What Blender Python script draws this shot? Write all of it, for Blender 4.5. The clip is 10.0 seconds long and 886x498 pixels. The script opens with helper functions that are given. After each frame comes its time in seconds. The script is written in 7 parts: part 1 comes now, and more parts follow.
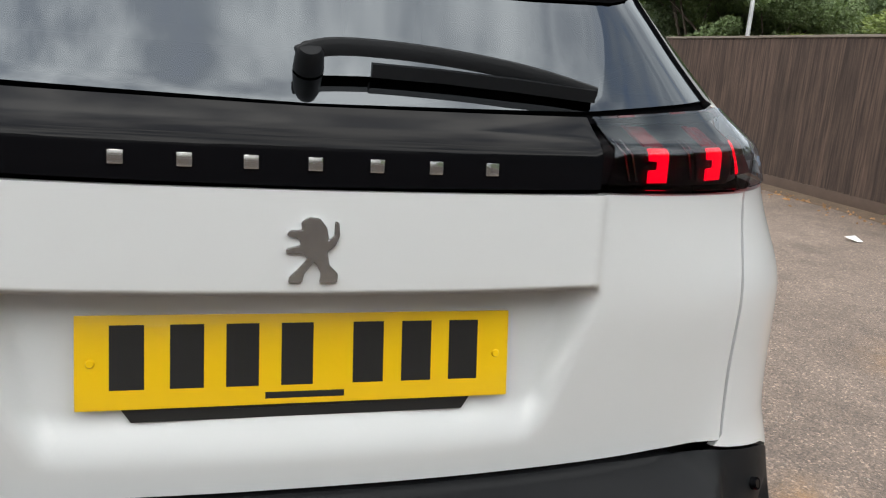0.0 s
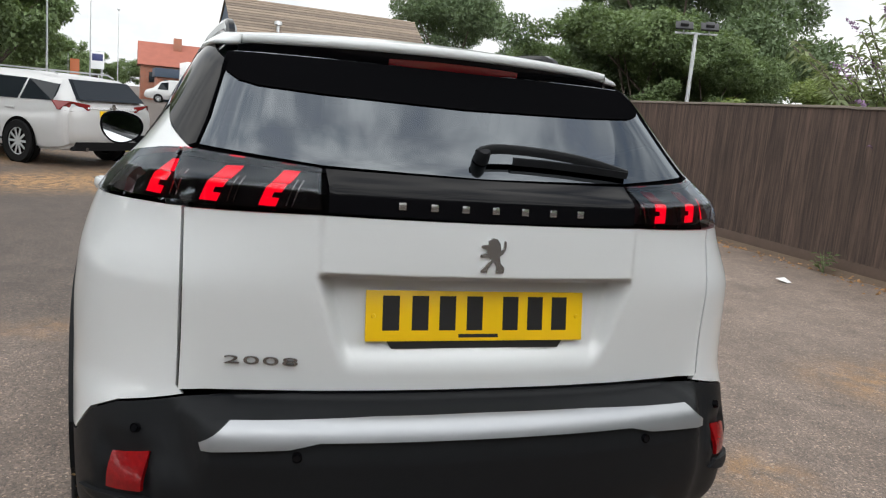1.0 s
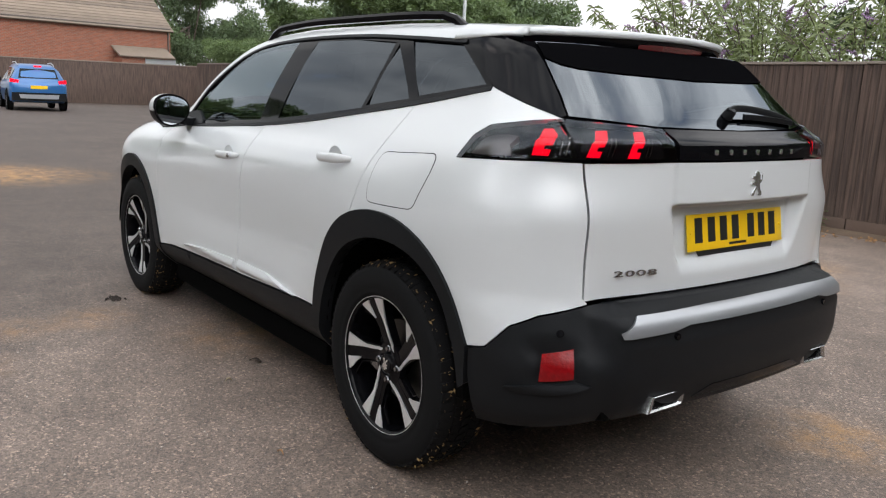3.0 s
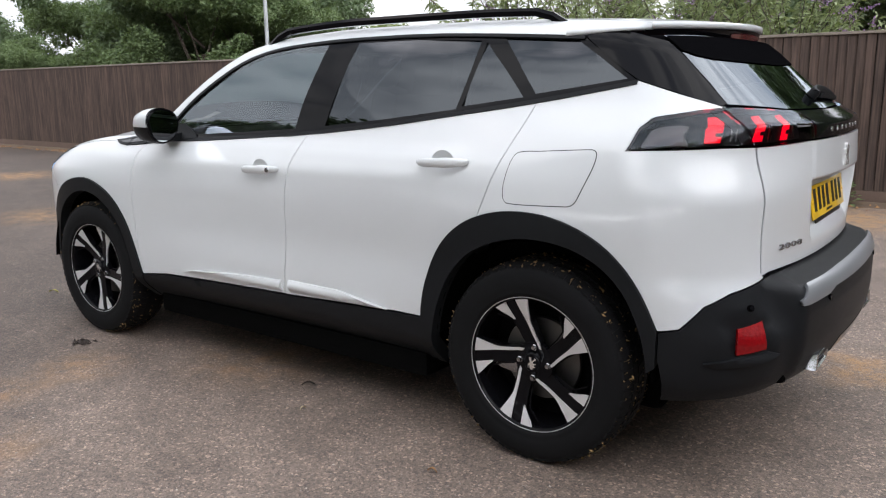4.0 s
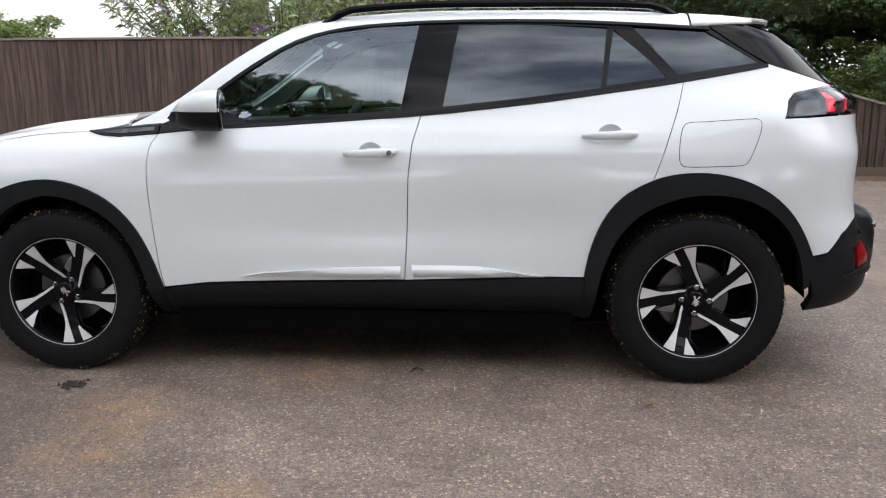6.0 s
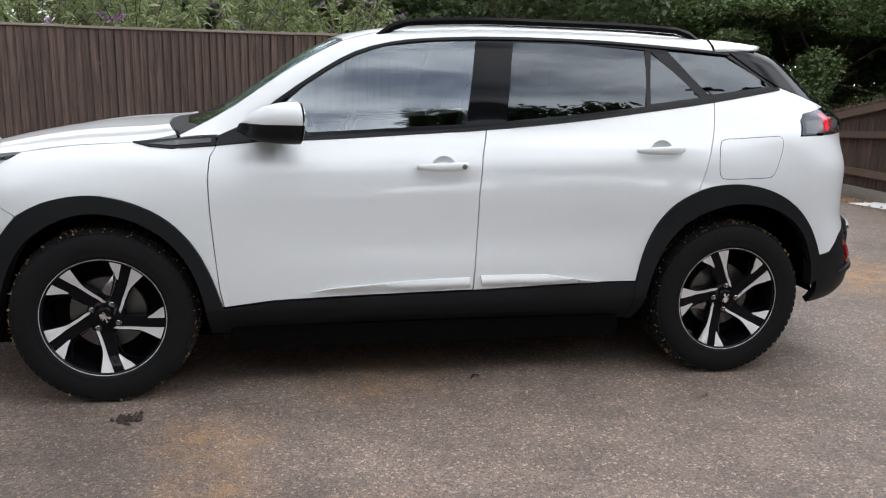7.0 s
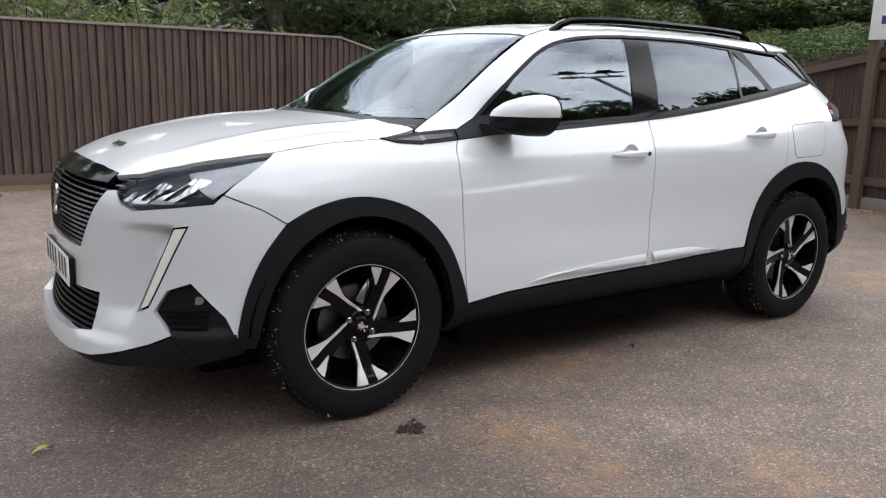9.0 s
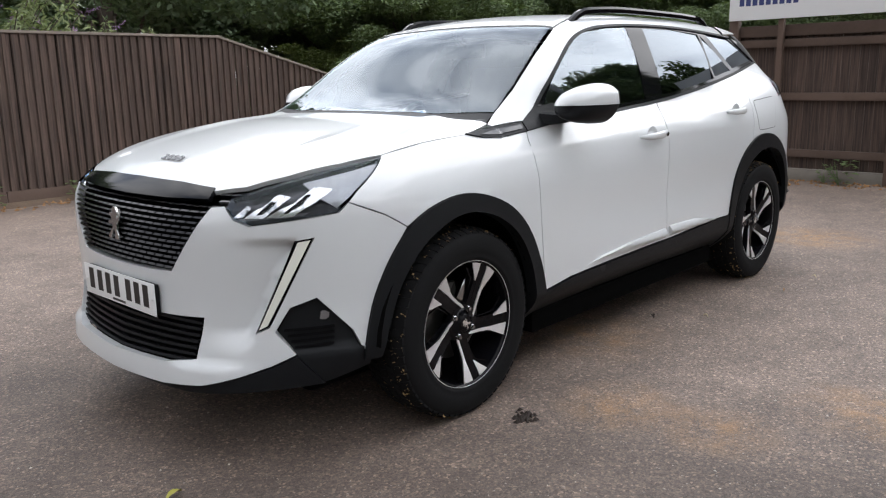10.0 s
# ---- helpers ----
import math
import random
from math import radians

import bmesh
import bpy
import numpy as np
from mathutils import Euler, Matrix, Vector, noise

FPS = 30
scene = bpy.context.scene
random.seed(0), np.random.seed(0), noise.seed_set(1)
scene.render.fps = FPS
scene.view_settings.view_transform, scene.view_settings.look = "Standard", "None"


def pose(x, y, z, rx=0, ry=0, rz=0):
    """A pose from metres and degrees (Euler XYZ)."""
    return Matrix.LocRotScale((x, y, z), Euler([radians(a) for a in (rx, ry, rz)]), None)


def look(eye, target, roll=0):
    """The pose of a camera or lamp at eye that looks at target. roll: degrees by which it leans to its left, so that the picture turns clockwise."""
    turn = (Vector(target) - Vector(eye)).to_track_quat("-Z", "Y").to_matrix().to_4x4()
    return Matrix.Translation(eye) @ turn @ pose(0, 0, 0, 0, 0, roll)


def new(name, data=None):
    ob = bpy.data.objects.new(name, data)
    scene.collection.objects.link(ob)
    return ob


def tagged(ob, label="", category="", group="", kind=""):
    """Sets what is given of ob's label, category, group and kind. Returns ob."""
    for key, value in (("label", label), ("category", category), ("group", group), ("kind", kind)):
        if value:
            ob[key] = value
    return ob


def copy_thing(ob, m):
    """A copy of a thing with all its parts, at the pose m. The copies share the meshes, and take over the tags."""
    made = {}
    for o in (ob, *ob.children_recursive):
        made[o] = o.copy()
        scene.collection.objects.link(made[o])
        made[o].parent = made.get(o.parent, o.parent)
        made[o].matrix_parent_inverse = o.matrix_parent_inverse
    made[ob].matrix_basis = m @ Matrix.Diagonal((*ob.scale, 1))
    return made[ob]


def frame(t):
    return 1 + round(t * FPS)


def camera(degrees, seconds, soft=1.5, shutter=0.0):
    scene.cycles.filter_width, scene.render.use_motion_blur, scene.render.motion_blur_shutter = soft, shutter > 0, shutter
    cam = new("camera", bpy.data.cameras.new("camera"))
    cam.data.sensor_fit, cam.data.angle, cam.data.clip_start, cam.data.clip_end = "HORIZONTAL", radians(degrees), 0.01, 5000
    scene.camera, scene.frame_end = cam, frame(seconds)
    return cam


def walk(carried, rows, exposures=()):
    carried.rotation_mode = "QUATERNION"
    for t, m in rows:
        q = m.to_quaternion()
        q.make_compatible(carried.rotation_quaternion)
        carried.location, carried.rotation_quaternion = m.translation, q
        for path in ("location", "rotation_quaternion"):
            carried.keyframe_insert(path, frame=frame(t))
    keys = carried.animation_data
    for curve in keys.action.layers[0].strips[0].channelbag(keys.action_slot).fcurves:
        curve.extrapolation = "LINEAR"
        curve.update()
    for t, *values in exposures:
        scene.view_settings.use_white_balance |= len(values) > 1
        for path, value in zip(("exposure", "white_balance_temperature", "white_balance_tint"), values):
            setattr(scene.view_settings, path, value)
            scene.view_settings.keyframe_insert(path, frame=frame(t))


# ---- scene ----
cam = camera(58.3, 10.0, 1.2)
PATH = [
    (0, (-1.619, 0.091, 1.23), (0.254, -0.429, 0.76), 4.2),
    (0.5, (-1.984, 0.363, 1.3), (-0.106, -0.228, 0.946), 4.2),
    (1, (-2.311, 0.655, 1.304), (-0.448, 0.01, 0.966), 5.1),
    (1.5, (-2.545, 0.938, 1.288), (-0.689, 0.274, 0.951), 6.5),
    (2, (-2.578, 1.338, 1.278), (-0.793, 0.475, 1.015), 8.7),
    (2.5, (-2.384, 1.783, 1.253), (-0.669, 0.822, 0.884), 5.4),
    (2.7, (-2.28, 1.986, 1.233), (-0.627, 0.928, 0.843), 4.4),
    (3.8, (-1.446, 2.887, 1.27), (-0.209, 1.36, 0.899), -1.2),
    (4, (-1.258, 3.049, 1.257), (-0.096, 1.471, 0.854), -0.7),
    (4.5, (-0.755, 3.428, 1.268), (0.341, 1.817, 0.818), 0.7),
    (5, (-0.275, 3.712, 1.213), (0.676, 2.031, 0.69), 0.3),
    (5.5, (0.273, 3.877, 1.206), (0.822, 2.014, 0.732), 2.4),
    (5.7, (0.459, 3.936, 1.191), (0.836, 2.015, 0.781), 1.0),
    (6.8, (1.696, 3.97, 1.301), (1.402, 2.047, 0.837), 1.6),
    (7, (1.891, 3.959, 1.286), (1.519, 2.042, 0.858), 1.4),
    (7.5, (2.414, 3.863, 1.25), (1.855, 1.981, 0.872), 1.6),
    (8, (2.953, 3.743, 1.244), (2.212, 1.926, 0.858), 0.6),
    (8.5, (3.442, 3.521, 1.225), (2.568, 1.767, 0.823), 0.5),
    (9, (3.909, 3.27, 1.213), (2.809, 1.651, 0.802), 1.6),
    (9.5, (4.295, 2.972, 1.208), (3.044, 1.464, 0.809), 0.8),
    (10, (4.653, 2.654, 1.214), (3.225, 1.321, 0.789), -1.1),
]
walk(cam, [(t, look(eye, aim, roll)) for t, eye, aim, roll in PATH], [(0.0, 1.16, 6740, 8), (0.5, 1.01, 6660, 8), (1.0, 0.91, 6600, 8), (2.5, 0.92, 6580, 9), (4.0, 1.09, 6400, 12), (5.5, 1.10, 6380, 12), (7.5, 1.07, 6380, 11), (10.0, 1.03, 6380, 12)])

# ---- light: a bright, broken overcast sky ----
world = bpy.data.worlds.new("sky")
scene.world = world
world.use_nodes = True
wt = world.node_tree
wt.nodes.clear()


def wnode(kind, **kw):
    n = wt.nodes.new(kind)
    for k, v in kw.items():
        n.inputs[k].default_value = v
    return n


sky = wnode("ShaderNodeTexSky")
sky.sky_type, sky.sun_disc = "NISHITA", False
sky.sun_elevation, sky.sun_rotation = radians(52), radians(60)
way = wt.nodes.new("ShaderNodeTexCoord")
flat = wt.nodes.new("ShaderNodeMapping")
flat.inputs["Scale"].default_value = (1.0, 1.0, 1.5)
wt.links.new(way.outputs["Generated"], flat.inputs["Vector"])
cloud = wnode("ShaderNodeTexNoise", Scale=4.2, Detail=10.0, Roughness=0.54, Distortion=0.2)
wt.links.new(flat.outputs["Vector"], cloud.inputs["Vector"])
tone = wt.nodes.new("ShaderNodeValToRGB")
tone.color_ramp.elements[0].position, tone.color_ramp.elements[0].color = 0.40, (0.28, 0.32, 0.39, 1)
tone.color_ramp.elements[1].position, tone.color_ramp.elements[1].color = 0.60, (1.12, 1.13, 1.14, 1)
wt.links.new(cloud.outputs["Fac"], tone.inputs["Fac"])
cover = wt.nodes.new("ShaderNodeValToRGB")
cover.color_ramp.elements[0].position, cover.color_ramp.elements[0].color = 0.28, (0, 0, 0, 1)
cover.color_ramp.elements[1].position, cover.color_ramp.elements[1].color = 0.40, (1, 1, 1, 1)
wt.links.new(cloud.outputs["Fac"], cover.inputs["Fac"])
bg_clear = wnode("ShaderNodeBackground", Strength=0.10)
bg_cloud = wnode("ShaderNodeBackground", Strength=1.0)
wt.links.new(sky.outputs["Color"], bg_clear.inputs["Color"])
# thin cloud low down is brighter than the thick cloud overhead
up = wt.nodes.new("ShaderNodeSeparateXYZ")
wt.links.new(way.outputs["Generated"], up.inputs[0])
rise = wt.nodes.new("ShaderNodeMapRange")
for k, v in (("From Min", 0.0), ("From Max", 1.0), ("To Min", 1.30), ("To Max", 0.70)):
    rise.inputs[k].default_value = v
wt.links.new(up.outputs["Z"], rise.inputs["Value"])
# and brighter on the side where the sun stands behind the cloud
toward = wt.nodes.new("ShaderNodeVectorMath")
toward.operation = "DOT_PRODUCT"
wt.links.new(way.outputs["Generated"], toward.inputs[0])
toward.inputs[1].default_value = (-0.84, 0.32, 0.43)
glow = wt.nodes.new("ShaderNodeMapRange")
for k, v in (("From Min", -0.6), ("From Max", 1.0), ("To Min", 0.56), ("To Max", 2.10)):
    glow.inputs[k].default_value = v
glow.interpolation_type = "SMOOTHSTEP"
wt.links.new(toward.outputs["Value"], glow.inputs["Value"])
both = wt.nodes.new("ShaderNodeMath")
both.operation = "MULTIPLY"
wt.links.new(rise.outputs[0], both.inputs[0])
wt.links.new(glow.outputs[0], both.inputs[1])
wt.links.new(both.outputs[0], bg_cloud.inputs["Strength"])
veil = wt.nodes.new("ShaderNodeMapRange")
for k, v in (("From Min", 0.25), ("From Max", 0.80), ("To Min", 0.74), ("To Max", 0.0)):
    veil.inputs[k].default_value = v
wt.links.new(up.outputs["Z"], veil.inputs["Value"])
haze = wt.nodes.new("ShaderNodeMix")
haze.data_type = "RGBA"
wt.links.new(veil.outputs[0], haze.inputs["Factor"])
wt.links.new(tone.outputs["Color"], haze.inputs["A"])
haze.inputs["B"].default_value = (0.88, 0.90, 0.925, 1)
wt.links.new(haze.outputs["Result"], bg_cloud.inputs["Color"])
blend = wt.nodes.new("ShaderNodeMixShader")
wt.links.new(cover.outputs["Color"], blend.inputs["Fac"])
wt.links.new(bg_clear.outputs[0], blend.inputs[1])
wt.links.new(bg_cloud.outputs[0], blend.inputs[2])
wout = wt.nodes.new("ShaderNodeOutputWorld")
wt.links.new(blend.outputs[0], wout.inputs["Surface"])

sun = new("sun", bpy.data.lights.new("sun", "SUN"))
sun.data.energy, sun.data.angle, sun.data.color = 0.9, radians(165), (1.0, 0.97, 0.93)
sun.matrix_world = look((-8, 5, 8.5), (0, 0, 0))

# ---- materials ----
def mat(name, color, rough=0.5, metal=0.0, coat=0.0, vary=0.0, scale=8.0, bump=0.0, bscale=60.0, each=0.0, island=0.0, ior=1.5, emit=None, power=0.0, spec=0.5):
    """A principled material; vary: brightness variation at two scales; bump: fine relief in metres; each: variation by object; island: by piece of a mesh."""
    m = bpy.data.materials.new(name)
    m.use_nodes = True
    nt = m.node_tree
    b = nt.nodes["Principled BSDF"]
    b.inputs["Base Color"].default_value = (*color, 1)
    b.inputs["Roughness"].default_value, b.inputs["Metallic"].default_value = rough, metal
    b.inputs["Coat Weight"].default_value, b.inputs["Coat Roughness"].default_value = coat, 0.03
    b.inputs["IOR"].default_value, b.inputs["Specular IOR Level"].default_value = ior, spec
    if emit:
        b.inputs["Emission Color"].default_value, b.inputs["Emission Strength"].default_value = (*emit, 1), power
    if vary or bump or each or island:
        co = nt.nodes.new("ShaderNodeTexCoord")
        geo = nt.nodes.new("ShaderNodeNewGeometry")
        src = geo.outputs["Position"]
        hue = nt.nodes.new("ShaderNodeHueSaturation")
        hue.inputs["Color"].default_value = (*color, 1)
        total = None

        def add(sock, amount):
            nonlocal total
            mul = nt.nodes.new("ShaderNodeMath")
            mul.operation = "MULTIPLY_ADD"
            nt.links.new(sock, mul.inputs[0])
            mul.inputs[1].default_value = amount * 2
            if total is None:
                mul.inputs[2].default_value = 1 - amount
            else:
                sub = nt.nodes.new("ShaderNodeMath")
                sub.operation = "SUBTRACT"
                nt.links.new(total, sub.inputs[0])
                sub.inputs[1].default_value = amount
                nt.links.new(sub.outputs[0], mul.inputs[2])
            total = mul.outputs[0]

        if vary:
            for sc, am in ((scale, vary), (scale * 7, vary * 0.6)):
                nz = nt.nodes.new("ShaderNodeTexNoise")
                nz.inputs["Scale"].default_value, nz.inputs["Detail"].default_value = sc, 5
                nt.links.new(src, nz.inputs["Vector"])
                add(nz.outputs["Fac"], am)
        if each:
            oi = nt.nodes.new("ShaderNodeObjectInfo")
            add(oi.outputs["Random"], each)
        if island:
            add(geo.outputs["Random Per Island"], island)
        if total is not None:
            nt.links.new(total, hue.inputs["Value"])
            nt.links.new(hue.outputs["Color"], b.inputs["Base Color"])
        if bump:
            nz = nt.nodes.new("ShaderNodeTexNoise")
            nz.inputs["Scale"].default_value, nz.inputs["Detail"].default_value = bscale, 4
            nt.links.new(src, nz.inputs["Vector"])
            bp = nt.nodes.new("ShaderNodeBump")
            bp.inputs["Strength"].default_value, bp.inputs["Distance"].default_value = 1.0, bump
            nt.links.new(nz.outputs["Fac"], bp.inputs["Height"])
            nt.links.new(bp.outputs["Normal"], b.inputs["Normal"])
    return m


def glass(name, tint, ior=1.5):
    """Thin window glass: tinted see-through with a Fresnel gloss."""
    m = bpy.data.materials.new(name)
    m.use_nodes = True
    nt = m.node_tree
    nt.nodes.clear()
    clear, gloss, mix, fr = (nt.nodes.new("ShaderNode" + k) for k in ("BsdfTransparent", "BsdfGlossy", "MixShader", "Fresnel"))
    out = nt.nodes.new("ShaderNodeOutputMaterial")
    clear.inputs["Color"].default_value = (*tint, 1)
    gloss.inputs["Roughness"].default_value, gloss.inputs["Color"].default_value = 0.01, (0.84, 0.92, 1.0, 1)
    fr.inputs["IOR"].default_value = ior
    nt.links.new(fr.outputs[0], mix.inputs["Fac"])
    nt.links.new(clear.outputs[0], mix.inputs[1])
    nt.links.new(gloss.outputs[0], mix.inputs[2])
    nt.links.new(mix.outputs[0], out.inputs["Surface"])
    return m


white_paint = mat("pearl_white_paint", (0.595, 0.612, 0.62), 0.30, 0, 0.75, 0.012, 1.5)
black_gloss = mat("gloss_black", (0.004, 0.004, 0.005), 0.06, spec=0.11)
black_plastic = mat("black_plastic", (0.0095, 0.0102, 0.0115), 0.44, 0, 0, 0.12, 5, 0.00025, 900, spec=0.12)
dark_inside = mat("dark_lining", (0.004, 0.004, 0.004), 0.9, spec=0.0)
seat_cloth = mat("seat_cloth", (0.06, 0.06, 0.065), 0.85, 0, 0, 0.1, 30)
dash_plastic = mat("dash_plastic", (0.16, 0.18, 0.18), 0.6, 0, 0, 0.08, 20)
silver_paint = mat("silver_plastic", (0.30, 0.31, 0.325), 0.36, 0.6, 0.3, 0.02, 4)
chrome = mat("chrome", (0.78, 0.78, 0.78), 0.16, 0.92)
satin_steel = mat("satin_steel", (0.46, 0.46, 0.465), 0.24, 0.95)
dark_chrome = mat("dark_chrome", (0.30, 0.30, 0.31), 0.18, 1.0)
grille_dark = mat("grille_metal", (0.045, 0.045, 0.048), 0.22, 0.95)
machined = mat("machined_alloy", (0.72, 0.72, 0.73), 0.42, 0.7, 0, 0.03, 40)
rubber = mat("tyre_rubber", (0.0075, 0.0075, 0.008), 0.75, 0, 0, 0.15, 14, 0.0006, 260, spec=0.10)
tread_dirt = mat("dried_grass_bits", (0.20, 0.125, 0.05), 0.9, 0, 0, 0.2, 40, 0, 60, 0, 0.4)
red_lens = mat("red_lens", (0.20, 0.003, 0.005), 0.20, 0, 0.25, 0.45, 110, 0.0012, 130, spec=0.2)
red_lit = mat("lit_red_lens", (0.25, 0.002, 0.004), 0.4, 0, 0, emit=(1.0, 0.0, 0.016), power=0.85, spec=0.1)
red_dark = mat("unlit_brake_lens", (0.09, 0.004, 0.006), 0.12, 0, 0.6)
lamp_silver = mat("lamp_reflector", (0.78, 0.79, 0.81), 0.26, 0.9)
lamp_shell = mat("grey_lamp_housing", (0.055, 0.057, 0.062), 0.30, 0.6, 0, 0.3, 40)
lamp_clear = mat("clear_lamp_part", (0.24, 0.245, 0.26), 0.2, 0.3)
plate_yellow = mat("yellow_plate", (0.80, 0.50, 0.008), 0.30, 0, 0.4, 0.02, 20)
plate_white = mat("white_plate", (0.75, 0.76, 0.76), 0.35, 0, 0.3, 0.02, 20)
ink = mat("black_ink", (0.01, 0.01, 0.01), 0.45)
white_ink = mat("white_ink", (0.8, 0.8, 0.8), 0.5)
brake_metal = mat("brake_disc_steel", (0.10, 0.095, 0.09), 0.4, 0.9, 0, 0.1, 30)
tint_dark = glass("privacy_glass", (0.03, 0.035, 0.04), 1.62)
tint_front = glass("green_glass", (0.56, 0.68, 0.63), 2.05)
rear_glass = glass("rear_screen_glass", (0.03, 0.035, 0.04), 2.1)
# black of the glass edges, and of the spoiler's painted reflection
frit_reflection = mat("black_glass_edge_and_reflection", (0.003, 0.003, 0.0035), 0.5, spec=0.0, ior=1.02)
screen_glass = glass("windscreen_glass", (0.44, 0.61, 0.56), 1.75)
lamp_black = mat("lamp_housing_black", (0.005, 0.005, 0.006), 0.30, spec=0.1)
blade_grey = mat("dark_grey_gloss", (0.035, 0.036, 0.04), 0.2)
flank_grey = mat("ribbed_lamp_grey", (0.36, 0.37, 0.39), 0.30, 0.4, 0.3, 0.25, 30)
lamp_streak = mat("grey_indicator_lens", (0.22, 0.21, 0.215), 0.20, 0.3, 0.3, 0.35, 24)
smoked = glass("smoked_lens", (0.62, 0.60, 0.60), 1.46)
lamp_glass = glass("lamp_glass", (0.93, 0.94, 0.95), 1.28)
mirror_mat = mat("mirror_silver", (0.85, 0.87, 0.9), 0.01, 1.0)

# ---- building kit ----
from mathutils import geometry


def mesh_of(name, verts, faces, smooth=False, normals=None):
    me = bpy.data.meshes.new(name)
    me.from_pydata([tuple(map(float, v)) for v in verts], [], [tuple(map(int, f)) for f in faces])
    me.update()
    if smooth:
        me.polygons.foreach_set("use_smooth", [True] * len(me.polygons))
        if normals is not None:
            me.normals_split_custom_set_from_vertices([tuple(map(float, n)) for n in normals])
    return me


def put(name, me, material, parent=None, label="", m=None):
    """Links a mesh as one object, as a part where it has a parent."""
    ob = new(name, me)
    if material and not me.materials:
        me.materials.append(material)
    if parent:
        ob.parent = parent
    if m is not None:
        ob.matrix_basis = m
    if label:
        tagged(ob, label)
    return ob


def part(name, bm, material, parent, label="", m=None, smooth=True, angle=35):
    """Links a bmesh as one mesh object under a thing or a part."""
    bm.normal_update()
    for f in bm.faces:
        f.smooth = smooth
    if smooth:
        for e in bm.edges:
            e.smooth = len(e.link_faces) == 2 and e.calc_face_angle(0) < radians(angle)
    me = bpy.data.meshes.new(name)
    bm.to_mesh(me)
    bm.free()
    return put(name, me, material, parent, label, m)


def box(sx, sy, sz, bevel=0.0, at=(0, 0, 0), seg=2):
    bm = bmesh.new()
    bmesh.ops.create_cube(bm, size=1, matrix=Matrix.Translation(at) @ Matrix.Diagonal((sx, sy, sz, 1)))
    if bevel:
        bmesh.ops.bevel(bm, geom=bm.edges[:], offset=bevel, segments=seg, affect="EDGES", profile=0.6)
    return bm


def merge(*bms):
    out = bmesh.new()
    for b in bms:
        me = bpy.data.meshes.new("joint")
        b.to_mesh(me)
        b.free()
        out.from_mesh(me)
        bpy.data.meshes.remove(me)
    return out


def moved(bm, m):
    bmesh.ops.transform(bm, matrix=m, verts=bm.verts[:])
    return bm


def rod(a, b, r, r2=None, n=10):
    """A tapered round bar from a to b."""
    a, b = Vector(a), Vector(b)
    bm = bmesh.new()
    bmesh.ops.create_cone(bm, cap_ends=True, segments=n, radius1=r, radius2=r if r2 is None else r2, depth=(b - a).length)
    return moved(bm, Matrix.Translation((a + b) / 2) @ (b - a).to_track_quat("Z", "Y").to_matrix().to_4x4())


def lathe(profile, n=48, axis="Y"):
    """A turned form: profile rows are (radius, place along the axis)."""
    bm = bmesh.new()
    rings = []
    for r, a in profile:
        ring = []
        for i in range(n):
            c, s = math.cos(i * math.tau / n) * r, math.sin(i * math.tau / n) * r
            ring.append(bm.verts.new((c, a, s) if axis == "Y" else (c, s, a)))
        rings.append(ring)
    for r0, r1 in zip(rings, rings[1:]):
        for i in range(n):
            bm.faces.new((r0[i], r0[(i + 1) % n], r1[(i + 1) % n], r1[i]))
    bmesh.ops.recalc_face_normals(bm, faces=bm.faces[:])
    return bm


def slab(poly, depth, m=None, bevel=0.0):
    """A flat polygon in x, y given a thickness along z."""
    bm = bmesh.new()
    f = bm.faces.new([bm.verts.new((x, y, 0)) for x, y in poly])
    ext = bmesh.ops.extrude_face_region(bm, geom=[f])
    bmesh.ops.translate(bm, vec=(0, 0, depth), verts=[v for v in ext["geom"] if isinstance(v, bmesh.types.BMVert)])
    bmesh.ops.recalc_face_normals(bm, faces=bm.faces[:])
    if bevel:
        bmesh.ops.bevel(bm, geom=bm.edges[:], offset=bevel, segments=2, affect="EDGES")
    return moved(bm, m) if m is not None else bm


def sweep(points, section, close=True):
    """A section (list of (side, up)) carried along points; side is level, up is as upright as it can be."""
    bm = bmesh.new()
    pts = [Vector(p) for p in points]
    rings = []
    for i, p in enumerate(pts):
        d = (pts[min(i + 1, len(pts) - 1)] - pts[max(i - 1, 0)]).normalized()
        s = d.cross(Vector((0, 0, 1))).normalized()
        u = s.cross(d)
        rings.append([bm.verts.new(p + s * a + u * b) for a, b in section])
    n = len(section)
    for r0, r1 in zip(rings, rings[1:]):
        for i in range(n):
            bm.faces.new((r0[i], r0[(i + 1) % n], r1[(i + 1) % n], r1[i]))
    if close:
        bm.faces.new(rings[0])
        bm.faces.new(rings[-1])
    bmesh.ops.recalc_face_normals(bm, faces=bm.faces[:])
    return bm


def text_mesh(words, size, depth):
    cu = bpy.data.curves.new("lettering", "FONT")
    cu.body, cu.size, cu.extrude, cu.align_x, cu.align_y = words, size, depth / 2, "CENTER", "CENTER"
    ob = bpy.data.objects.new("lettering", cu)
    scene.collection.objects.link(ob)
    bpy.context.view_layer.update()
    me = bpy.data.meshes.new_from_object(ob)
    bpy.data.objects.remove(ob)
    bpy.data.curves.remove(cu)
    return me


def thing(name, label, category, m=None, group="", kind=""):
    ob = new(name)
    ob.empty_display_size = 0.2
    if m is not None:
        ob.matrix_basis = m
    return tagged(ob, label, category, group, kind)
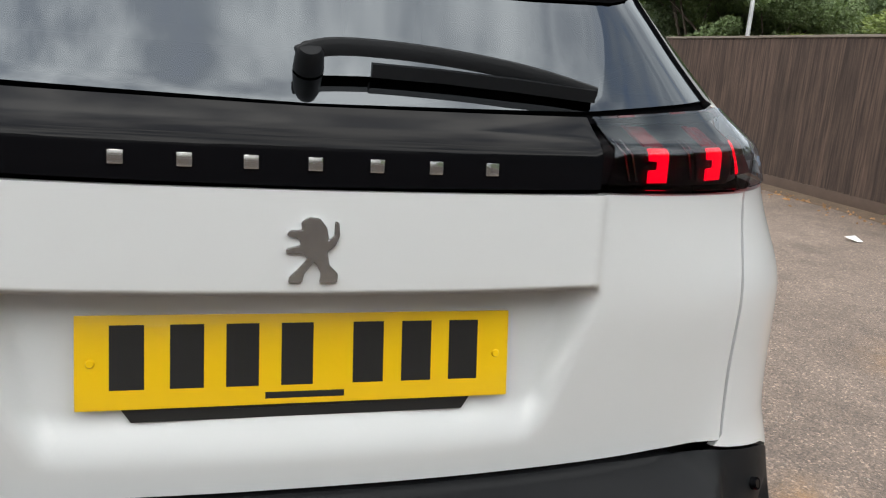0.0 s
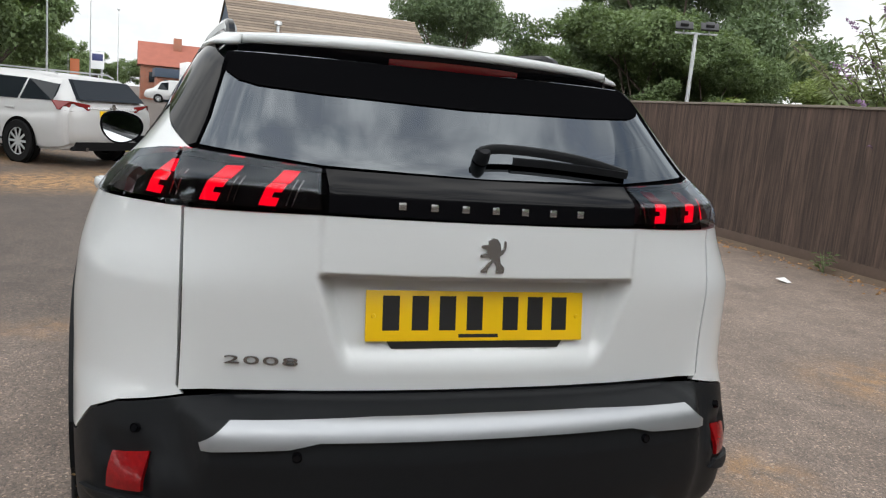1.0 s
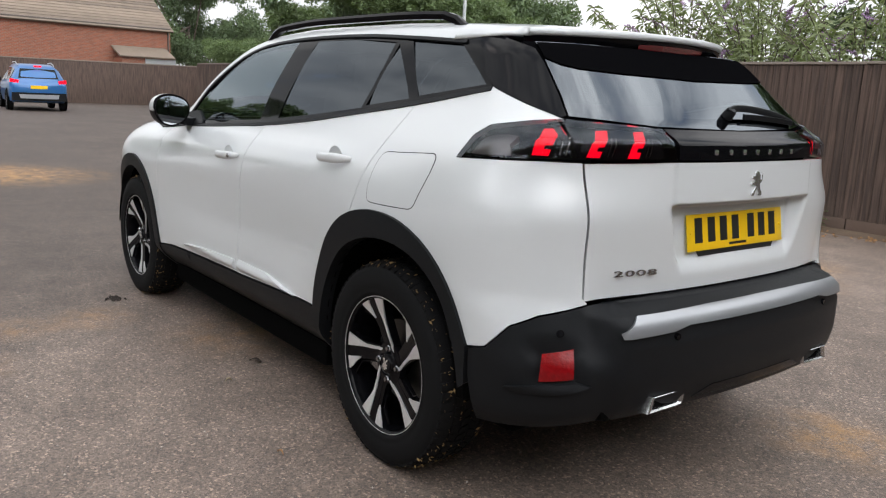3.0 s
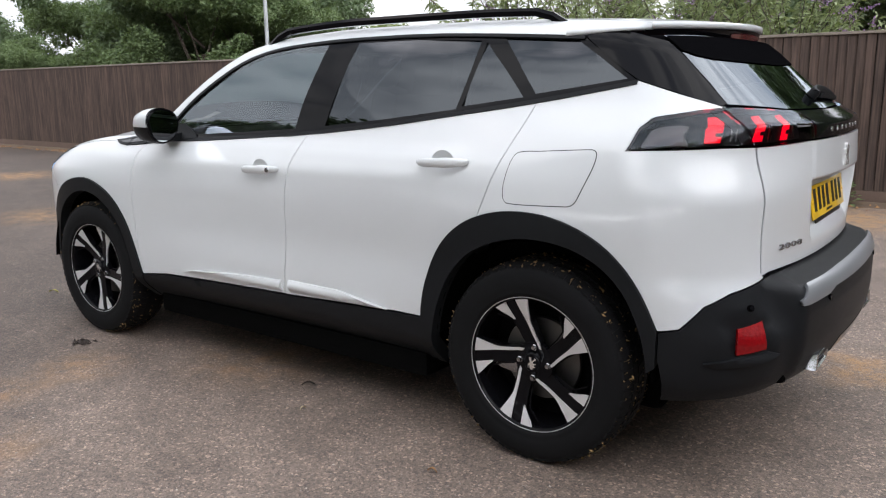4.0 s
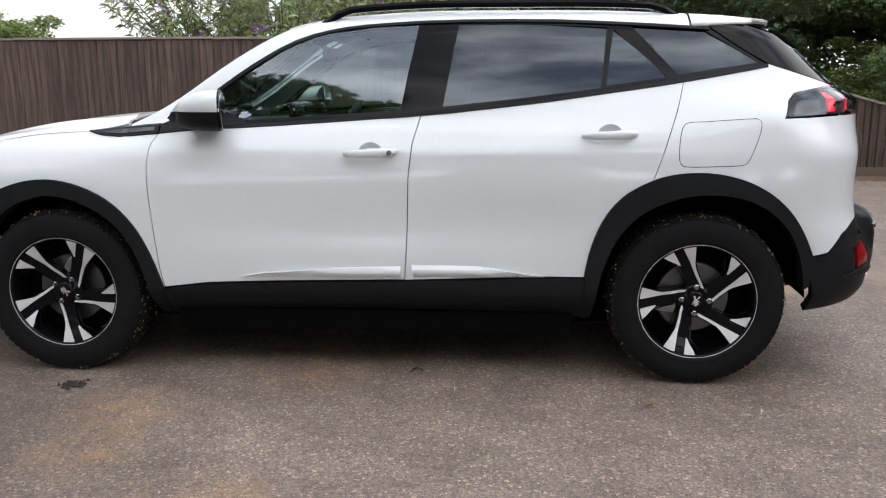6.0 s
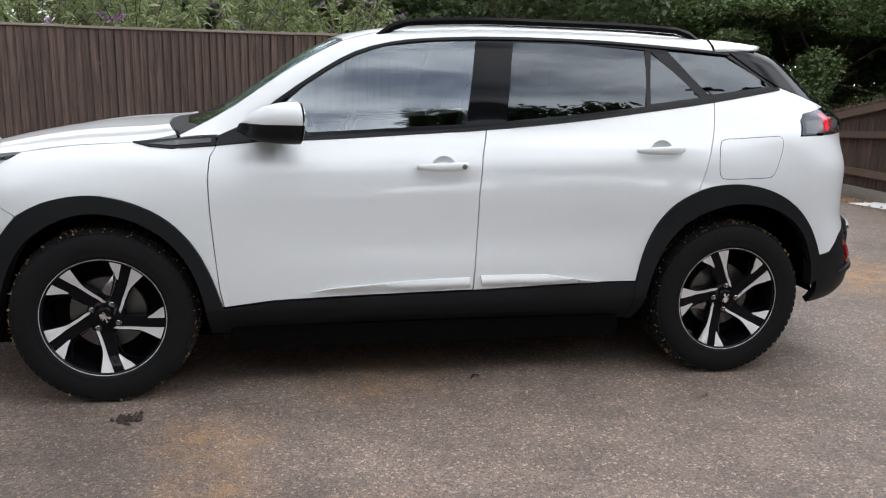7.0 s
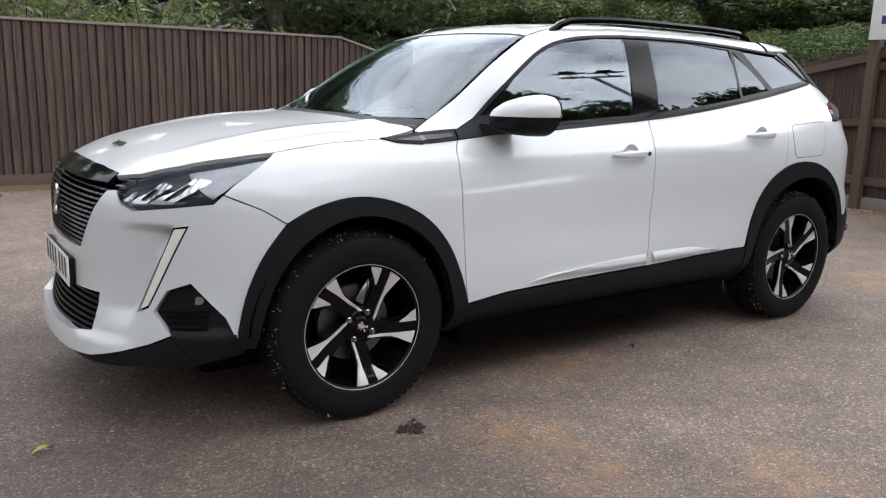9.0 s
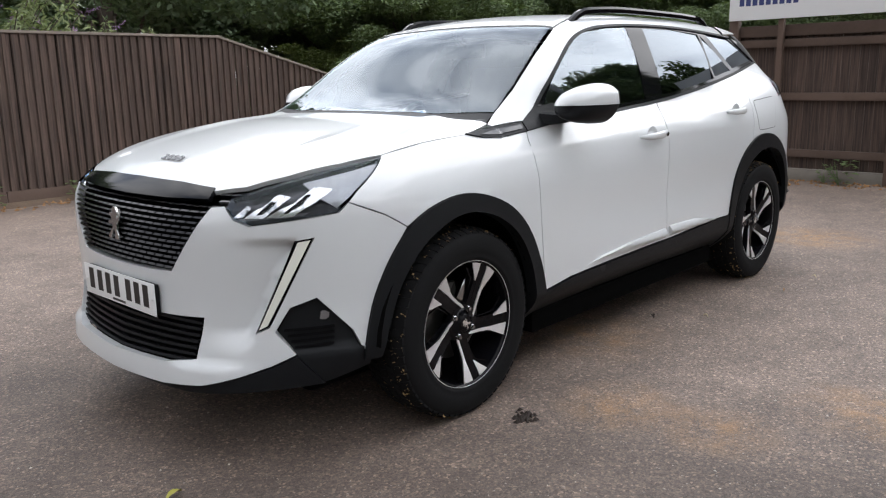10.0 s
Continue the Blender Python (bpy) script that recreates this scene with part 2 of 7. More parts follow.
# ---- the car's body as one smooth implicit form (x ahead, y to its left, rear axle at x = 0) ----
def slopes(ks, vs):
    """Slopes at the knots that keep the curve from overshooting."""
    h = np.diff(ks).reshape((-1,) + (1,) * (vs.ndim - 1))
    d = np.diff(vs, axis=0) / h
    m = np.empty_like(vs)
    m[0], m[-1] = d[0], d[-1]
    w1, w2 = 2 * h[1:] + h[:-1], h[1:] + 2 * h[:-1]
    up = d[:-1] * d[1:] > 0
    with np.errstate(divide="ignore", invalid="ignore"):
        m[1:-1] = np.where(up, (w1 + w2) * d[:-1] * d[1:] / (w1 * d[1:] + w2 * d[:-1]), 0)
    return m


def basis(ks, q):
    q = np.clip(q, ks[0], ks[-1])
    i = np.clip(np.searchsorted(ks, q) - 1, 0, len(ks) - 2)
    h = ks[i + 1] - ks[i]
    t = (q - ks[i]) / h
    u = 1 - t
    return i, (1 + 2 * t) * u * u, t * t * (3 - 2 * t), h * t * u * u, -h * t * t * u


class Curve:
    """A smooth curve through (place, value) knots."""

    def __init__(self, ks, vs):
        self.k, self.v = np.array(ks, float), np.array(vs, float)
        self.m = slopes(self.k, self.v)

    def __call__(self, q):
        i, a, b, c, d = basis(self.k, q)
        return self.v[i] * a + self.v[i + 1] * b + self.m[i] * c + self.m[i + 1] * d


SIDE_X = (-0.80, -0.30, 0.10, 0.65, 1.20, 1.80, 2.30, 2.70, 3.10, 3.45)
SIDE_Z = (0.20, 0.38, 0.50, 0.64, 0.80, 0.92, 1.00, 1.06, 1.21, 1.44, 1.60)
SIDE_Y = (
    (0.72, 0.72, 0.72, 0.69, 0.68, 0.69, 0.72, 0.74, 0.74, 0.62),
    (0.80, 0.86, 0.875, 0.868, 0.868, 0.872, 0.876, 0.868, 0.81, 0.64),
    (0.80, 0.868, 0.880, 0.872, 0.872, 0.876, 0.880, 0.872, 0.81, 0.64),
    (0.81, 0.870, 0.882, 0.866, 0.862, 0.868, 0.880, 0.874, 0.815, 0.65),
    (0.82, 0.872, 0.884, 0.872, 0.864, 0.866, 0.876, 0.868, 0.815, 0.66),
    (0.82, 0.862, 0.872, 0.866, 0.852, 0.848, 0.845, 0.825, 0.785, 0.66),
    (0.81, 0.845, 0.846, 0.832, 0.812, 0.800, 0.785, 0.770, 0.74, 0.64),
    (0.79, 0.824, 0.812, 0.786, 0.766, 0.754, 0.738, 0.72, 0.70, 0.62),
    (0.66, 0.705, 0.706, 0.711, 0.712, 0.706, 0.67, 0.65, 0.62, 0.55),
    (0.53, 0.575, 0.588, 0.592, 0.592, 0.585, 0.57, 0.55, 0.5, 0.4),
    (0.43, 0.48, 0.50, 0.51, 0.51, 0.505, 0.49, 0.45, 0.4, 0.3),
)


SIDE_K, SIDE_ZK, SIDE_V = np.array(SIDE_X), np.array(SIDE_Z), np.array(SIDE_Y).T
SIDE_M = slopes(SIDE_K, SIDE_V)
REAR = Curve((0.2, 0.30, 0.40, 0.50, 0.60, 0.640, 0.660, 0.680, 0.80, 0.95, 1.06, 1.125, 1.15, 1.18, 1.44, 1.7),
             (-0.60, -0.72, -0.81, -0.83, -0.83, -0.820, -0.80, -0.729, -0.735, -0.745, -0.742, -0.738, -0.70, -0.655, -0.36, -0.05))
REAR_SIDE = Curve((0.2, 0.40, 0.50, 0.58, 0.64, 0.70, 0.80, 0.95, 1.06, 1.125, 1.15, 1.18, 1.44, 1.7),
                  (-0.60, -0.80, -0.810, -0.772, -0.748, -0.742, -0.738, -0.745, -0.742, -0.738, -0.70, -0.655, -0.36, -0.05))
REAR_BOW = Curve((0.2, 0.62, 0.70, 0.90, 1.07, 1.3), (0.15, 0.15, 0.22, 0.25, 0.45, 0.40))
FRONT = Curve((0.2, 0.25, 0.30, 0.45, 0.56, 0.70, 0.83, 0.90, 1.0, 1.2),
              (3.45, 3.492, 3.487, 3.46, 3.455, 3.455, 3.44, 3.36, 3.2, 2.8))
CREST = Curve((-0.9, -0.5, 0.0, 0.5, 1.0, 1.4, 1.62, 2.27, 2.36, 2.7, 3.0, 3.2, 3.32, 3.42, 3.5),
              (1.38, 1.445, 1.495, 1.515, 1.517, 1.500, 1.468, 1.108, 1.075, 1.043, 0.995, 0.945, 0.902, 0.85, 0.78))


def side_y(x, z):
    i, a, b, c, d = (w[:, None] if w.dtype != int else w for w in basis(SIDE_K, x))
    rows = (SIDE_V[i] * a + SIDE_V[i + 1] * b + SIDE_M[i] * c + SIDE_M[i + 1] * d).T
    m = slopes(SIDE_ZK, rows)
    j, a, b, c, d = basis(SIDE_ZK, z)
    n = np.arange(len(x))
    return rows[j, n] * a + rows[j + 1, n] * b + m[j, n] * c + m[j + 1, n] * d


def rear_x(y, z):
    w = np.clip((np.abs(y) - 0.57) / 0.08, 0, 1)
    w = w * w * (3 - 2 * w)
    return REAR(z) * (1 - w) + REAR_SIDE(z) * w + 0.12 * y ** 2 + REAR_BOW(z) * y ** 4


def front_x(y, z):
    return FRONT(z) - 0.20 * y ** 2 - 0.25 * y ** 4


def top_z(x, y):
    return CREST(x) - np.where(x < 2.32, 0.10, 0.075) * y ** 2


def smax(a, b, k):
    h = np.clip(k - np.abs(a - b), 0, None) / k
    return np.maximum(a, b) + h * h * k * 0.25


def body_f(p):
    """Below 0 inside the body."""
    x, y, z = p[:, 0], np.abs(p[:, 1]), p[:, 2]
    side, rear = y - side_y(x, z), (rear_x(y, z) - x) * 0.85
    front, top = (x - front_x(y, z)) * 0.85, (z - top_z(x, y)) * 0.9
    f = smax(side, rear, 0.17)
    f = smax(f, front, 0.26)
    return smax(f, top, 0.075)


def gradient(p, e=0.004):
    g = np.stack([body_f(p + np.eye(3)[i] * e) - body_f(p - np.eye(3)[i] * e) for i in range(3)], 1)
    return g / np.linalg.norm(g, axis=1)[:, None]


def shoot(start, way, reach, steps=48):
    """The first crossing into the body along start + s * way, for s up to reach."""
    s0, s1 = np.zeros(len(start)), np.full(len(start), np.nan)
    for i in range(1, steps + 1):
        s = np.full(len(start), reach * i / steps)
        hit = np.isnan(s1) & (body_f(start + s[:, None] * way) < 0)
        s1[hit] = s[hit]
        s0 = np.where(np.isnan(s1), s, s0)
    s1 = np.where(np.isnan(s1), reach, s1)
    for _ in range(18):
        m = (s0 + s1) / 2
        inside = body_f(start + m[:, None] * way) < 0
        s1, s0 = np.where(inside, m, s1), np.where(inside, s0, m)
    return start + s1[:, None] * way


# ---- panels laid on the body's form ----
def around(cx, p):
    """Chart round an upright axis: angle times 0.9 m, and height."""
    p = np.asarray(p, float)
    a = np.arctan2(p[:, 1], p[:, 0] - cx)
    return np.stack([np.where(a < (-0.5 if cx < 1 else -4), a + math.tau, a) * 0.9, p[:, 2]], 1)


def lift(chart, q):
    """From the chart's plane onto the body."""
    q = np.asarray(q, float)
    n, zero, one = len(q), np.zeros(len(q)), np.ones(len(q))
    if chart == "side":
        return shoot(np.stack([q[:, 0], one * 1.2, q[:, 1]], 1), np.stack([zero, -one, zero], 1), 1.2, 30)
    if chart == "rear":
        return shoot(np.stack([-one * 1.2, q[:, 0], q[:, 1]], 1), np.stack([one, zero, zero], 1), 1.6, 30)
    if chart == "top":
        return shoot(np.stack([q[:, 0], q[:, 1], one * 1.8], 1), np.stack([zero, zero, -one], 1), 1.5, 30)
    if chart == "cant":
        c = 0.70710678
        foot = np.stack([q[:, 0], q[:, 1] * c + c * 1.9, -q[:, 1] * c + c * 1.9], 1)
        return shoot(foot, np.stack([zero, -one * c, -one * c], 1), 1.2, 30)
    cx = 0.3 if chart == "wrap_r" else 2.4
    a = q[:, 0] / 0.9
    d = np.stack([np.cos(a), np.sin(a), zero], 1)
    return shoot(np.stack([cx + 2 * d[:, 0], 2 * d[:, 1], q[:, 1]], 1), -d, 1.9, 48)


def lay(chart, p):
    """From space into the chart's plane."""
    p = np.asarray(p, float)
    if chart == "side":
        return p[:, [0, 2]]
    if chart == "rear":
        return p[:, [1, 2]]
    if chart == "top":
        return p[:, [0, 1]]
    if chart == "cant":
        return np.stack([p[:, 0], (p[:, 1] - p[:, 2]) * 0.70710678], 1)
    return around(0.3 if chart == "wrap_r" else 2.4, p)


def on_side(*q):
    return [tuple(p) for p in lift("side", q)]


def on_rear(*q):
    return [tuple(p) for p in lift("rear", q)]


def on_wrap(*q):
    """Points of the rear corner by (degrees round the axis, z)."""
    return [tuple(p) for p in lift("wrap_r", [(radians(a) * 0.9, z) for a, z in q])]


def on_front(*q):
    """Points of the front by (y, z)."""
    q = np.asarray(q, float)
    n = len(q)
    p = shoot(np.stack([np.full(n, 3.9), q[:, 0], q[:, 1]], 1), np.tile((-1.0, 0, 0), (n, 1)), 1.6, 30)
    return [tuple(v) for v in p]


def inside(poly, q):
    x, y = q[:, 0], q[:, 1]
    hit = np.zeros(len(q), bool)
    for (x0, y0), (x1, y1) in zip(poly, np.roll(poly, -1, 0)):
        if y0 != y1:
            hit ^= ((y0 > y) != (y1 > y)) & (x < (x1 - x0) * (y - y0) / (y1 - y0) + x0)
    return hit


def edge_gap(poly, q):
    """Distance from the polygon's edges."""
    best = np.full(len(q), 9.0)
    for a, b in zip(poly, np.roll(poly, -1, 0)):
        d = b - a
        t = np.clip(((q - a) @ d) / max(d @ d, 1e-12), 0, 1)
        best = np.minimum(best, np.linalg.norm(q - a - t[:, None] * d, axis=1))
    return best


def dense(poly, step, gap=0.0):
    """Resamples a closed outline, and draws it in by gap."""
    poly = np.asarray(poly, float)
    area = np.sum(poly[:, 0] * np.roll(poly[:, 1], -1) - np.roll(poly[:, 0], -1) * poly[:, 1])
    if area < 0:
        poly = poly[::-1]
    if gap:
        d = np.roll(poly, -1, 0) - poly
        n = np.stack([-d[:, 1], d[:, 0]], 1) / np.maximum(np.linalg.norm(d, axis=1), 1e-9)[:, None]
        m = n + np.roll(n, 1, 0)
        poly = poly + m / np.maximum(np.sum(m * m, 1), 0.7)[:, None] * 2 * gap
    out = []
    for a, b in zip(poly, np.roll(poly, -1, 0)):
        k = max(1, int(np.ceil(np.linalg.norm(b - a) / step)))
        out += [a + (b - a) * i / k for i in range(k)]
    return np.array(out)


def soft(pts, turns=2):
    """Rounds an open line of control points by corner cutting, keeping its ends."""
    pts = np.asarray(pts, float)
    for _ in range(turns):
        a, b = pts[:-1], pts[1:]
        mid = np.empty((2 * len(a), pts.shape[1]))
        mid[0::2], mid[1::2] = a * 0.75 + b * 0.25, a * 0.25 + b * 0.75
        pts = np.vstack([pts[:1], mid[1:-1], pts[-1:]])
    return [tuple(p) for p in pts]


def panel(name, material, parent, chart, outline, off=0.0, depth=0.016, step=0.03, holes=(), gap=0.0019, label="", right=False, both=False):
    """A panel of the body: an outline in space or in the chart's plane, filled, laid on the form, off metres proud of it, with a rim turned inward."""
    flat = np.asarray(outline, float)
    flat = lay(chart, flat) if flat.shape[1] == 3 else flat
    poly = dense(flat, step, gap)
    cuts = []
    for h in holes:
        h = np.asarray(h, float)
        cuts.append(dense(lay(chart, h) if h.shape[1] == 3 else h, step, -gap))
    lo, hi = poly.min(0), poly.max(0)
    gx, gy = np.arange(lo[0], hi[0], step), np.arange(lo[1], hi[1], step * 0.866)
    grid = np.array([(x + (0.5 * step if j % 2 else 0), y) for j, y in enumerate(gy) for x in gx])
    keep = inside(poly, grid) & (edge_gap(poly, grid) > step * 0.45)
    for c in cuts:
        keep &= ~inside(c, grid) & (edge_gap(c, grid) > step * 0.45)
    pts, edges, loops = [], [], []
    for ring in (poly, *cuts):
        base = len(pts)
        pts += list(ring)
        edges += [(base + i, base + (i + 1) % len(ring)) for i in range(len(ring))]
    pts += list(grid[keep])
    vs, _, fs, *_ = geometry.delaunay_2d_cdt([Vector(p) for p in pts], edges, [], 0, 1e-6)
    flat = np.array([tuple(v) for v in vs])
    fs = np.array(fs)
    mid = flat[fs].mean(1)
    ok = inside(poly, mid)
    for c in cuts:
        ok &= ~inside(c, mid)
    fs = fs[ok]
    p = lift(chart, flat)
    n = gradient(p)
    p = p + n * (off(p)[:, None] if callable(off) else off)
    if callable(off):
        fn = np.cross(p[fs[:, 1]] - p[fs[:, 0]], p[fs[:, 2]] - p[fs[:, 0]])
        fn *= np.sign(np.sum(fn * n[fs[:, 0]], 1))[:, None]
        n2 = np.zeros_like(n)
        for i in range(3):
            np.add.at(n2, fs[:, i], fn)
        n2 /= np.maximum(np.linalg.norm(n2, axis=1), 1e-12)[:, None]
        n_shade = n2
    else:
        n_shade = n
    fn = np.cross(p[fs[:, 1]] - p[fs[:, 0]], p[fs[:, 2]] - p[fs[:, 0]])
    flip = np.sum(fn * n[fs[:, 0]], 1) < 0
    fs[flip] = fs[flip][:, ::-1]
    # the rim
    count = {}
    for f in fs:
        for a, b in ((f[0], f[1]), (f[1], f[2]), (f[2], f[0])):
            count[(a, b)] = count.get((a, b), 0) + 1
    rim = [(a, b) for a, b in count if (b, a) not in count]
    verts, norms, faces = list(p), list(n_shade), [tuple(f) for f in fs]
    centre = np.zeros(3)
    for a, b in rim:
        i = len(verts)
        side = np.cross(p[b] - p[a], n[a])
        side = side / max(np.linalg.norm(side), 1e-9)
        verts += [p[a], p[b], p[b] - n[b] * depth, p[a] - n[a] * depth]
        norms += [side] * 4
        faces.append((i + 1, i, i + 3, i + 2))
    verts, norms = np.array(verts), np.array(norms)
    made = None
    for sg in ((1, -1) if both else ((-1,) if right else (1,))):
        k = np.array((1, sg, 1))
        me = mesh_of(name, verts * k, faces if sg > 0 else [f[::-1] for f in faces], True, norms * k)
        ob = put(name, me, material, parent, label)
        made = made or ob
    return made


# ---- the white car ----
car = thing("parked_car", "pearl white compact crossover car with black plastic cladding, parked on asphalt", "car")

LEAD = [(2.172, 1.000), (2.195, 0.962), (2.203, 0.882), (2.198, 0.757), (2.186, 0.606), (2.171, 0.451), (2.156, 0.378)]
SPLIT = [(1.098, 1.080), (1.129, 0.965), (1.144, 0.828), (1.148, 0.663), (1.156, 0.497), (1.162, 0.420)]
AFT = [(0.066, 1.208), (0.093, 1.113), (0.140, 0.992), (0.172, 0.895), (0.198, 0.828)]
BELT = [(2.100, 1.025), (1.796, 1.036), (1.470, 1.056), (1.098, 1.080), (0.699, 1.121), (0.413, 1.160), (0.066, 1.208), (-0.262, 1.266)]
EAVE = [(-0.044, 1.412), (0.289, 1.434), (0.628, 1.450), (1.040, 1.449), (1.300, 1.436), (1.452, 1.420), (1.601, 1.384), (1.725, 1.323), (1.917, 1.196), (2.055, 1.086)]
ARCH_R = [(0.447, 0.330), (0.443, 0.470), (0.420, 0.584), (0.363, 0.709), (0.275, 0.796), (0.165, 0.845), (0.040, 0.862), (-0.090, 0.850), (-0.212, 0.806), (-0.309, 0.735), (-0.380, 0.640), (-0.428, 0.535)]
ARCH_R_IN = [(0.410, 0.250), (0.395, 0.400), (0.360, 0.530), (0.300, 0.640), (0.210, 0.722), (0.060, 0.775), (-0.090, 0.775), (-0.215, 0.738), (-0.315, 0.660), (-0.372, 0.550), (-0.395, 0.460), (-0.400, 0.400)]
ARCH_F = [(3.050, 0.365), (3.020, 0.517), (2.965, 0.644), (2.889, 0.742), (2.793, 0.796), (2.642, 0.825), (2.498, 0.802), (2.361, 0.738), (2.262, 0.632), (2.202, 0.508), (2.160, 0.378)]
ARCH_F_IN = [(2.992, 0.325), (2.968, 0.436), (2.915, 0.583), (2.826, 0.686), (2.692, 0.750), (2.577, 0.755), (2.461, 0.722), (2.343, 0.645), (2.264, 0.522), (2.224, 0.375), (2.215, 0.250)]

# painted panels
sheet_x, sheet_z = (v.ravel() for v in np.meshgrid(np.linspace(-0.1, 1.9, 40), np.linspace(1.08, 1.42, 24)))
keep_sheet = (sheet_z > np.interp(sheet_x, [b[0] for b in BELT[::-1]], [b[1] for b in BELT[::-1]]) + 0.03) & (sheet_z < np.interp(sheet_x, [b[0] for b in EAVE], [b[1] for b in EAVE]) - 0.01)
sheet_x, sheet_z = sheet_x[keep_sheet], sheet_z[keep_sheet]


def sheet_terms(x, z):
    return np.stack([np.ones_like(x), x, x ** 2, z, z ** 2, x * z], 1)


SHEET = np.linalg.lstsq(sheet_terms(sheet_x, sheet_z), side_y(sheet_x, sheet_z), rcond=None)[0]


def sheet_off(p):
    return (sheet_terms(p[:, 0], p[:, 2]) @ SHEET - np.abs(p[:, 1])) * 0.92 - 0.005


for far in (False, True):
    lower = [(2.156, 0.378), (1.965, 0.401), (1.740, 0.409), (1.162, 0.422)]
    panel("front_door", white_paint, car, "side", soft(BELT[:4])[::-1] + LEAD + lower[1:] + SPLIT[::-1][1:-1], right=far)
    panel("rear_door", white_paint, car, "side", soft(BELT[3:7]) + soft(AFT)[1:] + soft(ARCH_R[1:6])[::-1][3:] + [(0.447, 0.442), (0.602, 0.442)] + SPLIT[::-1][:-1], right=far)
    panel("front_wing", white_paint, car, "side", [(2.172, 1.0), (2.35, 0.992), (2.49, 1.008), (2.70, 0.994), (2.882, 0.968), (2.96, 0.92), (3.044, 0.868), (3.078, 0.840), (2.966, 0.79)] + soft(ARCH_F[3:]) + LEAD[::-1][1:-1], right=far)
    quarter = (on_side(*soft(AFT)) + on_side(*soft(ARCH_R[4:])) + [(-0.482, 0.837, 0.548), (-0.515, 0.822, 0.585), (-0.54, 0.803, 0.618), (-0.596, 0.748, 0.653), (-0.687, 0.640, 0.682)]
               + on_rear(*[(0.6392, 0.70 + 0.037 * i) for i in range(11)]) + on_rear((0.72, 1.070)) + on_side((-0.45, 1.066), (-0.295, 1.061), (-0.315, 1.125), (-0.345, 1.155))
               + on_rear((0.68, 1.176), (0.625, 1.184)) + on_side((-0.40, 1.222), (-0.262, 1.266), (-0.10, 1.237)))
    panel("rear_quarter", white_paint, car, "wrap_r", quarter, right=far, step=0.025, gap=0.0012)
    rail = on_side(*soft(EAVE)) + on_side((2.11, 1.037), (2.17, 1.038), (2.31, 1.026)) + [tuple(p) for p in lift("top", [(2.318, 0.712), (2.25, 0.686), (2.10, 0.662), (1.9, 0.622), (1.68, 0.565), (1.45, 0.515), (1.0, 0.50), (0.5, 0.50), (0.03, 0.49)])] + on_side((0.03, 1.42))
    panel("side_rail", white_paint, car, "cant", rail, right=far, step=0.022)
    # window band: gloss black frame with the panes let into it; all side panes lie in one smoothly bowed sheet
    pane_f = soft([(1.185, 1.094), (1.80, 1.056), (1.95, 1.050)], 1) + [(2.00, 1.075), (1.95, 1.128), (1.824, 1.242), (1.678, 1.332), (1.58, 1.372), (1.504, 1.393), (1.30, 1.418), (1.123, 1.427)]
    pane_r = [(0.955, 1.428), (0.65, 1.430), (0.362, 1.413), (0.392, 1.178), (0.70, 1.140), (1.012, 1.108)]
    pane_s = [(0.333, 1.404), (0.134, 1.219), (0.366, 1.188)]
    pane_q = [(0.262, 1.422), (0.10, 1.415), (-0.020, 1.402), (-0.222, 1.274), (0.086, 1.230)]
    frame_line = soft(BELT, 1) + soft(EAVE, 1) + [(2.11, 1.04)]
    panel("window_frame", black_gloss, car, "side", frame_line, off=-0.003, step=0.028, holes=[pane_f, pane_r, pane_s, pane_q], right=far, label="gloss black window surround")
    for nm, out, mt in (("front_window", pane_f, tint_front), ("rear_window", pane_r, tint_dark), ("quarter_light", pane_s, tint_dark), ("quarter_window", pane_q, tint_dark)):
        panel(nm, mt, car, "side", out, off=sheet_off, depth=0.004, gap=-0.003, right=far, label="tinted window glass" if mt is tint_dark else "lightly tinted window glass")
    panel("waist_trim", black_plastic, car, "side", soft(BELT, 1) + [(x, z - 0.013) for x, z in soft(BELT, 1)[::-1]], off=0.004, depth=0.01, gap=0, right=far)
    panel("cant_trim", black_plastic, car, "side", soft(EAVE, 1) + [(x - (0.008 if x > 1.5 else 0), z - 0.011) for x, z in soft(EAVE, 1)[::-1]], off=0.003, depth=0.01, gap=0, right=far)
    pillar = on_side((-0.044, 1.412), (-0.262, 1.266), (-0.40, 1.222)) + on_rear((0.632, 1.184), (0.612, 1.192), (0.588, 1.25), (0.571, 1.305), (0.560, 1.34), (0.548, 1.385)) + on_side((-0.15, 1.43))
    panel("rear_pillar_trim", black_gloss, car, "wrap_r", pillar, off=0.002, right=far, step=0.02, label="gloss black pillar trim")
    # dark cladding
    panel("rear_arch_trim", black_plastic, car, "side", soft(ARCH_R) + [(-0.425, 0.42)] + soft(ARCH_R_IN)[::-1] + [(0.445, 0.25)], off=0.010, depth=0.05, right=far, step=0.02, gap=0)
    panel("front_arch_trim", black_plastic, car, "side", [(3.050, 0.325)] + soft(ARCH_F) + [(2.17, 0.25)] + soft(ARCH_F_IN)[::-1], off=0.010, depth=0.05, right=far, step=0.02, gap=0)
    panel("sill_trim", black_plastic, car, "side", [(2.17, 0.372), (1.965, 0.396), (1.740, 0.404), (1.162, 0.417), (0.602, 0.438), (0.440, 0.44), (0.435, 0.25), (2.18, 0.24)], off=0.006, depth=0.03, right=far)
